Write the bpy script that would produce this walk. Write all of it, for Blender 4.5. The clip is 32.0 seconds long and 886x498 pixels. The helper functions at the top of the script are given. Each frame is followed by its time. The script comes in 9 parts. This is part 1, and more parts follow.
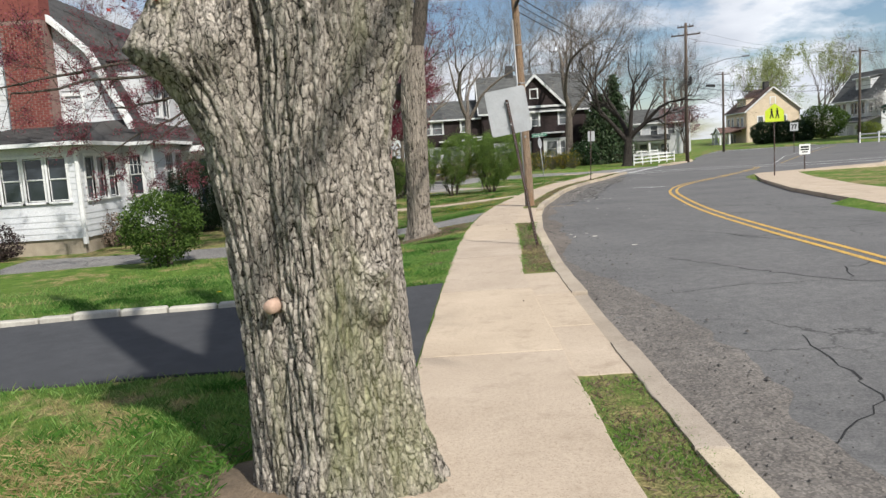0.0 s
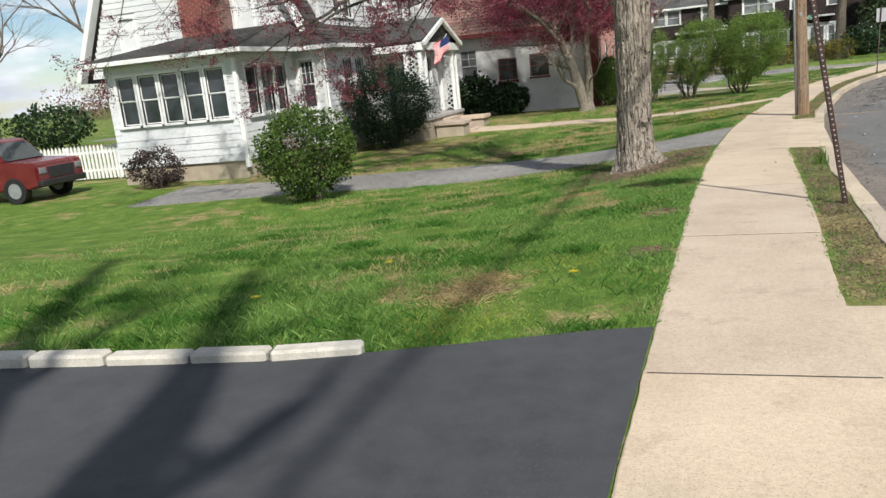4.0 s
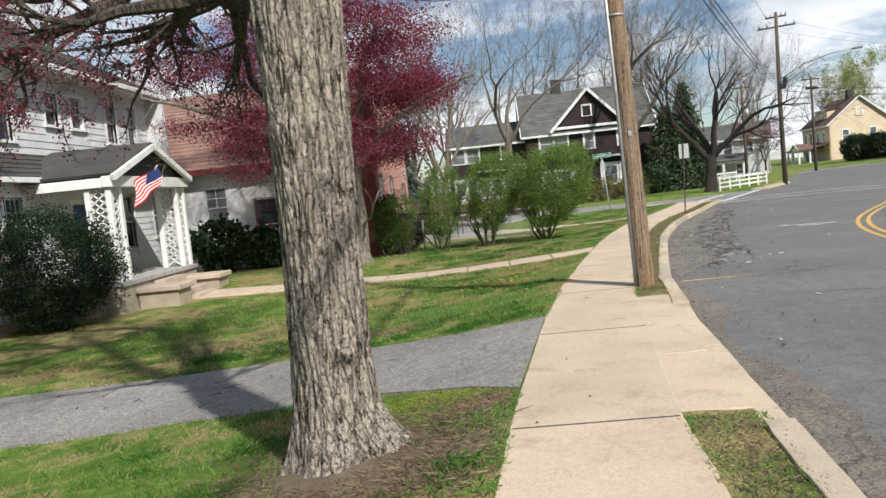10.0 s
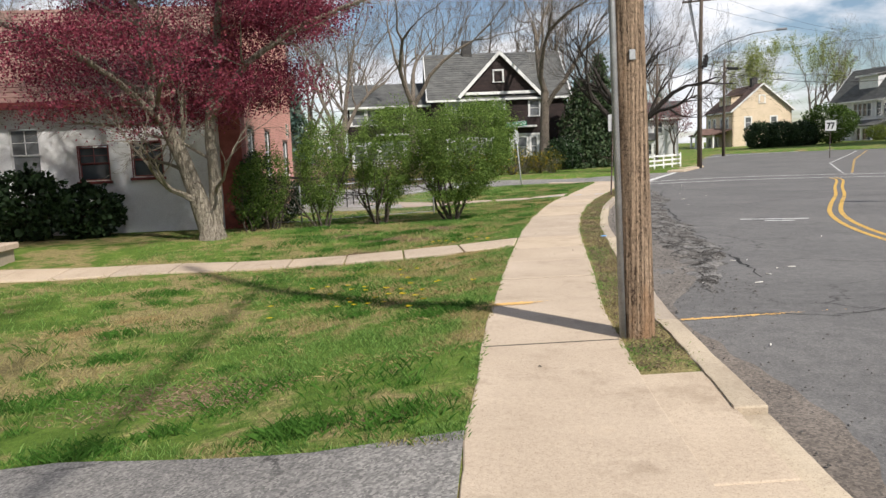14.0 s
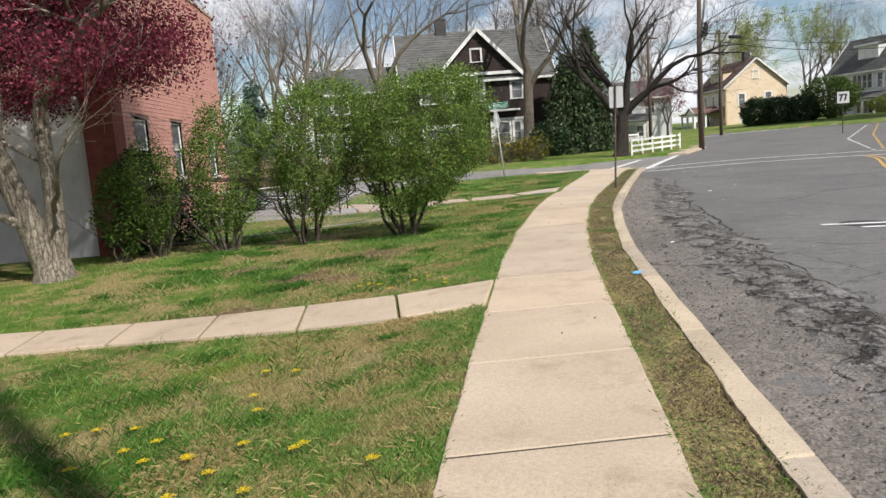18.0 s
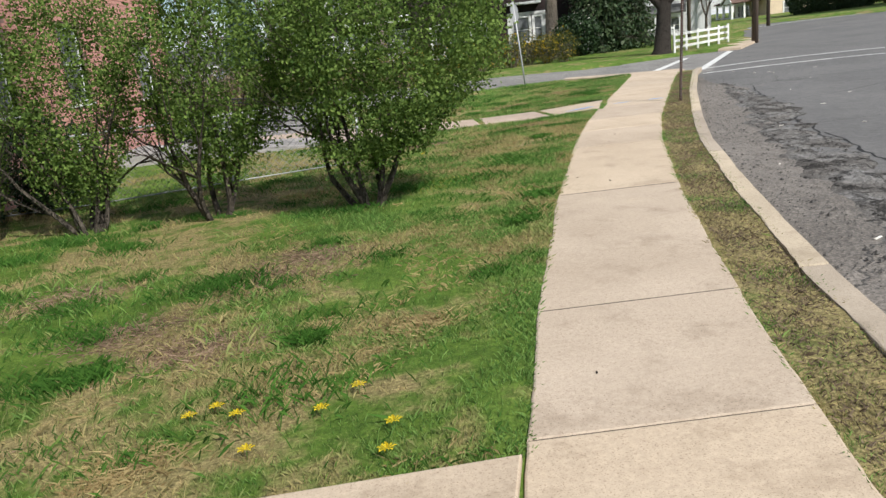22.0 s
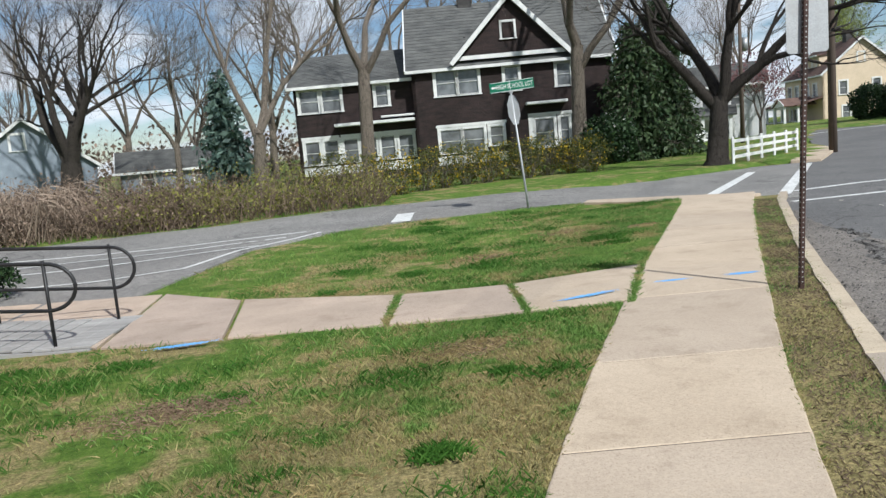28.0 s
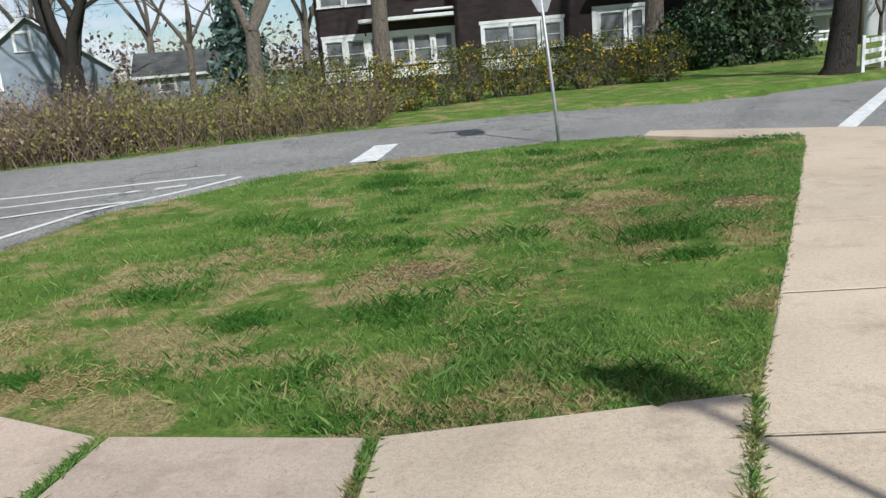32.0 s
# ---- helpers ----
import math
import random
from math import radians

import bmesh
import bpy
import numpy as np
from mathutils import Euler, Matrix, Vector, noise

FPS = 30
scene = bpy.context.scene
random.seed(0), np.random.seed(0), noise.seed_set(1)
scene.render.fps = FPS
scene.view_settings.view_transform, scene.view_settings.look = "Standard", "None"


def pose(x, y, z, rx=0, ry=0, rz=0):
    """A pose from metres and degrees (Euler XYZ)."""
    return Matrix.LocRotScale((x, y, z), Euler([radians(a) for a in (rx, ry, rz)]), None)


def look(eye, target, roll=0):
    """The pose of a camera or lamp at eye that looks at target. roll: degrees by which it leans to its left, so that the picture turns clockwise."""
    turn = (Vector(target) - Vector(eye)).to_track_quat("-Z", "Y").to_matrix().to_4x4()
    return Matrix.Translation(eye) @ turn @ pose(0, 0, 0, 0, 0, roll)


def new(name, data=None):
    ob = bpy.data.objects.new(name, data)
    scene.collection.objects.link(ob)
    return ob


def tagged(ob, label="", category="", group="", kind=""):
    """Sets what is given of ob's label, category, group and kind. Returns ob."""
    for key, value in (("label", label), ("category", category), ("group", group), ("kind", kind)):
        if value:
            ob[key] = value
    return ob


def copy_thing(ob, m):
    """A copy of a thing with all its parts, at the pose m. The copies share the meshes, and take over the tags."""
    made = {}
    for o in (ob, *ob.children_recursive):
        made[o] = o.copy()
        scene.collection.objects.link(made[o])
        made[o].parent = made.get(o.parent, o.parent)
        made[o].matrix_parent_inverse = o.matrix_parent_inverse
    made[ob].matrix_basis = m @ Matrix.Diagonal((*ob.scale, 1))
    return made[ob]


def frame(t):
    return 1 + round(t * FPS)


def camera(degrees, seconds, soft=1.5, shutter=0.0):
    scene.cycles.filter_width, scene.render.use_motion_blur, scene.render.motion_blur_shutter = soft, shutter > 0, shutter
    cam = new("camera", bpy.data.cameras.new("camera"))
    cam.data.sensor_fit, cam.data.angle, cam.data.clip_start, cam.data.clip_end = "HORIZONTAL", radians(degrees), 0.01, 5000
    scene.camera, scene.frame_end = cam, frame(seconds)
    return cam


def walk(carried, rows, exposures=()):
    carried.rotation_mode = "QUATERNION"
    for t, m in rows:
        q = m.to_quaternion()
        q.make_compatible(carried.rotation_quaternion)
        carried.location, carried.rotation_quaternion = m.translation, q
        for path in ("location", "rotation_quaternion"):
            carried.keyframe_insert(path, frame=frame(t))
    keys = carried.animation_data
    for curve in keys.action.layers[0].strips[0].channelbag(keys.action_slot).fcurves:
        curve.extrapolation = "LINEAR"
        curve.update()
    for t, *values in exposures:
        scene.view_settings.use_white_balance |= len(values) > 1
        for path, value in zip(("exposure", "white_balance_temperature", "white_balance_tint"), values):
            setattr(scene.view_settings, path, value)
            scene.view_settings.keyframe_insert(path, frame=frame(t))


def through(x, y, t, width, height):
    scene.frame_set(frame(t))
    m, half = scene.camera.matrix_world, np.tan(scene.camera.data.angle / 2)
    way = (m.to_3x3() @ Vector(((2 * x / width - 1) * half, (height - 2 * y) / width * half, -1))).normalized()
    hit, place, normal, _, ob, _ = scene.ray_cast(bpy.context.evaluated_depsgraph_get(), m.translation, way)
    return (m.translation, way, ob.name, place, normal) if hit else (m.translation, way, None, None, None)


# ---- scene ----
# Rows: seconds, eye x, y, z, then yaw to the left, pitch up and roll, in degrees.
ROWS = [
    (0, 0.058, 0.038, 1.664, 0.47, -7.00, -3.58),
    (0.5, 0.057, 0.720, 1.636, 0.68, -8.18, -2.33),
    (1, 0.175, 1.393, 1.580, -2.75, -10.47, -1.10),
    (1.5, 0.205, 2.106, 1.572, -1.28, -9.87, -1.35),
    (2, 0.215, 2.775, 1.583, 4.67, -7.93, -3.63),
    (2.5, 0.228, 3.481, 1.606, 8.49, -7.02, -5.01),
    (3, 0.187, 4.145, 1.621, 8.36, -7.80, -5.19),
    (3.2, 0.181, 4.408, 1.610, 10.61, -7.76, -5.14),
    (3.5, 0.171, 4.815, 1.598, 16.99, -9.16, -5.85),
    (5.5, 0.085, 7.712, 1.467, 18.81, -18.51, -5.88),
    (6, 0.079, 8.405, 1.472, 14.92, -16.94, -6.15),
    (6.5, 0.148, 9.111, 1.478, 8.31, -14.21, -7.37),
    (7, 0.256, 9.789, 1.454, 3.84, -15.99, -7.48),
    (7.5, 0.317, 10.455, 1.427, -5.00, -18.93, -1.80),
    (8, 0.437, 11.137, 1.457, -6.97, -7.08, 0.60),
    (8.5, 0.483, 11.755, 1.467, -2.80, -3.36, 0.33),
    (9, 0.525, 12.368, 1.518, -1.02, -2.63, -2.11),
    (9.5, 0.599, 13.012, 1.517, 1.11, -2.56, -4.84),
    (10, 0.601, 13.655, 1.502, 3.73, -4.19, -5.74),
    (10.5, 0.661, 14.355, 1.472, 17.15, -6.51, -6.82),
    (11, 0.681, 15.045, 1.450, 29.21, -9.20, -8.72),
    (11.5, 0.692, 15.725, 1.438, 29.29, -10.80, -9.95),
    (12, 0.698, 16.415, 1.439, 28.45, -11.34, -9.56),
    (12.5, 0.704, 17.092, 1.446, 22.46, -10.90, -7.95),
    (13, 0.726, 17.746, 1.449, 8.94, -10.02, -4.53),
    (13.5, 0.735, 18.398, 1.432, -2.48, -8.83, -0.30),
    (14, 0.837, 19.046, 1.397, -3.63, -7.19, -2.28),
    (14.5, 0.841, 19.723, 1.362, 0.02, -4.55, -2.76),
    (15, 0.936, 20.390, 1.341, 0.01, -3.81, -3.37),
    (15.5, 1.087, 21.085, 1.320, -4.76, -3.10, -2.86),
    (17.5, 1.839, 24.094, 1.361, -7.76, -7.10, -4.21),
    (18, 1.945, 24.820, 1.349, -4.49, -8.05, -4.26),
    (18.5, 2.110, 25.513, 1.354, -6.35, -10.82, -4.46),
    (19, 2.295, 26.238, 1.373, -7.51, -14.34, -3.63),
    (19.5, 2.432, 26.980, 1.374, -6.38, -15.65, -3.42),
    (20, 2.591, 27.720, 1.364, -0.43, -14.82, -4.15),
    (20.5, 2.620, 28.452, 1.346, 0.87, -13.51, -4.07),
    (21, 2.746, 29.169, 1.345, 0.00, -14.17, -5.03),
    (21.5, 2.751, 29.942, 1.316, -0.82, -15.27, -5.23),
    (22, 2.831, 30.674, 1.314, -2.38, -15.02, -6.08),
    (22.5, 2.982, 31.395, 1.332, -6.99, -9.90, -5.44),
    (23, 3.121, 32.119, 1.374, -12.28, -4.78, -4.39),
    (23.5, 3.372, 32.835, 1.399, -12.11, -3.58, -6.09),
    (24, 3.537, 33.562, 1.391, -15.25, -3.16, -6.52),
    (24.5, 3.768, 34.250, 1.382, -19.81, -2.94, -5.05),
    (26.5, 4.774, 37.067, 1.479, -37.09, -2.63, 0.47),
    (27, 5.014, 37.867, 1.449, -21.80, -4.46, -1.82),
    (27.5, 5.140, 38.730, 1.401, -9.72, -7.06, -3.28),
    (28, 5.371, 39.535, 1.340, -0.13, -7.64, -5.06),
    (28.5, 5.451, 40.386, 1.321, 8.54, -7.18, -6.17),
    (29, 5.604, 41.211, 1.310, 9.65, -9.27, -7.68),
    (29.5, 5.794, 42.000, 1.328, 11.93, -9.94, -8.78),
    (30, 5.965, 42.843, 1.344, 11.60, -10.24, -8.86),
    (30.5, 6.233, 43.658, 1.342, 11.64, -12.11, -7.90),
    (31, 6.451, 44.518, 1.300, 3.80, -14.12, -5.97),
    (31.5, 6.723, 45.342, 1.248, 0.23, -14.38, -5.60),
    (32, 6.959, 46.166, 1.193, 5.83, -14.28, -5.00),
]


def eye_pose(x, y, z, yaw, pitch, roll):
    turn = Matrix.Rotation(radians(yaw), 4, "Z") @ Matrix.Rotation(radians(90 + pitch), 4, "X") @ Matrix.Rotation(radians(roll), 4, "Z")
    return Matrix.Translation((x, y, z)) @ turn


cam = camera(60.3, 32.0, 1.45)
EXPOSURES = [(0.0, 0.32, 6200, 10), (6.0, 0.45, 6250, 8), (9.5, 0.4, 6250, 9), (11.5, 0.62, 6350, 9), (13.0, 0.42, 6400, 12), (20.0, 0.4, 6350, 11), (24.0, 0.35, 5950, 8), (27.0, 0.25, 5850, 8), (29.0, 0.25, 5850, 7), (32.0, 0.22, 5800, 7)]
walk(cam, [(t, eye_pose(*row)) for t, *row in ROWS], EXPOSURES)

# ---- world and sun ----
SUN_AZ = Vector((0.54, -0.84, 0.0)).normalized()
SUN_EL = radians(43)
world = bpy.data.worlds.new("sky")
scene.world = world
world.use_nodes = True
wn, wl = world.node_tree.nodes, world.node_tree.links
wn.clear()
w_out = wn.new("ShaderNodeOutputWorld")
w_bg = wn.new("ShaderNodeBackground")
w_bg.inputs["Strength"].default_value = 0.075
w_sky = wn.new("ShaderNodeTexSky")
w_sky.sky_type = "NISHITA"
w_sky.sun_disc = False
w_sky.sun_elevation = SUN_EL
w_sky.sun_rotation = math.atan2(SUN_AZ.x, SUN_AZ.y)
w_sky.ozone_density = 1.8
w_sky.dust_density = 0.4
w_co = wn.new("ShaderNodeTexCoord")
w_xyz = wn.new("ShaderNodeSeparateXYZ")
w_up = wn.new("ShaderNodeMath")
w_up.operation = "ADD"
w_up.inputs[1].default_value = 0.27
w_max = wn.new("ShaderNodeMath")
w_max.operation = "MAXIMUM"
w_max.inputs[1].default_value = 0.1
w_flat = wn.new("ShaderNodeCombineXYZ")
w_map = wn.new("ShaderNodeVectorMath")
w_map.operation = "DIVIDE"
w_noise = wn.new("ShaderNodeTexNoise")
w_noise.inputs["Scale"].default_value = 1.75
w_noise.inputs["Detail"].default_value = 9.0
w_noise.inputs["Roughness"].default_value = 0.56
w_ramp = wn.new("ShaderNodeValToRGB")
w_ramp.color_ramp.elements[0].position = 0.45
w_ramp.color_ramp.elements[1].position = 0.56
w_noise2 = wn.new("ShaderNodeTexNoise")
w_noise2.inputs["Scale"].default_value = 2.2
w_noise2.inputs["Detail"].default_value = 6.0
w_cloud = wn.new("ShaderNodeValToRGB")
w_cloud.color_ramp.elements[0].position, w_cloud.color_ramp.elements[0].color = 0.36, (7.0, 7.3, 7.9, 1)
w_cloud.color_ramp.elements[1].position, w_cloud.color_ramp.elements[1].color = 0.6, (10.4, 10.5, 10.7, 1)
w_mix = wn.new("ShaderNodeMix")
w_mix.data_type = "RGBA"
wl.new(w_co.outputs["Generated"], w_xyz.inputs["Vector"])
wl.new(w_xyz.outputs["Z"], w_up.inputs[0])
wl.new(w_up.outputs["Value"], w_max.inputs[0])
for axis in "XYZ":
    wl.new(w_max.outputs["Value"], w_flat.inputs[axis])
wl.new(w_co.outputs["Generated"], w_map.inputs[0])
wl.new(w_flat.outputs["Vector"], w_map.inputs[1])
wl.new(w_map.outputs["Vector"], w_noise.inputs["Vector"])
wl.new(w_map.outputs["Vector"], w_noise2.inputs["Vector"])
wl.new(w_noise.outputs["Fac"], w_ramp.inputs["Fac"])
wl.new(w_noise2.outputs["Fac"], w_cloud.inputs["Fac"])
wl.new(w_ramp.outputs["Color"], w_mix.inputs[0])
wl.new(w_sky.outputs["Color"], w_mix.inputs[6])
wl.new(w_cloud.outputs["Color"], w_mix.inputs[7])
wl.new(w_mix.outputs[2], w_bg.inputs["Color"])
wl.new(w_bg.outputs["Background"], w_out.inputs["Surface"])

sun = new("sun", bpy.data.lights.new("sun", "SUN"))
sun.data.energy = 4.9
sun.data.angle = radians(1.4)
sun.data.color = (1.0, 0.94, 0.84)
sun.matrix_world = look(tuple(SUN_AZ * 40 + Vector((0, 0, 40 * math.tan(SUN_EL)))), (0, 0, 0))


# ---- materials ----
def shader(name, rough=0.8, metal=0.0):
    m = bpy.data.materials.new(name)
    m.use_nodes = True
    b = m.node_tree.nodes["Principled BSDF"]
    b.inputs["Roughness"].default_value = rough
    b.inputs["Metallic"].default_value = metal
    return m, m.node_tree.nodes, m.node_tree.links, b


def rgb(c):
    return (*c, 1.0)


def tex(nodes, links, scale, detail=4.0, rough=0.55, stretch=(1, 1, 1), kind="ShaderNodeTexNoise"):
    co = nodes.new("ShaderNodeTexCoord")
    mp = nodes.new("ShaderNodeMapping")
    mp.inputs["Scale"].default_value = stretch
    n = nodes.new(kind)
    n.inputs["Scale"].default_value = scale
    if kind == "ShaderNodeTexNoise":
        n.inputs["Detail"].default_value = detail
        n.inputs["Roughness"].default_value = rough
    links.new(co.outputs["Object"], mp.inputs["Vector"])
    links.new(mp.outputs["Vector"], n.inputs["Vector"])
    return n


def ramp(nodes, links, source, stops):
    r = nodes.new("ShaderNodeValToRGB")
    e = r.color_ramp.elements
    while len(e) < len(stops):
        e.new(0.5)
    for k, (p, c) in zip(e, stops):
        k.position, k.color = p, rgb(c)
    links.new(source, r.inputs["Fac"])
    return r


def blend(nodes, links, fac, a, b, mode="MIX"):
    m = nodes.new("ShaderNodeMix")
    m.data_type = "RGBA"
    m.blend_type = mode
    for value, slot in ((fac, 0), (a, 6), (b, 7)):
        if isinstance(value, (int, float)):
            m.inputs[slot].default_value = value
        elif isinstance(value, tuple):
            m.inputs[slot].default_value = rgb(value)
        else:
            links.new(value, m.inputs[slot])
    return m.outputs[2]


def bump(nodes, links, b, sources):
    last = None
    for height, strength, dist in sources:
        n = nodes.new("ShaderNodeBump")
        n.inputs["Strength"].default_value = strength
        n.inputs["Distance"].default_value = dist
        links.new(height, n.inputs["Height"])
        if last:
            links.new(last.outputs["Normal"], n.inputs["Normal"])
        last = n
    links.new(last.outputs["Normal"], b.inputs["Normal"])


def surface(name, dark, light, scale=3.0, fine=60.0, rough=0.85, stain=None, stain_scale=0.6, relief=0.4, dist=0.004, metal=0.0, stretch=(1, 1, 1), vary=0.0, spec=0.35):
    """A surface with broad tone changes, fine grain, wear and relief."""
    m, n, l, b = shader(name, rough, metal)
    big = tex(n, l, scale, 5, 0.6, stretch)
    small = tex(n, l, fine, 3, 0.6, stretch)
    col = ramp(n, l, big.outputs["Fac"], [(0.3, dark), (0.7, light)]).outputs["Color"]
    grain = ramp(n, l, small.outputs["Fac"], [(0.25, (0.62, 0.62, 0.62)), (0.75, (1.0, 1.0, 1.0))]).outputs["Color"]
    col = blend(n, l, 0.8, col, grain, "MULTIPLY")
    if stain:
        st = tex(n, l, stain_scale, 6, 0.65)
        mask = ramp(n, l, st.outputs["Fac"], [(0.52, (0, 0, 0)), (0.68, (1, 1, 1))]).outputs["Color"]
        col = blend(n, l, mask, col, stain)
    if vary:
        info = n.new("ShaderNodeObjectInfo")
        v = ramp(n, l, info.outputs["Random"], [(0.0, (1 - vary,) * 3), (1.0, (1.0, 1.0, 1.0))]).outputs["Color"]
        col = blend(n, l, 1.0, col, v, "MULTIPLY")
    l.new(col, b.inputs["Base Color"])
    b.inputs["Specular IOR Level"].default_value = spec
    rr = n.new("ShaderNodeMapRange")
    rr.inputs["To Min"].default_value, rr.inputs["To Max"].default_value = max(0.05, rough - 0.12), min(1.0, rough + 0.12)
    l.new(big.outputs["Fac"], rr.inputs["Value"])
    l.new(rr.outputs["Result"], b.inputs["Roughness"])
    bump(n, l, b, [(big.outputs["Fac"], relief * 0.4, dist * 4), (small.outputs["Fac"], relief, dist)])
    return m


def leafy(name, dark, light, through=0.25, rough=0.55):
    m, n, l, b = shader(name, rough)
    geo = n.new("ShaderNodeNewGeometry")
    c = ramp(n, l, geo.outputs["Random Per Island"], [(0.0, dark), (0.55, tuple((p + q) / 2 for p, q in zip(dark, light))), (1.0, light)])
    patch = tex(n, l, 1.7, 3)
    tone = ramp(n, l, patch.outputs["Fac"], [(0.3, (0.7, 0.72, 0.7)), (0.7, (1.0, 1.0, 1.0))])
    col = blend(n, l, 1.0, c.outputs["Color"], tone.outputs["Color"], "MULTIPLY")
    l.new(col, b.inputs["Base Color"])
    b.inputs["Specular IOR Level"].default_value = 0.25
    tr = n.new("ShaderNodeBsdfTranslucent")
    l.new(col, tr.inputs["Color"])
    mx = n.new("ShaderNodeMixShader")
    mx.inputs[0].default_value = through
    l.new(b.outputs["BSDF"], mx.inputs[1])
    l.new(tr.outputs["BSDF"], mx.inputs[2])
    l.new(mx.outputs["Shader"], n["Material Output"].inputs["Surface"])
    return m


def worn_mask(n, l, low, high, big, mid):
    """Where the turf is thin: big and small patches, fewer on the lush lawn of the first garden."""
    patch = n.new("ShaderNodeMath")
    patch.operation = "MULTIPLY"
    l.new(big.outputs["Fac"], patch.inputs[0])
    l.new(mid.outputs["Fac"], patch.inputs[1])
    co = n.new("ShaderNodeTexCoord")
    xyz = n.new("ShaderNodeSeparateXYZ")
    l.new(co.outputs["Object"], xyz.inputs["Vector"])
    far = n.new("ShaderNodeMapRange")
    far.interpolation_type = "SMOOTHSTEP"
    for key, value in (("From Min", 18.0), ("From Max", 28.0), ("To Min", -0.045), ("To Max", 0.016)):
        far.inputs[key].default_value = value
    l.new(xyz.outputs["Y"], far.inputs["Value"])
    last = n.new("ShaderNodeMapRange")
    last.interpolation_type = "SMOOTHSTEP"
    for key, value in (("From Min", 43.0), ("From Max", 49.0), ("To Min", 0.0), ("To Max", -0.032)):
        last.inputs[key].default_value = value
    l.new(xyz.outputs["Y"], last.inputs["Value"])
    both = n.new("ShaderNodeMath")
    l.new(patch.outputs["Value"], both.inputs[0])
    l.new(last.outputs["Result"], both.inputs[1])
    add = n.new("ShaderNodeMath")
    l.new(both.outputs["Value"], add.inputs[0])
    l.new(far.outputs["Result"], add.inputs[1])
    return ramp(n, l, add.outputs["Value"], [(low, (0, 0, 0)), (high, (0.85, 0.85, 0.85))]).outputs["Color"]


def grass_material(name, dark, light, through=0.4):
    """Blades of grass that turn to straw on the thin patches."""
    m, n, l, b = shader(name, 0.6)
    geo = n.new("ShaderNodeNewGeometry")
    c = ramp(n, l, geo.outputs["Random Per Island"], [(0.0, dark), (1.0, light)]).outputs["Color"]
    dry = ramp(n, l, geo.outputs["Random Per Island"], [(0.0, (0.2, 0.15, 0.07)), (0.8, (0.5, 0.4, 0.2)), (1.0, (0.2, 0.27, 0.06))]).outputs["Color"]
    mask = worn_mask(n, l, 0.225, 0.3, tex(n, l, 0.45, 5, 0.6), tex(n, l, 2.2, 5, 0.65))
    col = blend(n, l, mask, c, dry)
    l.new(col, b.inputs["Base Color"])
    b.inputs["Specular IOR Level"].default_value = 0.2
    tr = n.new("ShaderNodeBsdfTranslucent")
    l.new(col, tr.inputs["Color"])
    mx = n.new("ShaderNodeMixShader")
    mx.inputs[0].default_value = through
    l.new(b.outputs["BSDF"], mx.inputs[1])
    l.new(tr.outputs["BSDF"], mx.inputs[2])
    l.new(mx.outputs["Shader"], n["Material Output"].inputs["Surface"])
    return m


def lawn_material(name, low, high):
    m, n, l, b = shader(name, 0.9)
    b.inputs["Specular IOR Level"].default_value = 0.12
    big = tex(n, l, 0.45, 5, 0.6)
    mid = tex(n, l, 2.2, 5, 0.65)
    fine = tex(n, l, 45, 4, 0.7, (1, 1, 0.4))
    speck = tex(n, l, 130, 2, 0.7)
    green = ramp(n, l, mid.outputs["Fac"], [(0.28, (0.07, 0.135, 0.022)), (0.5, (0.13, 0.215, 0.038)), (0.72, (0.21, 0.3, 0.065))]).outputs["Color"]
    bare = ramp(n, l, fine.outputs["Fac"], [(0.3, (0.2, 0.14, 0.075)), (0.7, (0.5, 0.39, 0.22))]).outputs["Color"]
    mask = worn_mask(n, l, low, high, big, mid)
    col = blend(n, l, mask, green, bare)
    g = ramp(n, l, fine.outputs["Fac"], [(0.25, (0.42, 0.42, 0.4)), (0.75, (1.15, 1.15, 1.0))]).outputs["Color"]
    col = blend(n, l, 0.85, col, g, "MULTIPLY")
    cl = tex(n, l, 13, 4, 0.7)
    c2 = ramp(n, l, cl.outputs["Fac"], [(0.32, (0.5, 0.56, 0.5)), (0.6, (1.0, 1.0, 1.0)), (0.72, (1.3, 1.2, 1.15))]).outputs["Color"]
    col = blend(n, l, 0.8, col, c2, "MULTIPLY")
    s = ramp(n, l, speck.outputs["Fac"], [(0.62, (0, 0, 0)), (0.72, (0.5, 0.5, 0.5))]).outputs["Color"]
    col = blend(n, l, s, col, (0.4, 0.38, 0.16))
    l.new(col, b.inputs["Base Color"])
    bump(n, l, b, [(mid.outputs["Fac"], 0.6, 0.05), (fine.outputs["Fac"], 0.9, 0.02)])
    return m


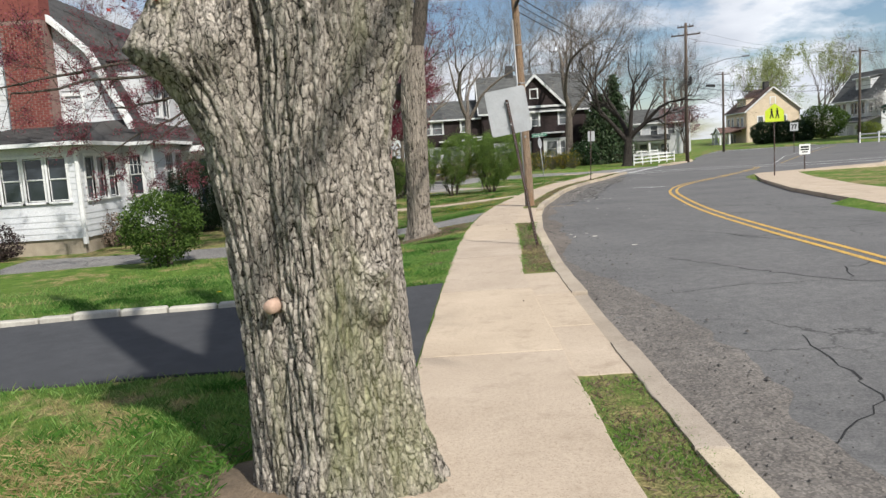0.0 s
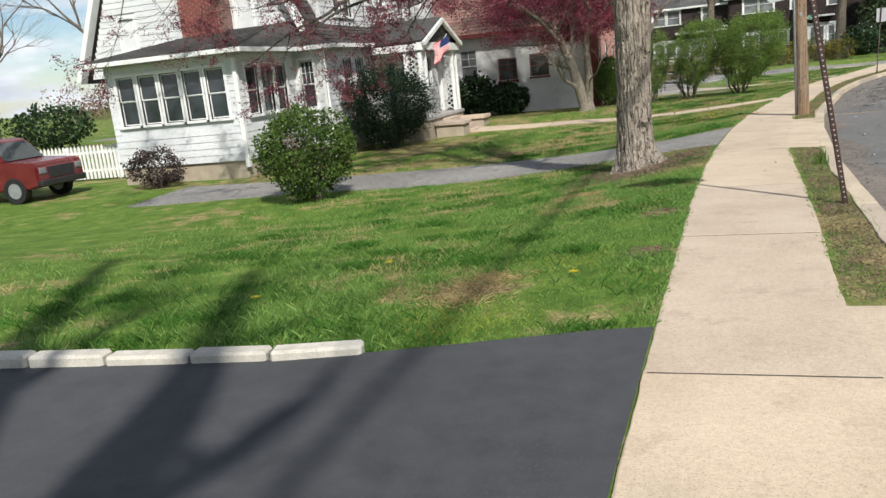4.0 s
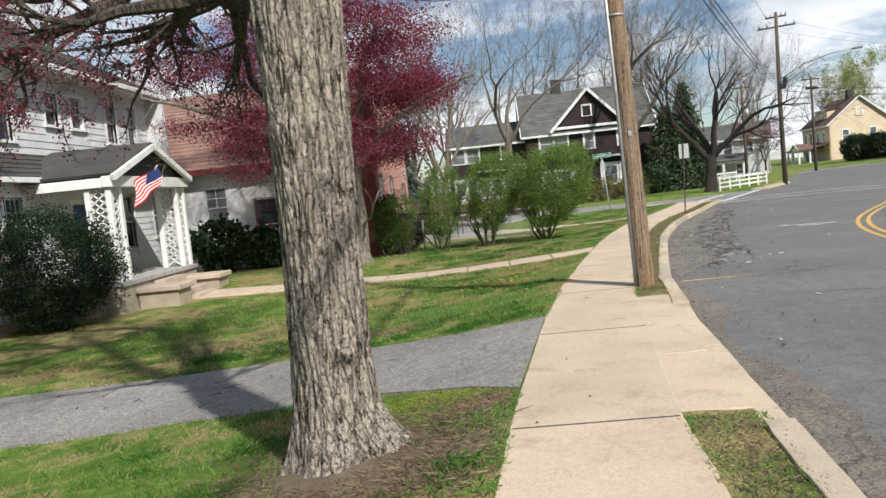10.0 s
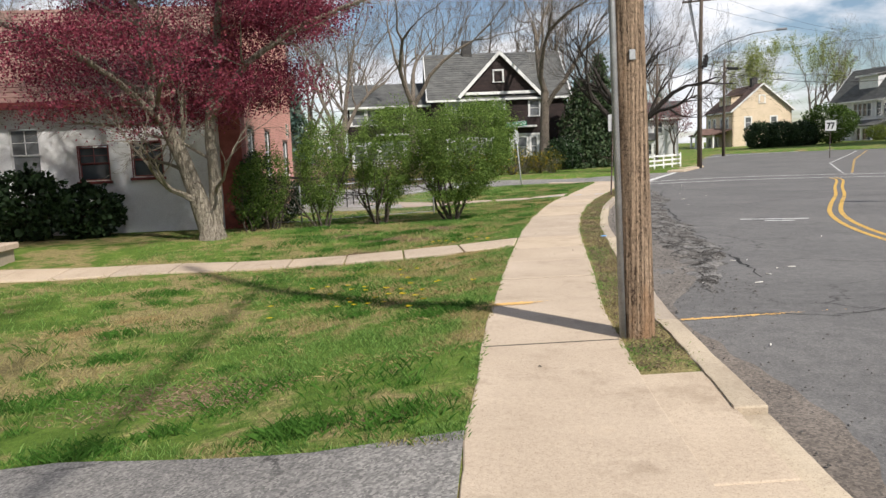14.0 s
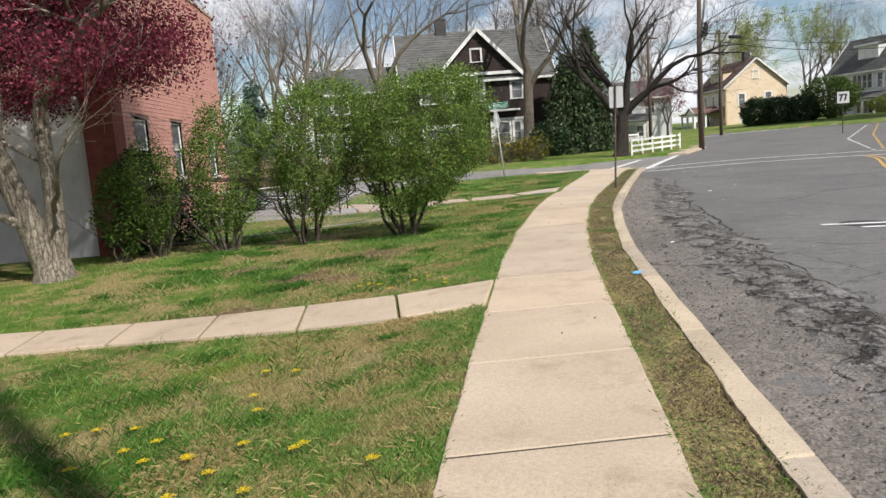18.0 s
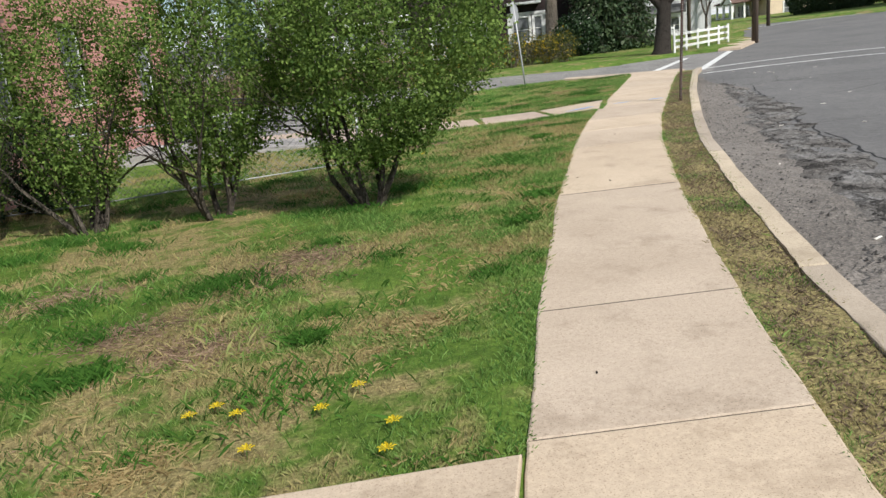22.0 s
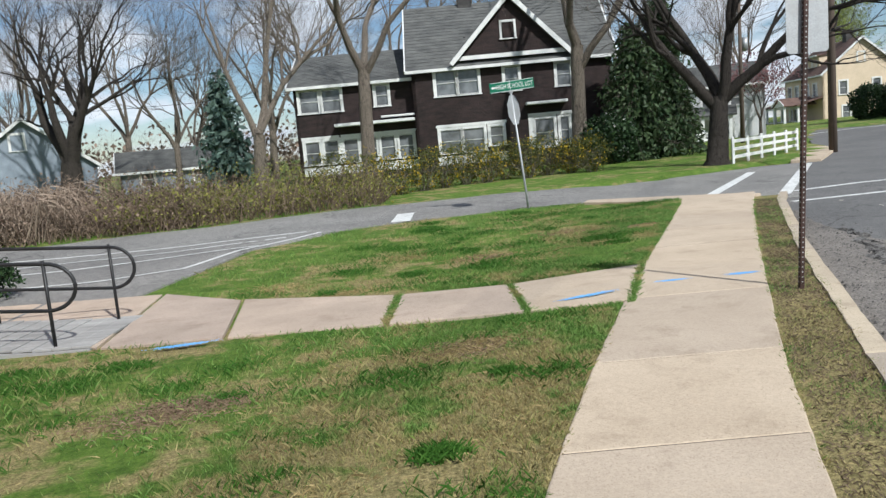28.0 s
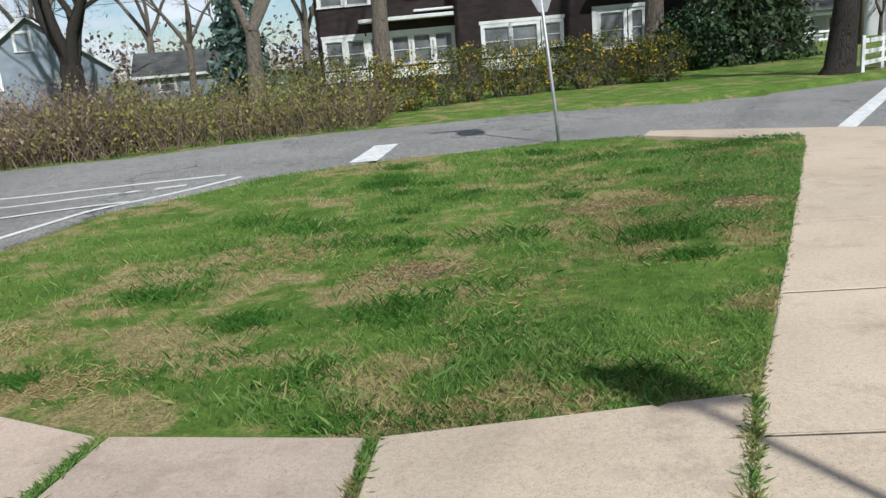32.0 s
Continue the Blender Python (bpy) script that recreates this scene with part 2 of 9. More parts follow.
def concrete_material(name, dark, light, vary=0.12):
    m, n, l, b = shader(name, 0.88)
    b.inputs["Specular IOR Level"].default_value = 0.3
    big = tex(n, l, 0.9, 6, 0.6)
    fine = tex(n, l, 38, 4, 0.7)
    agg = tex(n, l, 120, 2, 0.6)
    vor = tex(n, l, 80, kind="ShaderNodeTexVoronoi")
    col = ramp(n, l, big.outputs["Fac"], [(0.28, dark), (0.72, light)]).outputs["Color"]
    g = ramp(n, l, fine.outputs["Fac"], [(0.3, (0.78, 0.76, 0.73)), (0.7, (1.04, 1.03, 1.0))]).outputs["Color"]
    col = blend(n, l, 0.8, col, g, "MULTIPLY")
    sp = ramp(n, l, agg.outputs["Fac"], [(0.3, (0.45, 0.4, 0.36)), (0.43, (1, 1, 1)), (0.6, (1, 1, 1)), (0.7, (1.12, 1.1, 1.06))]).outputs["Color"]
    col = blend(n, l, 0.75, col, sp, "MULTIPLY")
    st = tex(n, l, 2.3, 7, 0.7)
    spots = ramp(n, l, st.outputs["Fac"], [(0.3, (0.74, 0.72, 0.7)), (0.46, (1, 1, 1)), (0.62, (1, 1, 1)), (0.74, (1.07, 1.04, 1.0))]).outputs["Color"]
    col = blend(n, l, 0.85, col, spots, "MULTIPLY")
    info = n.new("ShaderNodeObjectInfo")
    v = ramp(n, l, info.outputs["Random"], [(0.0, (1 - vary, 1 - vary, 1 - vary * 0.8)), (1.0, (1.0, 0.985, 0.96))]).outputs["Color"]
    col = blend(n, l, 1.0, col, v, "MULTIPLY")
    l.new(col, b.inputs["Base Color"])
    bump(n, l, b, [(fine.outputs["Fac"], 0.25, 0.006), (vor.outputs["Distance"], 0.25, 0.003)])
    return m


def cracks(n, l, scale, width, wobble, stretch=(1, 1, 1)):
    """A net of jagged cracks: its mask, and the distance from them."""
    co = n.new("ShaderNodeTexCoord")
    nz = n.new("ShaderNodeTexNoise")
    nz.inputs["Scale"].default_value = 2.3 * scale
    nz.inputs["Detail"].default_value = 6
    nz.inputs["Roughness"].default_value = 0.65
    l.new(co.outputs["Object"], nz.inputs["Vector"])
    mv = n.new("ShaderNodeVectorMath")
    mv.operation = "MULTIPLY_ADD"
    mv.inputs[1].default_value = (wobble / scale,) * 3
    l.new(nz.outputs["Color"], mv.inputs[0])
    l.new(co.outputs["Object"], mv.inputs[2])
    mp = n.new("ShaderNodeMapping")
    mp.inputs["Scale"].default_value = stretch
    l.new(mv.outputs["Vector"], mp.inputs["Vector"])
    vo = n.new("ShaderNodeTexVoronoi")
    vo.feature = "DISTANCE_TO_EDGE"
    vo.inputs["Scale"].default_value = scale
    l.new(mp.outputs["Vector"], vo.inputs["Vector"])
    mask = ramp(n, l, vo.outputs["Distance"], [(width * 0.4, (1, 1, 1)), (width, (0, 0, 0))]).outputs["Color"]
    return mask, vo.outputs["Distance"]


def broken_material(name):
    """Crumbling asphalt: pale gritty plates, dark gaps and washed-out earth."""
    m, n, l, b = shader(name, 0.95)
    b.inputs["Specular IOR Level"].default_value = 0.2
    big = tex(n, l, 1.6, 6, 0.65)
    fine = tex(n, l, 75, 4, 0.75)
    grit = tex(n, l, 55, kind="ShaderNodeTexVoronoi")
    bw = n.new("ShaderNodeRGBToBW")
    l.new(grit.outputs["Color"], bw.inputs["Color"])
    col = ramp(n, l, big.outputs["Fac"], [(0.34, (0.09, 0.083, 0.076)), (0.46, (0.14, 0.131, 0.122)), (0.56, (0.18, 0.173, 0.166)), (0.7, (0.23, 0.224, 0.218))]).outputs["Color"]
    g = ramp(n, l, bw.outputs["Val"], [(0.2, (0.4, 0.4, 0.4)), (0.55, (1, 1, 1)), (0.85, (1.5, 1.48, 1.45))]).outputs["Color"]
    col = blend(n, l, 0.45, col, g, "MULTIPLY")
    mask, d = cracks(n, l, 3.0, 0.06, 1.6, (1, 0.5, 1))
    mask2, d2 = cracks(n, l, 9.0, 0.09, 1.2)
    keep = tex(n, l, 2.1, 4, 0.6)
    some = ramp(n, l, keep.outputs["Fac"], [(0.4, (0.3, 0.3, 0.3)), (0.54, (1.0, 1.0, 1.0))]).outputs["Color"]
    mask = blend(n, l, 1.0, mask, some, "MULTIPLY")
    col = blend(n, l, mask, col, (0.035, 0.032, 0.029))
    half = blend(n, l, 0.55, mask2, (0, 0, 0))
    col = blend(n, l, half, col, (0.03, 0.027, 0.024))
    l.new(col, b.inputs["Base Color"])
    lim = ramp(n, l, d, [(0.0, (0, 0, 0)), (0.1, (1, 1, 1))]).outputs["Color"]
    bump(n, l, b, [(lim, 0.8, 0.03), (fine.outputs["Fac"], 0.8, 0.01)])
    return m


def asphalt_material(name, dark, light, stone, patch=0.0):
    m, n, l, b = shader(name, 0.86)
    b.inputs["Specular IOR Level"].default_value = 0.35
    big = tex(n, l, 0.35, 6, 0.6)
    mid = tex(n, l, 6, 5, 0.6)
    agg = tex(n, l, 150, kind="ShaderNodeTexVoronoi")
    fine = tex(n, l, 70, 3, 0.7)
    col = ramp(n, l, big.outputs["Fac"], [(0.3, dark), (0.7, light)]).outputs["Color"]
    g = ramp(n, l, mid.outputs["Fac"], [(0.3, (0.75, 0.75, 0.76)), (0.7, (1.05, 1.05, 1.04))]).outputs["Color"]
    col = blend(n, l, 1.0, col, g, "MULTIPLY")
    sp = ramp(n, l, fine.outputs["Fac"], [(0.55, (0, 0, 0)), (0.75, (0.5, 0.5, 0.5))]).outputs["Color"]
    col = blend(n, l, sp, col, stone)
    if patch:
        grit = tex(n, l, 62, kind="ShaderNodeTexVoronoi")
        bw = n.new("ShaderNodeRGBToBW")
        l.new(grit.outputs["Color"], bw.inputs["Color"])
        k = ramp(n, l, bw.outputs["Val"], [(0.2, (0.45, 0.45, 0.45)), (0.55, (1.0, 1.0, 1.0)), (0.85, (1.55, 1.53, 1.5))]).outputs["Color"]
        col = blend(n, l, 0.75 * patch, col, k, "MULTIPLY")
        cr, _ = cracks(n, l, 0.55, 0.012, 0.5)
        worn = tex(n, l, 0.16, 3, 0.6)
        where = ramp(n, l, worn.outputs["Fac"], [(0.5, (0, 0, 0)), (0.58, (0.8, 0.8, 0.8))]).outputs["Color"]
        cr = blend(n, l, 1.0, cr, where, "MULTIPLY")
        col = blend(n, l, cr, col, (0.03, 0.029, 0.028))
    l.new(col, b.inputs["Base Color"])
    bump(n, l, b, [(mid.outputs["Fac"], 0.15, 0.02), (agg.outputs["Distance"], 0.4, 0.004)])
    return m


def bark_material(name, dark, light, moss=None, plate=15.0, tall=0.27):
    m, n, l, b = shader(name, 0.95)
    b.inputs["Specular IOR Level"].default_value = 0.15
    ridge = tex(n, l, 7, 6, 0.65, (1, 1, 0.3))
    fine = tex(n, l, 70, 4, 0.7, (1, 1, 0.5))
    _, d1 = cracks(n, l, plate, 0.1, 0.7, (1, 1, tall * 0.55))
    _, d2 = cracks(n, l, plate * 2.2, 0.1, 0.8, (1, 1, tall * 1.5))
    p1 = ramp(n, l, d1, [(0.0, (0.05, 0.05, 0.05)), (0.1, (0.7, 0.7, 0.7)), (0.35, (1, 1, 1))]).outputs["Color"]
    p2 = ramp(n, l, d2, [(0.0, (0.3, 0.3, 0.3)), (0.08, (0.85, 0.85, 0.85)), (0.3, (1, 1, 1))]).outputs["Color"]
    gone = tex(n, l, plate * 0.8, 4, 0.7, (1, 1, 0.5))
    gap = ramp(n, l, gone.outputs["Fac"], [(0.42, (0, 0, 0)), (0.56, (1, 1, 1))]).outputs["Color"]
    p1 = blend(n, l, blend(n, l, 0.6, gap, (0, 0, 0)), p1, (1.0, 1.0, 1.0))
    gone2 = tex(n, l, plate * 1.7, 3, 0.7)
    gap2 = ramp(n, l, gone2.outputs["Fac"], [(0.4, (0, 0, 0)), (0.55, (1, 1, 1))]).outputs["Color"]
    p2 = blend(n, l, gap2, p2, (1.0, 1.0, 1.0))
    plates = blend(n, l, 1.0, p1, p2, "MULTIPLY")
    h = n.new("ShaderNodeRGBToBW")
    l.new(blend(n, l, 0.4, plates, ridge.outputs["Fac"], "MULTIPLY"), h.inputs["Color"])
    half = tuple((p * 0.45 + q * 0.55) for p, q in zip(dark, light))
    col = ramp(n, l, h.outputs["Val"], [(0.1, dark), (0.28, half), (0.54, light)]).outputs["Color"]
    g = ramp(n, l, fine.outputs["Fac"], [(0.3, (0.42, 0.42, 0.42)), (0.7, (1.15, 1.15, 1.15))]).outputs["Color"]
    col = blend(n, l, 0.9, col, g, "MULTIPLY")
    if moss:
        ms = tex(n, l, 1.6, 5, 0.7, (1, 1, 0.3))
        mask = ramp(n, l, ms.outputs["Fac"], [(0.5, (0, 0, 0)), (0.66, (0.7, 0.7, 0.7))]).outputs["Color"]
        col = blend(n, l, mask, col, moss)
    l.new(col, b.inputs["Base Color"])
    bump(n, l, b, [(h.outputs["Val"], 1.0, 0.8 / plate), (fine.outputs["Fac"], 0.7, 0.008)])
    return m


def glass_material(name, tint=(0.02, 0.024, 0.028)):
    m, n, l, b = shader(name, 0.06)
    nz = tex(n, l, 1.3, 3)
    c = ramp(n, l, nz.outputs["Fac"], [(0.35, tint), (0.7, tuple(v * 2.2 for v in tint))])
    l.new(c.outputs["Color"], b.inputs["Base Color"])
    b.inputs["Specular IOR Level"].default_value = 0.6
    wob = tex(n, l, 2.5, 2)
    bump(n, l, b, [(wob.outputs["Fac"], 0.05, 0.02)])
    return m


LAWN = lawn_material("lawn", 0.235, 0.31)
VERGE = lawn_material("worn_verge", 0.13, 0.24)
CONCRETE = concrete_material("sidewalk_concrete", (0.452, 0.37, 0.284), (0.57, 0.478, 0.378))
OLD_CONCRETE = concrete_material("old_concrete", (0.42, 0.345, 0.28), (0.58, 0.475, 0.39), 0.2)
CURB = concrete_material("curb_concrete", (0.4, 0.34, 0.26), (0.58, 0.5, 0.39), 0.25)
ASPHALT = asphalt_material("road_asphalt", (0.115, 0.112, 0.11), (0.165, 0.16, 0.155), (0.26, 0.25, 0.24), 0.45)
FRESH_ASPHALT = asphalt_material("sealed_asphalt", (0.042, 0.043, 0.047), (0.062, 0.063, 0.068), (0.09, 0.09, 0.095))
GREY_ASPHALT = asphalt_material("grey_asphalt", (0.17, 0.162, 0.155), (0.27, 0.26, 0.245), (0.42, 0.41, 0.39), 1.0)
RUBBLE = broken_material("broken_asphalt")
GUTTER = asphalt_material("gutter_grit", (0.1, 0.084, 0.07), (0.2, 0.172, 0.148), (0.3, 0.27, 0.24), 0.9)
GRAVELLY = asphalt_material("gravelly_asphalt", (0.115, 0.102, 0.09), (0.22, 0.198, 0.176), (0.32, 0.3, 0.28), 0.9)
CRACK = surface("crack_tar", (0.012, 0.012, 0.012), (0.03, 0.03, 0.03), 8, 90, 0.9)
WHITE_LINE = surface("white_road_paint", (0.6, 0.6, 0.58), (0.82, 0.82, 0.8), 2.5, 50, 0.7, stain=(0.36, 0.36, 0.35), stain_scale=7)
YELLOW_LINE = surface("yellow_road_paint", (0.5, 0.3, 0.05), (0.72, 0.45, 0.1), 2.5, 50, 0.7, stain=(0.22, 0.18, 0.12), stain_scale=7)
SOIL = surface("bare_soil", (0.1, 0.075, 0.05), (0.24, 0.18, 0.12), 3, 50, 0.95, relief=0.9, dist=0.02)
BARK = bark_material("grey_bark", (0.045, 0.038, 0.031), (0.56, 0.5, 0.425), (0.28, 0.29, 0.13), 27, 0.85)
BARK_PLAIN = bark_material("furrowed_bark", (0.04, 0.032, 0.026), (0.43, 0.37, 0.305), None, 15, 0.26)
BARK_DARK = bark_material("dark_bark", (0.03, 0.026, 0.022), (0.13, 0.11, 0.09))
# Darker copy of dark_bark with shade put into its colour, for two far trees.
BARK_SHADED = bark_material("shaded_dark_bark", (0.014, 0.012, 0.011), (0.07, 0.06, 0.052))
BARK_MAPLE = bark_material("smooth_bark", (0.13, 0.11, 0.085), (0.34, 0.3, 0.24))
BARK_FAR = bark_material("pale_bark", (0.08, 0.068, 0.056), (0.25, 0.21, 0.17))
RED_LEAF = leafy("dark_red_leaves", (0.1, 0.016, 0.034), (0.38, 0.075, 0.12), 0.45)
BRIGHT_RED = leafy("bright_red_leaves", (0.2, 0.02, 0.03), (0.55, 0.09, 0.07), 0.35)
BUSH_LEAF = leafy("shrub_leaves", (0.025, 0.055, 0.01), (0.12, 0.19, 0.035), 0.3, 0.85)
PRIVET = leafy("privet_leaves", (0.065, 0.125, 0.024), (0.27, 0.385, 0.09), 0.45, 0.8)
DARK_LEAF = leafy("yew_leaves", (0.008, 0.022, 0.008), (0.045, 0.085, 0.03), 0.15)
YEW_LEAF = leafy("dark_yew_needles", (0.005, 0.014, 0.006), (0.026, 0.052, 0.02), 0.08, 0.8)
SPRUCE = leafy("spruce_needles", (0.055, 0.1, 0.085), (0.2, 0.28, 0.23), 0.3)
SPRING_LEAF = leafy("spring_buds", (0.2, 0.26, 0.05), (0.42, 0.46, 0.13), 0.35)
FORSYTHIA = leafy("forsythia_flowers", (0.45, 0.3, 0.01), (0.75, 0.55, 0.05), 0.3)
DRY_TWIG = leafy("dry_brush", (0.1, 0.07, 0.052), (0.36, 0.265, 0.2), 0.1, 0.9)
PINK_BUD = leafy("pink_buds", (0.17, 0.075, 0.08), (0.34, 0.17, 0.17), 0.3)
BLOSSOM = leafy("pale_blossom", (0.45, 0.42, 0.4), (0.75, 0.72, 0.7), 0.3)
GRASS_BLADE = grass_material("grass_blades", (0.064, 0.148, 0.028), (0.235, 0.37, 0.1), 0.4)
VERGE_STRAW = leafy("matted_dead_grass", (0.12, 0.088, 0.064), (0.32, 0.24, 0.165), 0.3, 0.85)
MAROON = leafy("maroon_flowers", (0.12, 0.02, 0.035), (0.34, 0.09, 0.12), 0.35)
STRAW = leafy("dry_grass", (0.28, 0.2, 0.09), (0.55, 0.44, 0.22), 0.3, 0.8)
SIDING = surface("white_clapboard_paint", (0.6, 0.615, 0.635), (0.73, 0.735, 0.74), 1.2, 30, 0.55, stain=(0.5, 0.5, 0.49), stain_scale=1.4, relief=0.25, vary=0.06)
TRIM = surface("white_trim_paint", (0.7, 0.7, 0.69), (0.84, 0.84, 0.82), 2, 40, 0.5, relief=0.2)
CREAM = surface("cream_siding", (0.62, 0.5, 0.36), (0.74, 0.6, 0.44), 1.2, 30, 0.65, relief=0.25)
SHINGLE = surface("dark_brown_shingle", (0.012, 0.008, 0.008), (0.045, 0.028, 0.026), 1.5, 40, 0.8, relief=0.9, dist=0.02, stretch=(1, 1, 3))
ROOF_GREY = surface("grey_roof_shingle", (0.075, 0.076, 0.074), (0.155, 0.156, 0.15), 1.2, 26, 0.9, relief=0.8, dist=0.02, stretch=(1, 1, 2.5))
ROOF_DARK = surface("dark_grey_brown_shingle", (0.04, 0.038, 0.037), (0.09, 0.085, 0.082), 1.2, 26, 0.9, relief=0.8, dist=0.02, stretch=(1, 1, 2.5))
ROOF_BROWN = surface("brown_roof_shingle", (0.09, 0.055, 0.045), (0.19, 0.12, 0.1), 1.2, 26, 0.9, relief=0.8, dist=0.02)
ROOF_RED = surface("faded_red_roof", (0.17, 0.095, 0.078), (0.32, 0.19, 0.16), 0.8, 26, 0.9, relief=0.6, dist=0.015)
STUCCO = surface("white_stucco", (0.64, 0.64, 0.65), (0.82, 0.82, 0.82), 0.8, 34, 0.9, stain=(0.42, 0.41, 0.4), stain_scale=0.9, relief=0.7, dist=0.012)
FOUNDATION = surface("tan_foundation", (0.3, 0.25, 0.19), (0.46, 0.39, 0.3), 2, 40, 0.9, relief=0.6, dist=0.01)
BRICK = surface("red_brick", (0.2, 0.055, 0.045), (0.32, 0.1, 0.08), 6, 60, 0.9, relief=0.5, vary=0.25)
PINK_BRICK = surface("pink_painted_brick", (0.58, 0.29, 0.24), (0.7, 0.37, 0.31), 3, 60, 0.85, relief=0.4, vary=0.14)
MORTAR = surface("mortar", (0.2, 0.12, 0.1), (0.3, 0.2, 0.17), 5, 60, 0.95)
DARK_RED = surface("dark_red_paint", (0.13, 0.025, 0.025), (0.2, 0.05, 0.045), 3, 50, 0.6)
GLASS = glass_material("dark_window_glass")
GLASS_GREY = glass_material("curtained_window_glass", (0.09, 0.095, 0.1))
BLUE_PAINT = surface("blue_door_paint", (0.015, 0.05, 0.16), (0.03, 0.09, 0.26), 2, 40, 0.4)
POLE_WOOD = bark_material("weathered_pole_wood", (0.06, 0.04, 0.028), (0.38, 0.275, 0.19), (0.36, 0.2, 0.1), 30, 0.02)
POLE_DARK = surface("creosoted_pole_wood", (0.06, 0.045, 0.035), (0.15, 0.115, 0.09), 5, 60, 0.9, relief=0.8, dist=0.01, stretch=(1, 1, 0.05))
RUST = surface("rusty_brown_steel", (0.035, 0.02, 0.016), (0.09, 0.05, 0.04), 6, 80, 0.65, relief=0.4, metal=0.3)
GALV = surface("galvanised_steel", (0.32, 0.33, 0.34), (0.46, 0.47, 0.48), 5, 80, 0.5, metal=0.6, relief=0.2)
ALU = surface("sign_back_aluminium", (0.42, 0.43, 0.44), (0.52, 0.53, 0.54), 2, 60, 0.55, metal=0.5, relief=0.15, stain=(0.36, 0.36, 0.36), stain_scale=3)
BLACK_STEEL = surface("black_railing_steel", (0.012, 0.012, 0.013), (0.03, 0.03, 0.032), 6, 80, 0.45)
GREEN_SIGN = surface("green_sign_sheet", (0.0, 0.12, 0.06), (0.0, 0.16, 0.085), 3, 60, 0.45, relief=0.05)
WHITE_SIGN = surface("white_sign_sheet", (0.72, 0.73, 0.72), (0.82, 0.82, 0.8), 3, 60, 0.5, relief=0.05)
LIME_SIGN = surface("fluorescent_lime_sheet", (0.6, 0.72, 0.03), (0.72, 0.85, 0.06), 3, 60, 0.5, relief=0.05)
BLACK_SIGN = surface("black_sign_ink", (0.01, 0.01, 0.01), (0.02, 0.02, 0.02), 3, 60, 0.6, relief=0.05)
CABLE = surface("black_cable", (0.008, 0.008, 0.009), (0.02, 0.02, 0.02), 3, 60, 0.7)
GREY_BOARD = surface("weathered_grey_boards", (0.28, 0.27, 0.26), (0.48, 0.47, 0.45), 3, 50, 0.9, relief=0.6, vary=0.15, stretch=(0.3, 2, 2))
BLUE_MARK = surface("blue_marking_paint", (0.12, 0.36, 0.75), (0.25, 0.55, 0.95), 6, 90, 0.8)
ORANGE_MARK = surface("orange_marking_paint", (0.7, 0.4, 0.12), (0.85, 0.55, 0.2), 6, 90, 0.8)


# ---- building helpers ----
def mesh_object(name, bm, material):
    me = bpy.data.meshes.new(name)
    bm.to_mesh(me)
    bm.free()
    me.materials.append(material)
    return new(name, me)


def data_object(name, verts, faces, material, smooth=False):
    me = bpy.data.meshes.new(name)
    me.from_pydata(verts, [], faces)
    me.materials.append(material)
    if smooth:
        me.polygons.foreach_set("use_smooth", [True] * len(me.polygons))
    me.update()
    return new(name, me)


def part(name, bm, material, parent, label=""):
    ob = mesh_object(name, bm, material) if isinstance(bm, bmesh.types.BMesh) else data_object(name, *bm, material)
    ob.parent = parent
    if label:
        ob["label"] = label
    return ob


def thing(name, at, label, category, group="", kind="", turn=0.0):
    ob = new(name)
    ob.empty_display_size = 0.2
    ob.matrix_world = pose(*at, 0, 0, turn)
    return tagged(ob, label, category, group, kind)


def box(bm, lo, hi, bevel=0.0, m=None):
    c = [(a + b) / 2 for a, b in zip(lo, hi)]
    s = [abs(b - a) for a, b in zip(lo, hi)]
    mat = Matrix.Translation(c) @ Matrix.Diagonal((*s, 1))
    made = bmesh.ops.create_cube(bm, size=1, matrix=(m @ mat) if m else mat)
    if bevel:
        edges = {e for v in made["verts"] for e in v.link_edges}
        bmesh.ops.bevel(bm, geom=list(edges), offset=bevel, segments=1, affect="EDGES")
    return bm


def boxed(lo, hi, bevel=0.0, m=None):
    return box(bmesh.new(), lo, hi, bevel, m)


def prism(bm, outline, a, b, m=None):
    """An outline of (u, v) in the local xz plane, drawn from y = a to y = b."""
    m = m or Matrix()
    p = [bm.verts.new(m @ Vector((u, a, v))) for u, v in outline]
    q = [bm.verts.new(m @ Vector((u, b, v))) for u, v in outline]
    bm.faces.new(p)
    bm.faces.new(q[::-1])
    for i in range(len(p)):
        j = (i + 1) % len(p)
        bm.faces.new((p[j], p[i], q[i], q[j]))
    bmesh.ops.recalc_face_normals(bm, faces=bm.faces)
    return bm


def slab_prism(bm, outline, z0, z1):
    """A plan outline of (x, y), from z0 to z1."""
    p = [bm.verts.new((x, y, z0)) for x, y in outline]
    q = [bm.verts.new((x, y, z1)) for x, y in outline]
    bm.faces.new(p[::-1])
    bm.faces.new(q)
    for i in range(len(p)):
        j = (i + 1) % len(p)
        bm.faces.new((p[i], p[j], q[j], q[i]))
    bmesh.ops.recalc_face_normals(bm, faces=bm.faces)
    return bm


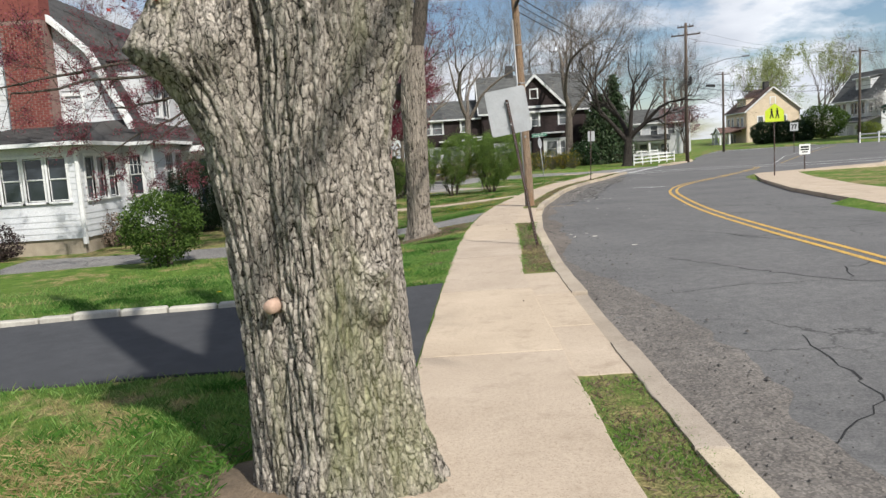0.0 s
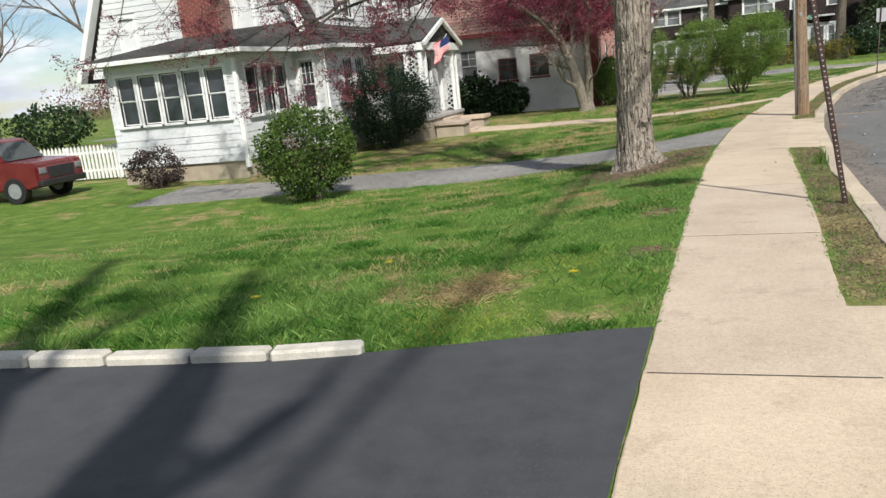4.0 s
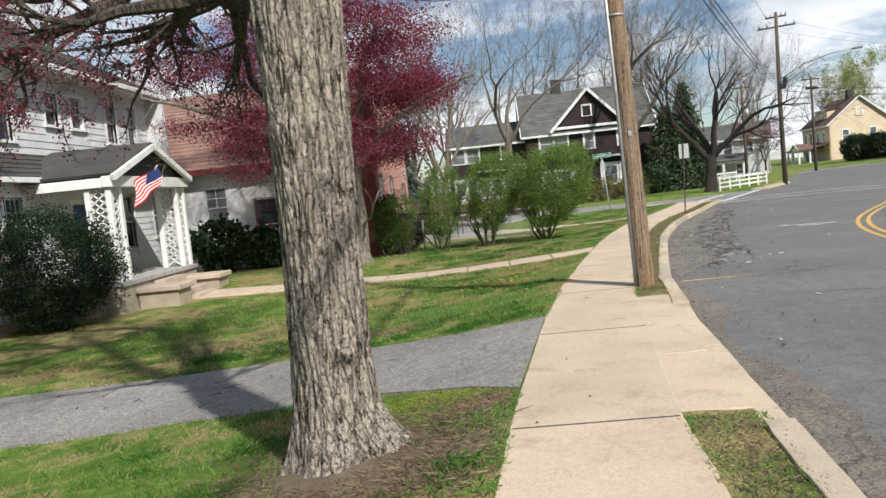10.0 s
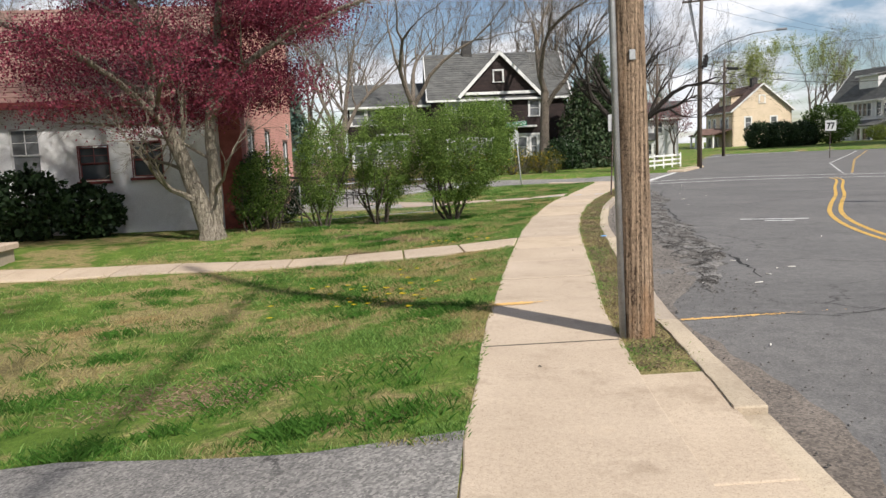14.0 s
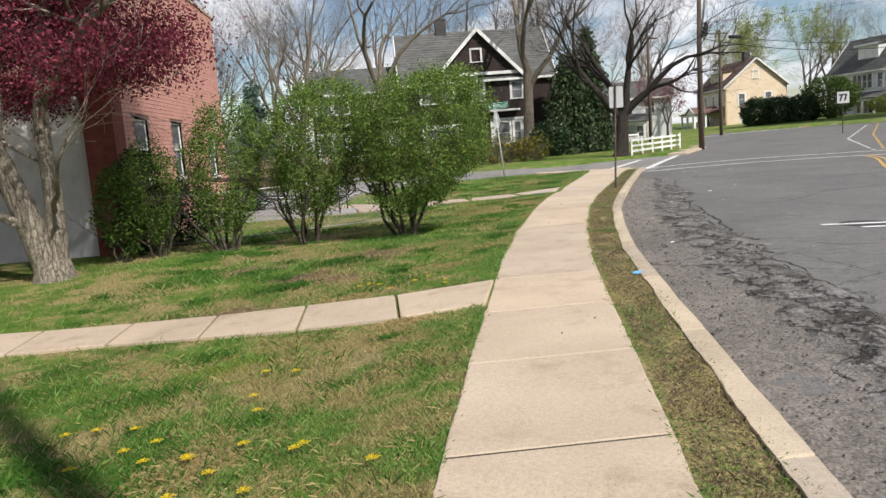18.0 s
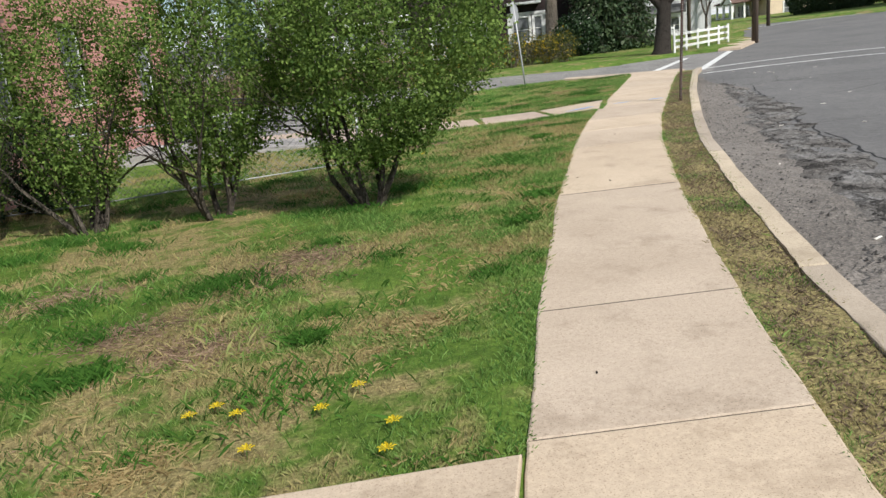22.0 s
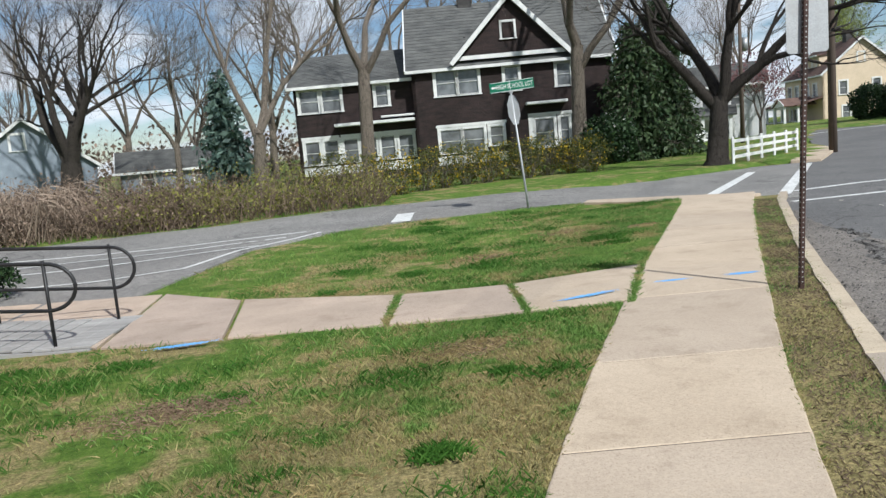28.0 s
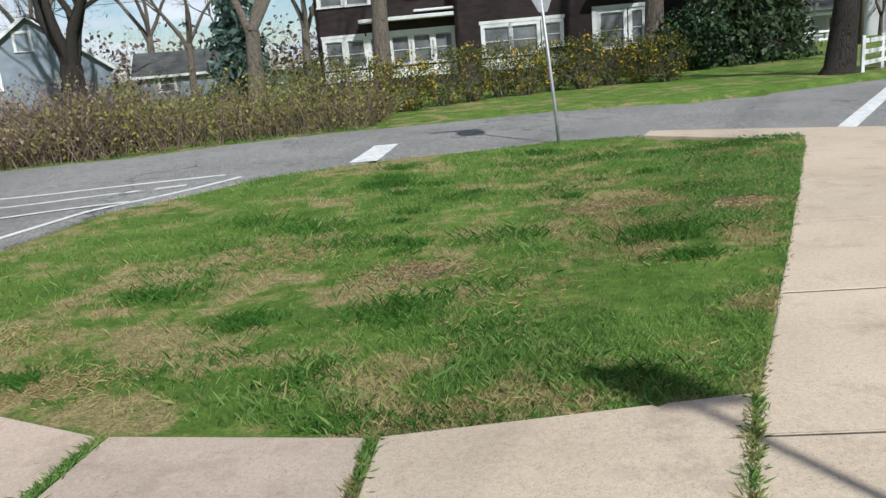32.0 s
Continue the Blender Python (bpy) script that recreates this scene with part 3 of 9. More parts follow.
def tube(verts, faces, line, radii, sides=6, cap=True):
    """A tube along a line of points, added to lists of verts and faces."""
    line = [Vector(p) for p in line]
    start = len(verts)
    side = None
    for i, p in enumerate(line):
        d = (line[min(i + 1, len(line) - 1)] - line[max(i - 1, 0)]).normalized()
        if side is None:
            side = d.orthogonal().normalized()
        side = (side - d * side.dot(d))
        side = side.normalized() if side.length > 1e-6 else d.orthogonal().normalized()
        up = d.cross(side)
        for k in range(sides):
            a = 2 * math.pi * k / sides
            verts.append(tuple(p + radii[i] * (math.cos(a) * side + math.sin(a) * up)))
    for i in range(len(line) - 1):
        for k in range(sides):
            a, b = start + i * sides + k, start + i * sides + (k + 1) % sides
            faces.append((a, b, b + sides, a + sides))
    if cap:
        faces.append(tuple(range(start + sides - 1, start - 1, -1)))
        faces.append(tuple(range(len(verts) - sides, len(verts))))


def tubes(name, lines, material, parent, sides=8, label="", smooth=True):
    v, f = [], []
    for line, radii in lines:
        tube(v, f, line, radii if isinstance(radii, (list, tuple)) else [radii] * len(line), sides)
    ob = data_object(name, v, f, material, smooth)
    ob.parent = parent
    if label:
        ob["label"] = label
    return ob


# ---- the plan: edges of the footpath and road, by the distance north ----
PATH_Y = (-40, -8, 6, 10, 14, 17, 19.4, 23, 26, 30, 35, 38, 42.5, 45, 49, 53, 56.5, 58.5)
PATH_X = (-0.5, -0.45, -0.26, -0.04, 0.2, 0.43, 0.68, 1.16, 1.66, 2.46, 3.54, 4.3, 5.58, 6.4, 7.82, 9.4, 10.75, 11.5)
EDGE_Y = (-40, -8, 5.5, 10.4, 14, 18.7, 24, 26, 28.7, 31.4, 34.6, 37.9, 41.7, 44.8, 49.2, 55, 58.5)
EDGE_X = (0.75, 0.8, 0.94, 1.06, 1.38, 1.74, 2.47, 2.8, 3.4, 3.98, 4.68, 5.54, 6.68, 7.76, 9.48, 11.8, 13.3)
CURB_Y = (-40, -8, 3.3, 5.5, 8, 11.1, 16.6, 18.7, 22.3, 25.9, 28.6, 31.4, 35, 37.7, 41.2, 44, 48.5, 50.4, 55, 56.3, 57.8)
CURB_X = (1.42, 1.44, 1.51, 1.54, 1.61, 1.72, 2.14, 2.39, 2.82, 3.38, 3.97, 4.6, 5.42, 6.16, 7.22, 8.22, 9.92, 10.65, 12.52, 13.05, 13.8)
BASE_Y = (-60, 0, 12, 18, 25, 33, 38, 47, 50, 58, 75, 100, 200)
BASE_Z = (0, 0, -0.03, -0.1, -0.17, -0.29, -0.33, -0.42, -0.46, -0.45, -0.36, -0.2, 0.0)
DROP_Y = (-60, 10, 15, 18, 24, 30, 34, 38, 42, 50, 58, 66)
DROP_Z = (0.1, 0.1, 0.5, 0.75, 0.68, 0.5, 0.37, 0.16, 0.18, 0.22, 0.12, 0.0)


def path_x(y):
    return float(np.interp(y, PATH_Y, PATH_X))


def edge_x(y):
    return float(np.interp(y, EDGE_Y, EDGE_X))


def curb_x(y):
    return float(np.interp(y, CURB_Y, CURB_X))


def base_z(y, x=0.0):
    return float(np.interp(y, BASE_Y, BASE_Z)) + 0.03 * min(40.0, max(0.0, x - 26.0))


def ground_z(x, y):
    """The height of the lawns and verges."""
    d = max(0.0, path_x(min(y, 58.5)) - x) if y < 70 else 0.0
    z = base_z(y, x) - float(np.interp(y, DROP_Y, DROP_Z)) * (1 - math.exp(-((d / 2.8) ** 1.3)))
    if d > 0.25:
        z += min(1.0, (d - 0.25) / 1.5) * 0.05 * noise.noise((x * 0.35, y * 0.35, 0.0))
    return z


def side_near(x):
    """The near edge of the side street that leads to the school lot."""
    return float(np.interp(x, (-40, -6, -0.5, 0.4, 1.2, 2.8, 5.0, 7.7, 9.3, 10.9, 12.4, 14.0), (50.2, 50.2, 50.6, 51.6, 56.4, 58.5, 59.4, 60.2, 59.8, 58.4, 57.6, 57.4)))


def side_far(x):
    return float(np.interp(x, (-40, -4, 0.6, 5.9, 12, 16.5, 18.5), (58.0, 61.6, 63.6, 64.9, 66.4, 68.4, 70.0)))


def drive_one(x):
    """The two edges of the sealed drive."""
    return (float(np.interp(x, (-26, -5.3, -3.8, -2.2, -0.27), (6.2, 6.25, 6.27, 6.33, 6.1))), float(np.interp(x, (-26, -8, -5.5, -4.0, -2.2, -0.2), (8.9, 9.02, 9.12, 9.24, 9.44, 9.95))))


def drive_two(x):
    return (float(np.interp(x, (-12, -8, -3, -0.7, 0.4, 0.75), (21.0, 21.5, 21.6, 20.9, 20.0, 19.6))), float(np.interp(x, (-13, -10, -6.4, -3.2, -1.4, 1.0), (23.6, 23.8, 24.1, 24.3, 24.1, 22.95))))


def span(stops):
    out = []
    for (a, b), step in stops:
        n = max(1, round((b - a) / step))
        out += [a + (b - a) * i / n for i in range(n)]
    return out


# Both sides of the road; past the junction it widens and bends to the right.
NEAR_Y = (57.8, 62.0, 66.5, 69.8, 76.5, 84, 94, 111, 133, 185)
NEAR_X = (14.0, 16.0, 18.4, 20.2, 24.4, 27.4, 32, 42, 56, 90)
FAR_Y = (-60, 10, 18.5, 26.4, 35, 41, 42.5, 43.2, 44.6, 45.8, 49, 51.6, 54.2, 60, 66, 75)
FAR_X = (9.0, 9.8, 10.45, 12.0, 14.5, 16.6, 18.0, 60.0, 60.0, 25.7, 30, 33, 36.3, 46, 60, 90)


def road_left(y):
    return curb_x(y) if y < 57.8 else float(np.interp(y, NEAR_Y, NEAR_X))


def road_right(y):
    return float(np.interp(y, FAR_Y, FAR_X)) if y < 75 else 90.0


def far_side(x):
    """The far edge of the cross road."""
    return float(np.interp(x, (30, 36, 42, 48, 58, 66, 100), (120, 104, 94, 85, 71, 63, 40)))


def on_road(x, y, e=0.0):
    return road_left(y) + e < x < road_right(y) - e and y < far_side(x) - e


def build_ground():
    us = span([((-1500, -120), 345), ((-120, -24), 8), ((-24, -10), 1.0), ((-10, -0.2), 0.28)]) + [-0.05, 0.08, 0.14, 0.6, 1.0] + span([((1.4, 2.4), 0.5), ((2.4, 40), 1.5), ((40, 120), 5), ((120, 1500), 345)]) + [1500]
    ys = span([((-1500, -60), 360), ((-60, -6), 6), ((-6, 62), 0.28), ((62, 80), 0.7), ((80, 160), 5), ((160, 1500), 335)]) + [1500]
    verts = []
    for y in ys:
        shift = path_x(min(y, 58.5))
        for u in us:
            x = u + shift * (1 - min(1.0, max(0.0, (abs(u) - 14) / 80)))
            z = ground_z(x, y)
            if y < 58.2 and 0.1 < u and x < road_left(y) + 0.3:
                z = base_z(y) - 0.3
            elif on_road(x, y, 0.1):
                z = base_z(y, x) - 0.4
            elif x > 6.5 and side_near(x) + 0.2 < y < side_far(x) - 0.2 and x < 22:
                z -= 0.3
            verts.append((x, y, z))
    w = len(us)
    faces = [(j * w + i, j * w + i + 1, j * w + w + i + 1, j * w + w + i) for j in range(len(ys) - 1) for i in range(w - 1)]
    ob = data_object("ground", verts, faces, LAWN, True)
    tagged(ob, "patchy spring lawn with straw-coloured and bare spots", "lawn", kind="structure")


def strip_mesh(left, right, lift, material, name, across=2, skirt=0.0):
    """A sheet between two lines of (x, y) with as many points, at the height lift(x, y)."""
    verts, faces = [], []
    w = across + 1
    for (ax, ay), (bx, by) in zip(left, right):
        for k in range(w):
            f = k / across
            x, y = ax + (bx - ax) * f, ay + (by - ay) * f
            verts.append((x, y, lift(x, y)))
    n = len(left)
    for i in range(n - 1):
        for k in range(across):
            a = i * w + k
            faces.append((a, a + 1, a + w + 1, a + w))
    if skirt:
        for k in (0, across):
            start = len(verts)
            verts += [(verts[i * w + k][0], verts[i * w + k][1], verts[i * w + k][2] - skirt) for i in range(n)]
            faces += [(i * w + k, (i + 1) * w + k, start + i + 1, start + i) for i in range(n - 1)]
    return data_object(name, verts, faces, material, not skirt)


build_ground()


def road_lift(x, y):
    return base_z(y, x) - 0.13


# The road is one sheet on a warped grid, cut along its two sides.
ys = span([((-60, -8), 8), ((-8, 60), 0.6), ((60, 76), 1.0), ((76, 120), 2.0)]) + [120]
left, right = [], []
for y in ys:
    a, b = road_left(y), road_right(y)
    if y > 60:
        xs = [x for x in span([((a, 90), 0.5)]) if y < far_side(x)]
        b = min(b, xs[-1]) if xs else a
    left.append((a - 0.02, y))
    right.append((max(b, a), y))
road = strip_mesh(left, right, road_lift, ASPHALT, "road", 72)
tagged(road, "worn grey asphalt road curving to the right with cracks", "road", kind="structure")


def side_lift(x, y):
    f = min(1.0, max(0.0, (x - 7.0) / 5.0))
    return (ground_z(x, y) + 0.03) * (1 - f) + (base_z(y) - 0.125) * f


xs = span([((-40, -6), 4), ((-6, 14), 0.4)]) + [14.0]
side = strip_mesh([(x, side_near(x)) for x in xs] + [(16.2, 62.2), (18.6, 66.6)], [(x, side_far(x)) for x in xs] + [(17.4, 69.2), (19.8, 69.4)], side_lift, GREY_ASPHALT, "side_street", 10, 0.1)
tagged(side, "light grey asphalt side street with patched surface", "road", kind="structure")


def drive_lift(x, y):
    return ground_z(x, y) + 0.022


xs = span([((-26, -8), 2), ((-8, -0.35), 0.3)]) + [-0.35, 0.0]
drive = strip_mesh([(x if x < -0.3 else path_x(drive_one(x)[0]) - 0.004, drive_one(x)[0]) for x in xs], [(x if x < -0.3 else path_x(drive_one(x)[1]) - 0.004, drive_one(x)[1]) for x in xs], drive_lift, FRESH_ASPHALT, "sealed_drive", 12, 0.06)
tagged(drive, "freshly sealed black asphalt driveway crossing the lawn", "driveway", kind="structure")
xs = span([((-13, -8), 1), ((-8, 0.3), 0.3)]) + [0.3, 0.7]
drive = strip_mesh([(x if x < 0.5 else path_x(drive_two(x)[0]) - 0.004, drive_two(x)[0]) for x in xs], [(x if x < 0.5 else path_x(drive_two(x)[1]) - 0.004, drive_two(x)[1]) for x in xs], drive_lift, GREY_ASPHALT, "grey_drive", 12, 0.06)
tagged(drive, "old light grey asphalt driveway between two lawns", "driveway", kind="structure")

# The grass verge between footpath and kerb.
for a, b in ((-8.0, 5.5), (10.4, 18.7), (24.0, 57.2)):
    ys = span([((a, b), 0.2)]) + [b]
    verge = strip_mesh([(edge_x(y) - 0.03, y) for y in ys], [(curb_x(y) - 0.18, y) for y in ys], lambda x, y: base_z(y) + 0.0 + 0.022 * noise.noise((x * 3, y * 2.2, 4.0)), VERGE, "verge", 5, 0.1)
    tagged(verge, "thin worn grass verge with bare brown soil", "verge", kind="structure")


# ---- footpath slabs, kerb stones ----
sidewalk = thing("sidewalk", (0, 0, 0), "pale tan concrete sidewalk of jointed slabs along the road", "sidewalk", kind="structure")
JOINTS = [-7.5, -6, -4.5, -3, -1.5, 0, 1.5, 3.0, 6.25, 9.28, 12.39, 15.05, 18.62, 21.88, 25.0, 28.43, 30.05, 31.72, 33.46, 34.96, 38.36, 41.64, 43.5, 45.15, 47.4, 49.1, 50.93, 52.75, 54.6, 56.5, 58.4]
APRONS = ((5.5, 10.4), (18.7, 24.0))


def slab(parent, corners, thick, material, gap=0.008, bow=0.004, name="slab", rise=0.0):
    """A cast slab with softened edges; corners are (x, y, z), counter-clockwise."""
    c = Vector((sum(p[0] for p in corners), sum(p[1] for p in corners), sum(p[2] for p in corners))) / len(corners)
    bm = bmesh.new()
    rings = []
    for shrink, down in ((gap + 0.012, 0.0), (gap + 0.003, 0.004), (gap, 0.012), (gap, thick)):
        ring = []
        for p in corners:
            v = Vector(p)
            d = c - v
            d.z = 0
            ring.append(bm.verts.new(v + d.normalized() * shrink * 1.4 - Vector((0, 0, down - rise))))
        rings.append(ring)
    bm.faces.new(rings[0])
    n = len(corners)
    for a, b in zip(rings, rings[1:]):
        for i in range(n):
            j = (i + 1) % n
            bm.faces.new((a[i], b[i], b[j], a[j]))
    ob = mesh_object(name, bm, material)
    ob.parent = parent
    return ob


def worn(y, lane):
    """The uneven line of a crumbling edge."""
    return noise.noise((lane, y * 1.1, 0.0)) + 0.7 * noise.noise((lane, y * 4.5, 2.0)) + 0.5 * noise.noise((lane, y * 11.0, 5.0))


rnd = random.Random(4)
for a, b in zip(JOINTS, JOINTS[1:]):
    steps = max(6, round((b - a) / 0.12))
    ys = [a + (b - a) * k / steps for k in range(steps + 1)]
    pts_r = [(edge_x(y) + worn(y, 3.0) * (0.012 if not any(p < y < q for p, q in APRONS) else 0.0), y) for y in ys]
    pts_l = [(path_x(y) + worn(y, 7.0) * 0.014, y) for y in ys]
    lift = rnd.uniform(-0.004, 0.004)
    slab(sidewalk, [(x, y, base_z(y) + 0.012 + lift) for x, y in pts_r + pts_l[::-1]], 0.12, CONCRETE, 0.002)

JOINT_SOIL = surface("joint_soil", (0.05, 0.042, 0.032), (0.11, 0.092, 0.07), 9, 90, 0.95)
for y in JOINTS[1:-1]:
    bm = bmesh.new()
    pts = [(path_x(y) + 0.02, y - 0.03, base_z(y)), (edge_x(y) - 0.02, y - 0.03, base_z(y)), (edge_x(y) - 0.02, y + 0.03, base_z(y)), (path_x(y) + 0.02, y + 0.03, base_z(y))]
    top = [bm.verts.new(Vector(p) + Vector((0, 0, 0.0085))) for p in pts]
    low = [bm.verts.new(Vector(p) - Vector((0, 0, 0.05))) for p in pts]
    bm.faces.new(top)
    for i in range(4):
        j = (i + 1) % 4
        bm.faces.new((top[j], top[i], low[i], low[j]))
    part("joint_filler", bm, JOINT_SOIL, sidewalk)
for a, b in APRONS:
    cuts = span([((a, b), 1.6)]) + [b]
    for ya, yb in zip(cuts, cuts[1:]):
        pts = [(curb_x(ya) - 0.185, ya), (curb_x(yb) - 0.185, yb), (edge_x(yb) - 0.022, yb), (edge_x(ya) - 0.022, ya)]
        slab(sidewalk, [(x, y, base_z(y) + 0.0065) for x, y in pts], 0.12, CONCRETE, 0.0005)

kerb = thing("kerb", (0, 0, 0), "weathered concrete kerb between verge and road", "kerb", kind="structure")
y = -8.0
while y < 57.6:
    y2 = min(57.7, y + 2.4)
    n = 18
    outer = [(curb_x(y + (y2 - y) * k / n) + 0.006 * worn(y + (y2 - y) * k / n, 11.0), y + (y2 - y) * k / n) for k in range(n + 1)]
    low = any(s[0] + 0.4 < (y + y2) / 2 < s[1] - 0.4 for s in APRONS)
    top = -0.03 if low else 0.015
    ob = slab(kerb, [(px, py, base_z(py) + top) for px, py in outer] + [(px - 0.19 + 0.02 * worn(py, 15.0), py, base_z(py) + top + 0.004) for px, py in outer[::-1]], 0.28, CURB, 0.004, name="kerb_stone")
    y = y2


# ---- trees and shrubs ----
def grow(rng, base, aim, length, radius, depth, spec, lines, tips):
    """A limb with its side limbs. Adds (line, radii, depth) to lines and tip places to tips."""
    wander, lift, kids, ratio, spread = spec
    n = 5 if depth > 1 else 4
    p, d = Vector(base), Vector(aim).normalized()
    line, radii = [p.copy()], [radius]
    for i in range(n):
        d = (d + Vector((rng.gauss(0, wander), rng.gauss(0, wander), rng.gauss(0, wander) + lift))).normalized()
        p = p + d * (length / n)
        line.append(p.copy())
        radii.append(radius * (1 - 0.62 * (i + 1) / n))
    lines.append((line, radii, depth))
    if depth == 0:
        tips.append(p)
        return
    for k in range(kids + (1 if rng.random() < 0.5 else 0)):
        f = rng.uniform(0.35, 1.0) if k else 1.0
        i = min(n, max(1, round(f * n)))
        at = line[i]
        out = (line[i] - line[i - 1]).normalized()
        side = out.orthogonal().normalized()
        side.rotate(Matrix.Rotation(rng.uniform(0, 2 * math.pi), 3, out))
        a = rng.uniform(0.3, 1.0) * spread if k else rng.uniform(0.0, 0.35) * spread
        aim2 = out * math.cos(a) + side * math.sin(a)
        grow(rng, at, aim2, length * ratio * rng.uniform(0.75, 1.15), radii[i] * rng.uniform(0.55, 0.85), depth - 1, spec, lines, tips)


def limb_mesh(lines, keep, low=6, high=3):
    v, f = [], []
    for line, radii, depth in lines:
        if keep(depth):
            if depth < 1 and len(line) > 3:
                mid = len(line) // 2
                line, radii = [line[0], line[mid], line[-1]], [radii[0], radii[mid], radii[-1]]
            tube(v, f, line, [max(r, 0.004) for r in radii], low if depth > 1 else high, False)
    return v, f


def leaf_mesh(rng, spots, size, jitter, droop=0.0, long=1.6):
    """Diamond leaves round the spots, as verts and faces."""
    spots = np.asarray(spots, float)
    n = len(spots)
    c = spots + rng.normal(0, 1, (n, 3)) * jitter
    d = rng.normal(0, 1, (n, 3))
    d[:, 2] -= droop
    d /= np.linalg.norm(d, axis=1, keepdims=True)
    s = np.cross(d, rng.normal(0, 1, (n, 3)))
    s /= np.linalg.norm(s, axis=1, keepdims=True) + 1e-9
    z = size * rng.uniform(0.6, 1.3, (n, 1))
    v = np.stack([c, c + d * z * long * 0.5 + s * z * 0.5, c + d * z * long, c + d * z * long * 0.5 - s * z * 0.5], 1).reshape(-1, 3)
    f = np.arange(4 * n).reshape(-1, 4)
    return v.tolist(), f.tolist()


def bare_tree(at, label, height=14.0, radius=0.3, seed=1, material=None, lean=(0, 0), limbs=3, fork=0.35, leaf=None, leaf_n=0, leaf_size=0.07, spread=0.75, depth=4, group="", turn=0.0, kids=3, ratio=0.68, category="tree"):
    """A leafless or budding tree: a flared trunk that forks into main limbs, side limbs and twigs."""
    rng = random.Random(seed)
    tree = thing("tree", at, label, category, group, turn=turn)
    h = height * fork
    line = [(0, 0, -0.4), (0, 0, 0.0), (lean[0] * 0.1, lean[1] * 0.1, 0.25), (lean[0] * 0.5, lean[1] * 0.5, h * 0.5), (lean[0], lean[1], h)]
    radii = [radius * 1.75, radius * 1.45, radius * 1.08, radius * 0.92, radius * 0.8]
    v, f = [], []
    tube(v, f, line, radii, 14, False)
    lines, tips = [], []
    spec = (0.17, 0.05, kids, ratio, spread)
    for k in range(limbs):
        a = 2 * math.pi * (k + rng.uniform(-0.25, 0.25)) / limbs
        tilt = rng.uniform(0.25, 0.6) if limbs > 1 else 0.05
        start = Vector(line[-1]) + Vector((0, 0, -rng.uniform(0, 0.25) * h * (k > 0)))
        grow(rng, start, (math.sin(a) * tilt, math.cos(a) * tilt, 1), height * 0.36, radius * rng.uniform(0.5, 0.66), depth, spec, lines, tips)
    a, b = limb_mesh(lines, lambda d: d >= 2)
    f += [tuple(i + len(v) for i in q) for q in b]
    v += a
    trunk = data_object("trunk", v, f, material or BARK_FAR, True)
    trunk.parent = tree
    a, b = limb_mesh(lines, lambda d: d < 2)
    twigs = data_object("twig_crown", a, b, material or BARK_FAR)
    twigs.parent = tree
    twigs["kind"] = "stuff"
    if leaf:
        nr = np.random.default_rng(seed)
        spots = [q for line, _, d in lines if d == 0 for q in line[1:]]
        pick = nr.integers(0, len(spots), leaf_n)
        lv, lf = leaf_mesh(nr, [tuple(spots[i]) for i in pick], leaf_size, leaf_size * 2.2)
        crown = data_object("crown", lv, lf, leaf)
        crown.parent = tree
    return tree


def shrub(at, label, size, seed, leaf, count=6000, leaf_size=0.045, stems=9, bark=None, name="bush", shape=1.0, group="", lift=0.25, extra=None, spike=0.12, off=0.0):
    """A shrub: stems from the ground that fork into twigs, and a crown of small leaves with gaps and an uneven outline."""
    rng, nr = random.Random(seed), np.random.default_rng(seed)
    ob = thing(name, at, label, "shrub", group)
    rx, ry, h = size
    lines, tips = [], []
    for k in range(stems):
        a = 2 * math.pi * k / stems + rng.uniform(-0.3, 0.3)
        r = rng.uniform(0.05, 0.14)
        aim = (math.cos(a) * 0.42 * rx / max(rx, 0.5), math.sin(a) * 0.42 * ry / max(ry, 0.5), 1.0)
        lines = []
        grow(rng, (math.cos(a) * r, math.sin(a) * r, -0.1), aim, h * 0.42, 0.035 * h / 3 + 0.006, 2, (0.14, 0.06, 3, 0.62, 0.7), lines, tips)
        part("stem", limb_mesh(lines, lambda d: True, 5, 3), bark or BARK_MAPLE, ob)
    u = nr.normal(0, 1, (count, 3))
    u /= np.linalg.norm(u, axis=1, keepdims=True)
    bumpy = np.array([noise.noise((p[0] * 2.2 + seed, p[1] * 2.2, p[2] * 2.2)) + 0.5 * noise.noise((p[0] * 5 + seed, p[1] * 5, p[2] * 5)) for p in u])
    rad = (1 + 0.2 * bumpy) * (0.45 + 0.55 * nr.random(count) ** 0.38) + spike * (nr.random(count) ** 6)
    low = h * lift
    c = np.stack([u[:, 0] * rx * rad, u[:, 1] * ry * rad, low + (h - low) * (0.5 + 0.5 * u[:, 2] * rad)], 1)
    taper = np.clip((c[:, 2] / h) ** 0.35 * shape + (1 - shape), 0.2, 1.2)
    c[:, 0] *= taper
    c[:, 1] *= taper
    c[:, 0] += off * c[:, 2] / h
    gap = np.array([noise.noise((p[0] * 2.6 + seed, p[1] * 2.6, p[2] * 2.6)) for p in c])
    c = c[gap > -0.25]
    lv, lf = leaf_mesh(nr, c, leaf_size, 0.02)
    crown = data_object("leaves", lv, lf, leaf)
    crown.parent = ob
    if extra:
        mat, n, sz, nm = extra
        pick = c[nr.integers(0, len(c), n)]
        lv, lf = leaf_mesh(nr, pick * 1.03, sz, 0.03)
        fl = data_object(nm, lv, lf, mat)
        fl.parent = ob
        fl["kind"] = "stuff"
    return ob


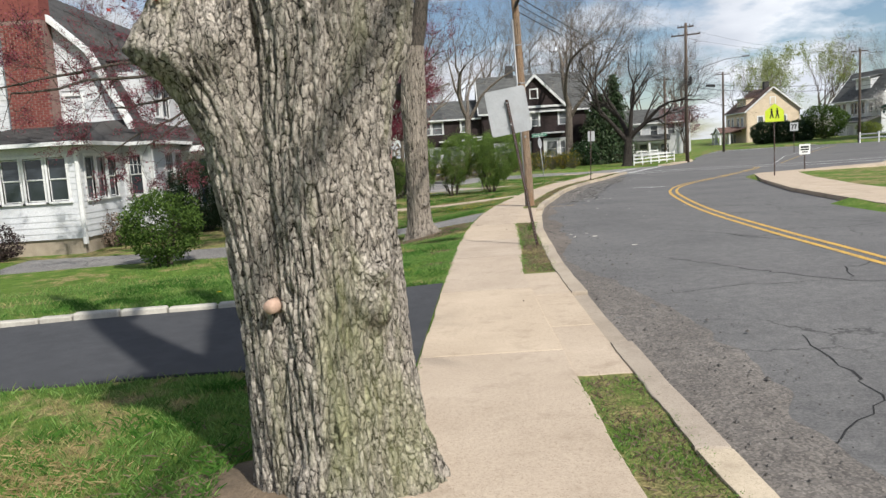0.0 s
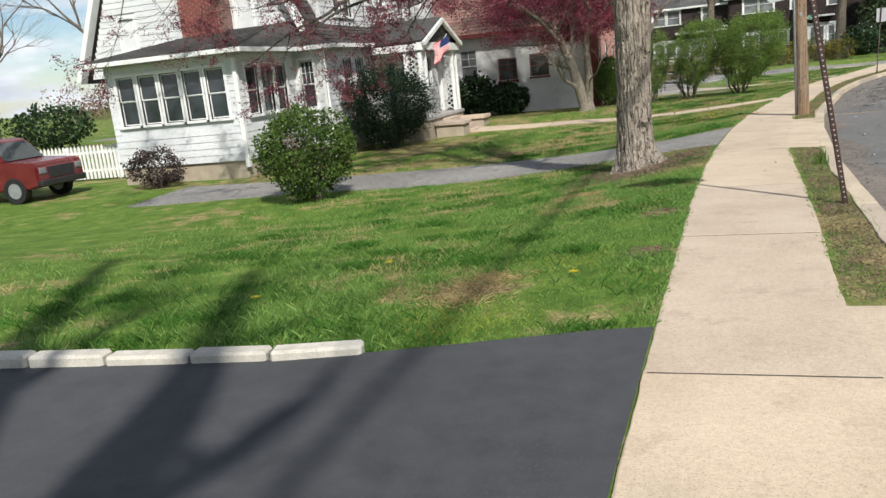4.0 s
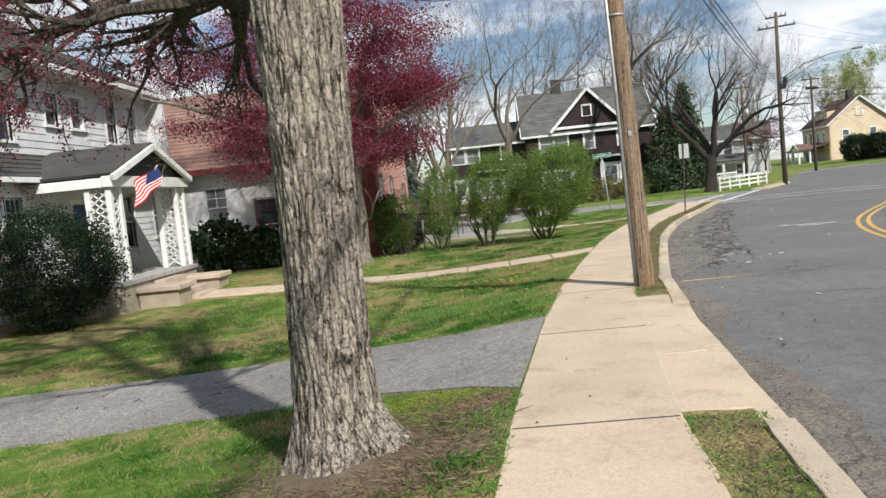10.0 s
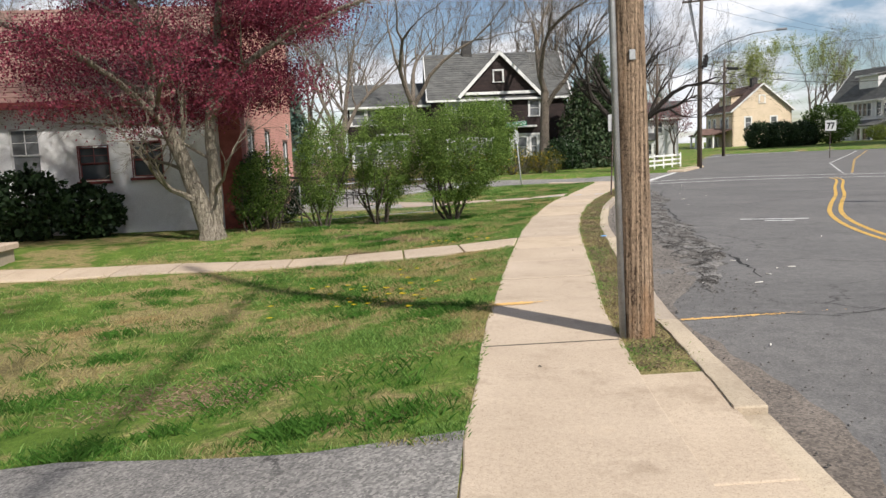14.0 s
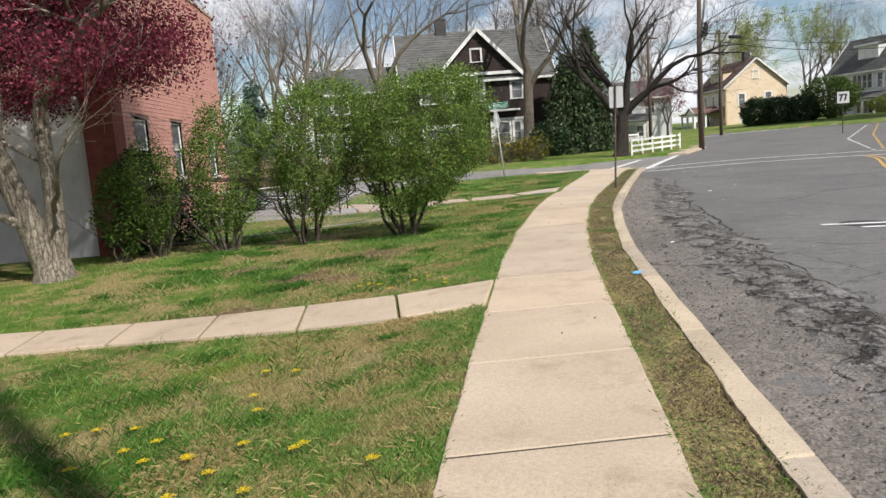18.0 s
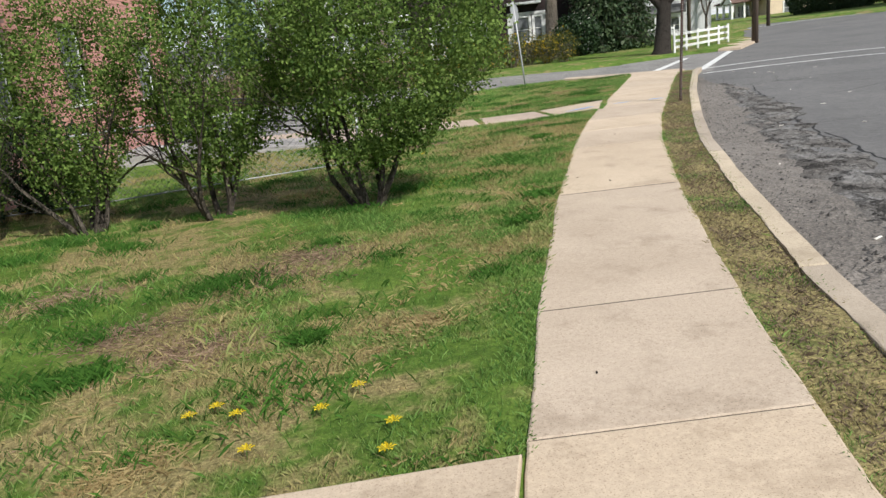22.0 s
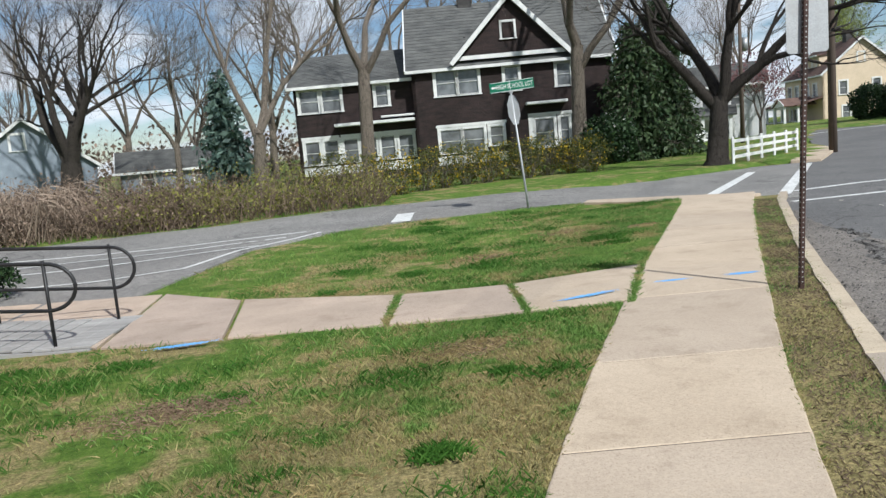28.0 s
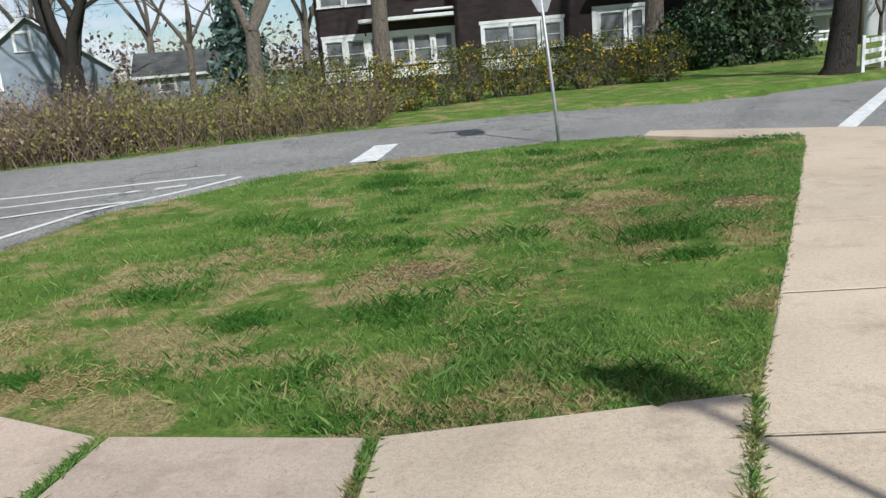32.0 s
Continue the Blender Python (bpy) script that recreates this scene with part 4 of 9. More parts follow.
def big_trunk(at, label, profile, seed, material, sides=120, rings=150, ridge=0.035, knots=(), name="tree"):
    """A close, deeply furrowed trunk. profile: rows of height, centre x, centre y, half width x, half width y."""
    tree = thing(name, at, label, "tree")
    hs = [p[0] for p in profile]
    verts, faces = [], []
    top = hs[-1]
    for j in range(rings + 1):
        z = hs[0] + (top - hs[0]) * j / rings
        cx, cy, rx, ry = (float(np.interp(z, hs, [p[k] for p in profile])) for k in (1, 2, 3, 4))
        flare = max(0.0, 1 - (z + 0.1) / 0.55)
        for i in range(sides):
            a = 2 * math.pi * i / sides
            q = Vector((math.cos(a) * 13.0, math.sin(a) * 13.0, z * 4.6))
            q += 0.55 * noise.noise_vector((math.cos(a) * 3.2, math.sin(a) * 3.2, z * 3.9 + seed))
            r1 = 1 - abs(noise.noise((q.x * 0.95 + seed, q.y * 0.95, q.z * 0.62))) * 2
            r2 = 1 - abs(noise.noise((q.x * 2.1, q.y * 2.1 + seed, q.z * 2.2))) * 2
            lobes = noise.noise((math.cos(a) * 1.7 + seed, math.sin(a) * 1.7, z * 0.5))
            roots = flare ** 2 * (0.08 + 0.12 * math.sin(a * 5 + seed) + 0.08 * math.sin(a * 9 + 2))
            out = ridge * (1.0 - max(0.0, r1) ** 2.2 * 1.7) + ridge * 0.35 * r2 + 0.07 * lobes * rx + max(0, roots) * rx
            for ka, kz, kr, ko in knots:
                da = (a - ka + math.pi) % (2 * math.pi) - math.pi
                e = (da * rx / kr) ** 2 + ((z - kz) / kr) ** 2
                out += ko * math.exp(-e) * (1 + 0.5 * r2)
            verts.append((cx + math.cos(a) * (rx + out), cy + math.sin(a) * (ry + out), z))
    for j in range(rings):
        for i in range(sides):
            k = (i + 1) % sides
            faces.append((j * sides + i, j * sides + k, (j + 1) * sides + k, (j + 1) * sides + i))
    trunk = data_object("trunk", verts, faces, material, True)
    trunk.parent = tree
    return tree


def add_limbs(tree, seeds, material, leaf=None, leaf_n=0, leaf_size=0.04, spec=(0.15, 0.03, 3, 0.66, 0.8)):
    """Named limbs for a close tree: rows of seed, start, line points, radius, depth."""
    lines, tips = [], []
    for seed, pts, r0, r1, depth, kid_len in seeds:
        rng = random.Random(seed)
        pts = [Vector(p) for p in pts]
        n = len(pts)
        radii = [r0 + (r1 - r0) * i / (n - 1) for i in range(n)]
        v, f = [], []
        fine = []
        fr = []
        for i in range(n - 1):
            for k in range(4):
                t = k / 4
                a, b = pts[max(0, i - 1)], pts[i]
                c, d = pts[i + 1], pts[min(n - 1, i + 2)]
                q = 0.5 * ((2 * b) + (c - a) * t + (2 * a - 5 * b + 4 * c - d) * t * t + (3 * b - a - 3 * c + d) * t ** 3)
                q = q + 0.05 * (1 + 0.2 * len(fine)) ** 0.5 * noise.noise_vector(q * 1.1) * min(1.0, i + t)
                fine.append(q)
                fr.append((radii[i] + (radii[i + 1] - radii[i]) * t) * (1 + 0.08 * noise.noise(q * 3)))
        fine.append(pts[-1])
        fr.append(radii[-1])
        tube(v, f, fine, fr, 12, True)
        ob = data_object("limb", v, f, material, True)
        ob.parent = tree
        for i in range(3, len(fine)):
            if rng.random() < 0.62:
                out = (fine[i] - fine[i - 1]).normalized()
                side = out.orthogonal().normalized()
                side.rotate(Matrix.Rotation(rng.uniform(0, 6.28), 3, out))
                grow(rng, fine[i], out * 0.5 + side + Vector((0, 0, 0.15)), kid_len * rng.uniform(0.6, 1.2), fr[i] * rng.uniform(0.3, 0.5), depth, spec, lines, tips)
    a, b = limb_mesh(lines, lambda d: True, 6, 3)
    ob = data_object("twig_crown", a, b, material)
    ob.parent = tree
    ob["kind"] = "stuff"
    if leaf:
        nr = np.random.default_rng(5)
        spots = [tuple(q) for line, _, d in lines if d == 0 for q in line[1:]]
        pick = nr.integers(0, len(spots), leaf_n)
        lv, lf = leaf_mesh(nr, [spots[i] for i in pick], leaf_size, leaf_size * 1.6)
        ob = data_object("blossom", lv, lf, leaf)
        ob.parent = tree


# ---- houses ----
def wall_frame(p0, p1):
    """The pose of a wall that runs from p0 to p1, left to right seen from outside; its local y points inwards."""
    a = math.atan2(p1[1] - p0[1], p1[0] - p0[0])
    return Matrix.Translation((p0[0], p0[1], 0)) @ Matrix.Rotation(a, 4, "Z")


def wall(parent, p0, p1, z0, z1, holes, material, thick=0.2, name="wall", label=""):
    """A wall with openings that go through it. holes: rows of u0, u1, z0, z1."""
    m = wall_frame(p0, p1)
    w = math.hypot(p1[0] - p0[0], p1[1] - p0[1])
    us = sorted({0.0, w, *(h[0] for h in holes), *(h[1] for h in holes)})
    zs = sorted({z0, z1, *(h[2] for h in holes), *(h[3] for h in holes)})
    us, zs = [u for u in us if 0 <= u <= w], [z for z in zs if z0 <= z <= z1]
    nu, nz = len(us) - 1, len(zs) - 1
    solid = {(i, j) for i in range(nu) for j in range(nz) if not any(h[0] - 1e-6 <= us[i] and us[i + 1] <= h[1] + 1e-6 and h[2] - 1e-6 <= zs[j] and zs[j + 1] <= h[3] + 1e-6 for h in holes)}
    bm, known = bmesh.new(), {}

    def corner(i, j, k):
        if (i, j, k) not in known:
            known[i, j, k] = bm.verts.new(m @ Vector((us[i], k * thick, zs[j])))
        return known[i, j, k]
    for i, j in sorted(solid):
        bm.faces.new((corner(i, j, 0), corner(i + 1, j, 0), corner(i + 1, j + 1, 0), corner(i, j + 1, 0)))
        bm.faces.new((corner(i, j, 1), corner(i, j + 1, 1), corner(i + 1, j + 1, 1), corner(i + 1, j, 1)))
        for di, dj, a, b in ((-1, 0, (0, 0), (0, 1)), (1, 0, (1, 1), (1, 0)), (0, -1, (1, 0), (0, 0)), (0, 1, (0, 1), (1, 1))):
            if (i + di, j + dj) not in solid:
                p, q = (i + a[0], j + a[1]), (i + b[0], j + b[1])
                bm.faces.new((corner(*p, 0), corner(*q, 0), corner(*q, 1), corner(*p, 1)))
    return part(name, bm, material, parent, label)


def window(parent, m, u0, u1, z0, z1, glass=None, trim=None, lites=0, sill=True, casing=0.09, proud=0.035, sash=True, name="window"):
    """A sash window in the wall frame m: casing and sill, two panes, meeting rail and glazing bars."""
    glass, trim = glass or GLASS, trim or TRIM
    bm = bmesh.new()
    c = casing
    box(bm, (u0 - c, -proud, z0 - 0.01), (u0, 0.1, z1 + c), 0, m)
    box(bm, (u1, -proud, z0 - 0.01), (u1 + c, 0.1, z1 + c), 0, m)
    box(bm, (u0, -proud, z1), (u1, 0.1, z1 + c), 0, m)
    if sill:
        box(bm, (u0 - c - 0.04, -proud - 0.05, z0 - 0.07), (u1 + c + 0.04, 0.1, z0 - 0.01), 0, m)
    win = part(name, bm, trim, parent)
    mid = (z0 + z1) / 2
    panes = [(z0 + 0.02, mid, 0.09), (mid, z1 - 0.02, 0.06)] if sash else [(z0 + 0.02, z1 - 0.02, 0.07)]
    for za, zb, y in panes:
        part("pane", boxed((u0, y, za), (u1, y + 0.02, zb), 0, m), glass, win)
    bars = bmesh.new()
    r = 0.028
    for za, zb, y in panes:
        box(bars, (u0, y - 0.02, za), (u0 + r, y + 0.012, zb), 0, m)
        box(bars, (u1 - r, y - 0.02, za), (u1, y + 0.012, zb), 0, m)
        box(bars, (u0 + r, y - 0.02, za), (u1 - r, y + 0.012, za + r), 0, m)
        box(bars, (u0 + r, y - 0.02, zb - r), (u1 - r, y + 0.012, zb), 0, m)
    if lites:
        za, zb, y = panes[-1]
        for k in range(1, lites):
            u = u0 + (u1 - u0) * k / lites
            box(bars, (u - 0.009, y - 0.012, za + r), (u + 0.009, y + 0.005, zb - r), 0, m)
        z = (za + zb) / 2
        box(bars, (u0 + r, y - 0.012, z - 0.009), (u1 - r, y + 0.005, z + 0.009), 0, m)
    part("sash", bars, trim, win)
    return win


def clapboards(parent, p0, p1, z0, z1, holes, material, course=0.2, pad=0.09, top=None, name="clapboard"):
    """Overlapping boards, cut at the openings. top(z): the u-range of a gable at that height."""
    m = wall_frame(p0, p1)
    w = math.hypot(p1[0] - p0[0], p1[1] - p0[1])
    z = z0
    while z < z1 - 0.03:
        zb = min(z1, z + course)
        lo, hi = top(z + course * 0.6) if top else (0.0, w)
        spans = [(lo, hi)]
        for h in holes:
            if h[2] - 0.09 < zb and h[3] + pad > z:
                spans = [s for a, b in spans for s in ((a, min(b, h[0] - pad)), (max(a, h[1] + pad), b)) if s[1] - s[0] > 0.04]
        for a, b in spans:
            bm = bmesh.new()
            p = [m @ Vector(q) for q in ((a, -0.026, z), (b, -0.026, z), (b, -0.008, zb + 0.012), (a, -0.008, zb + 0.012), (a, -0.002, z), (b, -0.002, z), (b, -0.002, zb + 0.012), (a, -0.002, zb + 0.012))]
            v = [bm.verts.new(q) for q in p]
            for f in ((0, 1, 2, 3), (0, 4, 5, 1), (1, 5, 6, 2), (3, 2, 6, 7), (0, 3, 7, 4)):
                bm.faces.new([v[i] for i in f])
            part(name, bm, material, parent)
        z += course


def roof_panel(parent, corners, thick, material, name="roof", label="", courses=0):
    """A sloping roof sheet with thickness; corners are counter-clockwise from above, eave first. courses: raised rows of shingles."""
    bm = bmesh.new()
    n = (Vector(corners[1]) - Vector(corners[0])).cross(Vector(corners[2]) - Vector(corners[0])).normalized()
    if courses and len(corners) == 4:
        a, b, c, d = (Vector(p) for p in corners)
        steps = [(i / courses + e, h) for i in range(courses) for e, h in ((0.0, 0.022), (1.0 / courses, 0.003))]
        rows = [(bm.verts.new(a.lerp(d, f) + n * h), bm.verts.new(b.lerp(c, f) + n * h)) for f, h in steps]
        for (p, q), (r, t) in zip(rows, rows[1:]):
            bm.faces.new((p, q, t, r))
        up = [rows[0][0], rows[0][1], rows[-1][1], rows[-1][0]]
    else:
        up = [bm.verts.new(p) for p in corners]
        bm.faces.new(up)
    dn = [bm.verts.new(Vector(p) - n * thick) for p in corners]
    bm.faces.new(dn[::-1])
    k = len(up)
    for i in range(k):
        j = (i + 1) % k
        bm.faces.new((up[j], up[i], dn[i], dn[j]))
    return part(name, bm, material, parent, label)


def board(parent, a, b, w, h, material, name="trim", label=""):
    """A board of section w by h from a to b."""
    a, b = Vector(a), Vector(b)
    d = b - a
    m = Matrix.Translation((a + b) / 2) @ d.to_track_quat("X", "Z").to_matrix().to_4x4()
    return part(name, boxed((-d.length / 2, -w / 2, -h / 2), (d.length / 2, w / 2, h / 2), min(w, h) * 0.08, m), material, parent, label)


def white_house():
    H = thing("house", (-15.5, 35, -0.8), "white clapboard house with sunroom, porch and brick chimney", "house")
    # main block, east front
    p0, p1 = (-10.8, 28.55), (-10.8, 40.6)
    holes = [(1.45, 2.2, 1.0, 2.42), (2.5, 3.25, 1.0, 2.42), (5.5, 6.45, 0.12, 2.2), (7.35, 8.1, 0.75, 2.4), (8.35, 9.1, 0.75, 2.4), (10.55, 11.25, 1.0, 2.42)]
    wall(H, p0, p1, -0.5, 2.85, holes, SIDING)
    clapboards(H, p0, p1, -0.5, 2.85, holes, SIDING)
    m = wall_frame(p0, p1)
    for h in holes[:2]:
        window(H, m, *h, lites=4)
    for h in holes[3:]:
        window(H, m, *h, lites=0)
    u0, u1, z0, z1 = holes[2]
    door = part("door", boxed((u0 + 0.04, 0.06, z0), (u1 - 0.04, 0.11, z1 - 0.03), 0.005, m), BLUE_PAINT, H, "dark blue panelled front door")
    for za, zb in ((0.3, 0.95), (1.1, 2.0)):
        for ua, ub in ((0.14, 0.42), (0.53, 0.81)):
            part("door_panel", boxed((u0 + ua, 0.045, za), (u0 + ub, 0.065, zb), 0.006, m), BLUE_PAINT, door)
    bm = box(box(box(bmesh.new(), (u0 - 0.12, -0.04, z0), (u0, 0.1, z1 + 0.12), 0, m), (u1, -0.04, z0), (u1 + 0.12, 0.1, z1 + 0.12), 0, m), (u0, -0.04, z1), (u1, 0.1, z1 + 0.12), 0, m)
    part("door_frame", bm, TRIM, H)
    # south wall stub and its window
    q0, q1 = (-11.87, 28.55), (-10.8, 28.55)
    hs = [(0.22, 0.69, 0.9, 2.42)]
    wall(H, q0, q1, -0.3, 2.85, hs, SIDING)
    clapboards(H, q0, q1, -0.3, 2.85, hs, SIDING)
    window(H, wall_frame(q0, q1), *hs[0], lites=3)
    board(H, (-10.78, 28.53, -0.5), (-10.78, 28.53, 2.8), 0.14, 0.14, TRIM, "corner_board")
    tubes("downspout", [([(-10.7, 28.43, 2.75), (-10.68, 28.41, 2.4), (-10.68, 28.41, -0.6), (-10.6, 28.25, -0.72)], 0.04)], TRIM, H)
    # sunroom
    s0, s1 = (-16.3, 25.0), (-11.87, 25.0)
    hs = [(0.37 + 0.77 * k, 0.37 + 0.77 * k + 0.61, 0.95, 2.38) for k in range(5)]
    wall(H, s0, s1, -0.3, 2.72, hs, SIDING)
    clapboards(H, s0, s1, -0.3, 2.7, hs, SIDING)
    for h in hs:
        window(H, wall_frame(s0, s1), *h)
    e0, e1 = (-11.87, 25.0), (-11.87, 28.55)
    hs = [(0.5, 1.17, 0.95, 2.38), (1.37, 2.04, 0.95, 2.38), (2.24, 2.91, 0.95, 2.38)]
    wall(H, e0, e1, -0.3, 2.72, hs, SIDING)
    clapboards(H, e0, e1, -0.3, 2.7, hs, SIDING)
    for h in hs:
        window(H, wall_frame(e0, e1), *h)
    wall(H, (-16.3, 28.9), (-16.3, 25.2), -0.3, 2.72, [], SIDING)
    part("meter", boxed((-11.1, 28.42, 0.55), (-10.92, 28.52, 0.8), 0.03), GALV, H, "grey electricity meter on the siding")
    board(H, (-11.85, 24.98, -0.5), (-11.85, 24.98, 2.6), 0.13, 0.13, TRIM, "corner_board")
    bm = boxed((-16.25, 25.05, -1.3), (-11.92, 29.0, -0.3))
    box(bm, (-12.0, 28.6, -1.3), (-10.85, 29.2, -0.3))
    box(bm, (-20.2, 28.6, -1.3), (-10.85, 40.5, -0.5))
    part("foundation", bm, FOUNDATION, H, "tan parged stone foundation")
    part("cellar_window", boxed((-11.55, 28.56, -0.85), (-11.1, 28.62, -0.56)), GLASS, H)
    a, b, c, d = (-16.9, 24.5, 2.84), (-11.4, 24.5, 2.84), (-12.6, 28.9, 3.7), (-15.4, 28.9, 3.7)
    roof_panel(H, [a, b, c, d], 0.06, ROOF_DARK, courses=14)
    roof_panel(H, [b, (-11.4, 28.9, 2.84), c], 0.06, ROOF_DARK)
    roof_panel(H, [(-16.9, 28.9, 2.84), a, d], 0.06, ROOF_DARK)
    board(H, (-16.9, 24.5, 2.78), (-11.4, 24.5, 2.78), 0.1, 0.13, TRIM, "gutter")
    board(H, (-11.4, 24.56, 2.78), (-11.4, 28.14, 2.78), 0.1, 0.13, TRIM, "gutter")
    board(H, (-11.45, 28.2, 2.79), (-10.39, 28.2, 2.79), 0.1, 0.13, TRIM, "gutter")
    part("soffit", boxed((-11.46, 28.26, 2.71), (-10.4, 28.54, 2.75)), TRIM, H)
    roof_panel(H, [(-11.45, 28.16, 2.86), (-10.35, 28.16, 2.86), (-11.6, 28.9, 3.72), (-12.6, 28.9, 3.72)], 0.05, ROOF_DARK)
    part("soffit", boxed((-16.8, 24.58, 2.73), (-11.47, 28.9, 2.77)), TRIM, H)
    # south gable with a gambrel outline
    outline = [(-20.2, 2.6), (-11.4, 2.6), (-12.9, 6.2), (-15.8, 8.9), (-18.7, 6.2)]
    part("gable_wall", prism(bmesh.new(), outline, 29.0, 29.2), SIDING, H)

    def gable(z):
        if z < 6.2:
            f = (z - 2.6) / 3.6
            return (0.0 + 1.5 * f, 8.8 - 1.5 * f)
        f = (z - 6.2) / 2.7
        return (1.5 + 2.9 * f, 7.3 - 2.9 * f)
    clapboards(H, (-20.2, 28.98), (-11.4, 28.98), 2.9, 8.8, [(1.6, 2.2, 3.4, 4.5), (6.3, 6.9, 3.5, 4.7)], SIDING, top=gable)
    for h in ((1.6, 2.2, 3.4, 4.5), (6.3, 6.9, 3.5, 4.7)):
        window(H, wall_frame((-20.2, 28.98), (-11.4, 28.98)), *h, proud=0.06)
    for a, b in (((-20.5, 2.5), (-18.85, 6.25)), ((-18.85, 6.25), (-15.8, 9.1)), ((-15.8, 9.1), (-12.75, 6.25)), ((-12.75, 6.25), (-11.1, 2.7))):
        board(H, (a[0], 28.75, a[1]), (b[0], 28.75, b[1]), 0.35, 0.2, TRIM, "rake_board")
    roof_panel(H, [(-10.35, 28.2, 2.86), (-10.35, 30.3, 2.86), (-11.6, 30.3, 3.75), (-11.6, 28.75, 3.75)], 0.08, ROOF_DARK, courses=6)
    roof_panel(H, [(-11.6, 28.6, 3.75), (-11.6, 30.3, 3.75), (-12.8, 30.3, 6.3), (-12.8, 28.6, 6.3)], 0.08, ROOF_DARK, courses=12)
    roof_panel(H, [(-12.8, 28.6, 6.3), (-12.8, 41.0, 6.3), (-15.8, 41.0, 9.15), (-15.8, 28.6, 9.15)], 0.08, ROOF_DARK)
    roof_panel(H, [(-15.8, 28.6, 9.15), (-15.8, 41.0, 9.15), (-18.8, 41.0, 6.3), (-18.8, 28.6, 6.3)], 0.08, ROOF_DARK)
    roof_panel(H, [(-18.8, 28.6, 6.3), (-18.8, 41.0, 6.3), (-20.5, 41.0, 2.5), (-20.5, 28.6, 2.5)], 0.08, ROOF_DARK)
    # pent roof above the ground floor, and the upper front with its windows
    roof_panel(H, [(-10.35, 30.3, 2.86), (-10.35, 41.0, 2.86), (-11.6, 41.0, 3.7), (-11.6, 30.3, 3.7)], 0.08, ROOF_DARK, courses=6)
    board(H, (-10.33, 28.2, 2.8), (-10.33, 41.0, 2.8), 0.1, 0.13, TRIM, "gutter")
    d0, d1 = (-11.5, 30.25), (-11.5, 41.2)
    hs = [(1.15, 1.85, 3.95, 5.42), (2.0, 2.7, 3.95, 5.42), (4.3, 4.95, 4.5, 5.42), (5.65, 6.3, 4.5, 5.42), (7.75, 8.4, 4.2, 5.5), (9.2, 9.85, 4.2, 5.5)]
    wall(H, d0, d1, 3.4, 6.0, hs, SIDING)
    clapboards(H, d0, d1, 3.62, 6.0, hs, SIDING)
    for h in hs:
        window(H, wall_frame(d0, d1), *h, lites=3)
    bm = bmesh.new()
    prism(bm, [(-14.0, 3.4), (-11.55, 3.4), (-11.55, 6.0), (-14.0, 6.0)], 30.28, 30.42)
    part("wall", bm, SIDING, H)
    roof_panel(H, [(-10.9, 29.9, 6.05), (-10.9, 41.6, 6.05), (-15.8, 38.6, 8.9), (-15.8, 32.5, 8.9)], 0.1, ROOF_DARK, courses=12)
    roof_panel(H, [(-14.6, 29.9, 6.05), (-10.9, 29.9, 6.05), (-15.8, 32.5, 8.9)], 0.08, ROOF_DARK)
    roof_panel(H, [(-10.9, 41.6, 6.05), (-20.0, 41.6, 6.05), (-15.8, 38.6, 8.9)], 0.08, ROOF_DARK)
    board(H, (-10.9, 29.9, 5.98), (-10.9, 41.6, 5.98), 0.12, 0.16, TRIM, "gutter")
    part("soffit", boxed((-11.5, 30.2, 5.86), (-10.92, 41.5, 5.9)), TRIM, H)
    part("wall", boxed((-20.0, 41.0, -0.5), (-10.85, 41.2, 6.0)), SIDING, H)
    # chimney
    bm = boxed((-15.6, 28.2, -0.6), (-14.1, 28.95, 10.2))
    chim = part("chimney", bm, MORTAR, H, "tall red brick chimney on the gable wall")
    z, k = 3.1, 0
    face = boxed((-0.1, 0, 0), (0.1, 0.02, 0.065))
    brick = bpy.data.meshes.new("brick")
    face.to_mesh(brick)
    face.free()
    brick.materials.append(BRICK)
    while z < 7.4 and k < 290:
        for i in range(6):
            ob = new("brick", brick)
            ob.parent = chim
            ob.location = (-15.49 + 0.245 * i + (0.12 if round(z / 0.08) % 2 else 0.0), 28.185, z)
            k += 1
        z += 0.085
    bm = boxed((-15.61, 28.185, 7.4), (-14.09, 28.95, 10.2))
    part("chimney_top", bm, BRICK, H)
    # porch
    porch_y0, porch_y1 = 31.85, 36.65
    roof_panel(H, [(-8.45, porch_y0, 2.74), (-8.45, 34.3, 3.62), (-11.3, 34.3, 3.62), (-11.3, porch_y0, 2.74)][::-1], 0.07, ROOF_DARK)
    roof_panel(H, [(-8.45, 34.3, 3.62), (-8.45, porch_y1, 2.74), (-11.3, porch_y1, 2.74), (-11.3, 34.3, 3.62)][::-1], 0.07, ROOF_DARK)
    for a, b in (((-8.42, porch_y0 - 0.05, 2.68), (-8.42, 34.3, 3.56)), ((-8.42, 34.3, 3.56), (-8.42, porch_y1 + 0.05, 2.68))):
        board(H, a, b, 0.12, 0.16, TRIM, "rake_board")
    bm = bmesh.new()
    m = Matrix.Rotation(radians(90), 4, "Z")
    prism(bm, [(porch_y0 + 0.2, 2.72), (porch_y1 - 0.2, 2.72), (34.27, 3.5)], 8.62, 8.72, m)
    part("pediment", bm, ROOF_DARK, H, "grey shingled porch pediment")
    part("beam", boxed((-8.75, porch_y0, 2.46), (-8.5, porch_y1, 2.74), 0.01), TRIM, H)
    part("beam", boxed((-10.75, porch_y0, 2.46), (-8.76, porch_y0 + 0.18, 2.7), 0.01), TRIM, H)
    part("beam", boxed((-10.75, porch_y1 - 0.18, 2.46), (-8.76, porch_y1, 2.7), 0.01), TRIM, H)
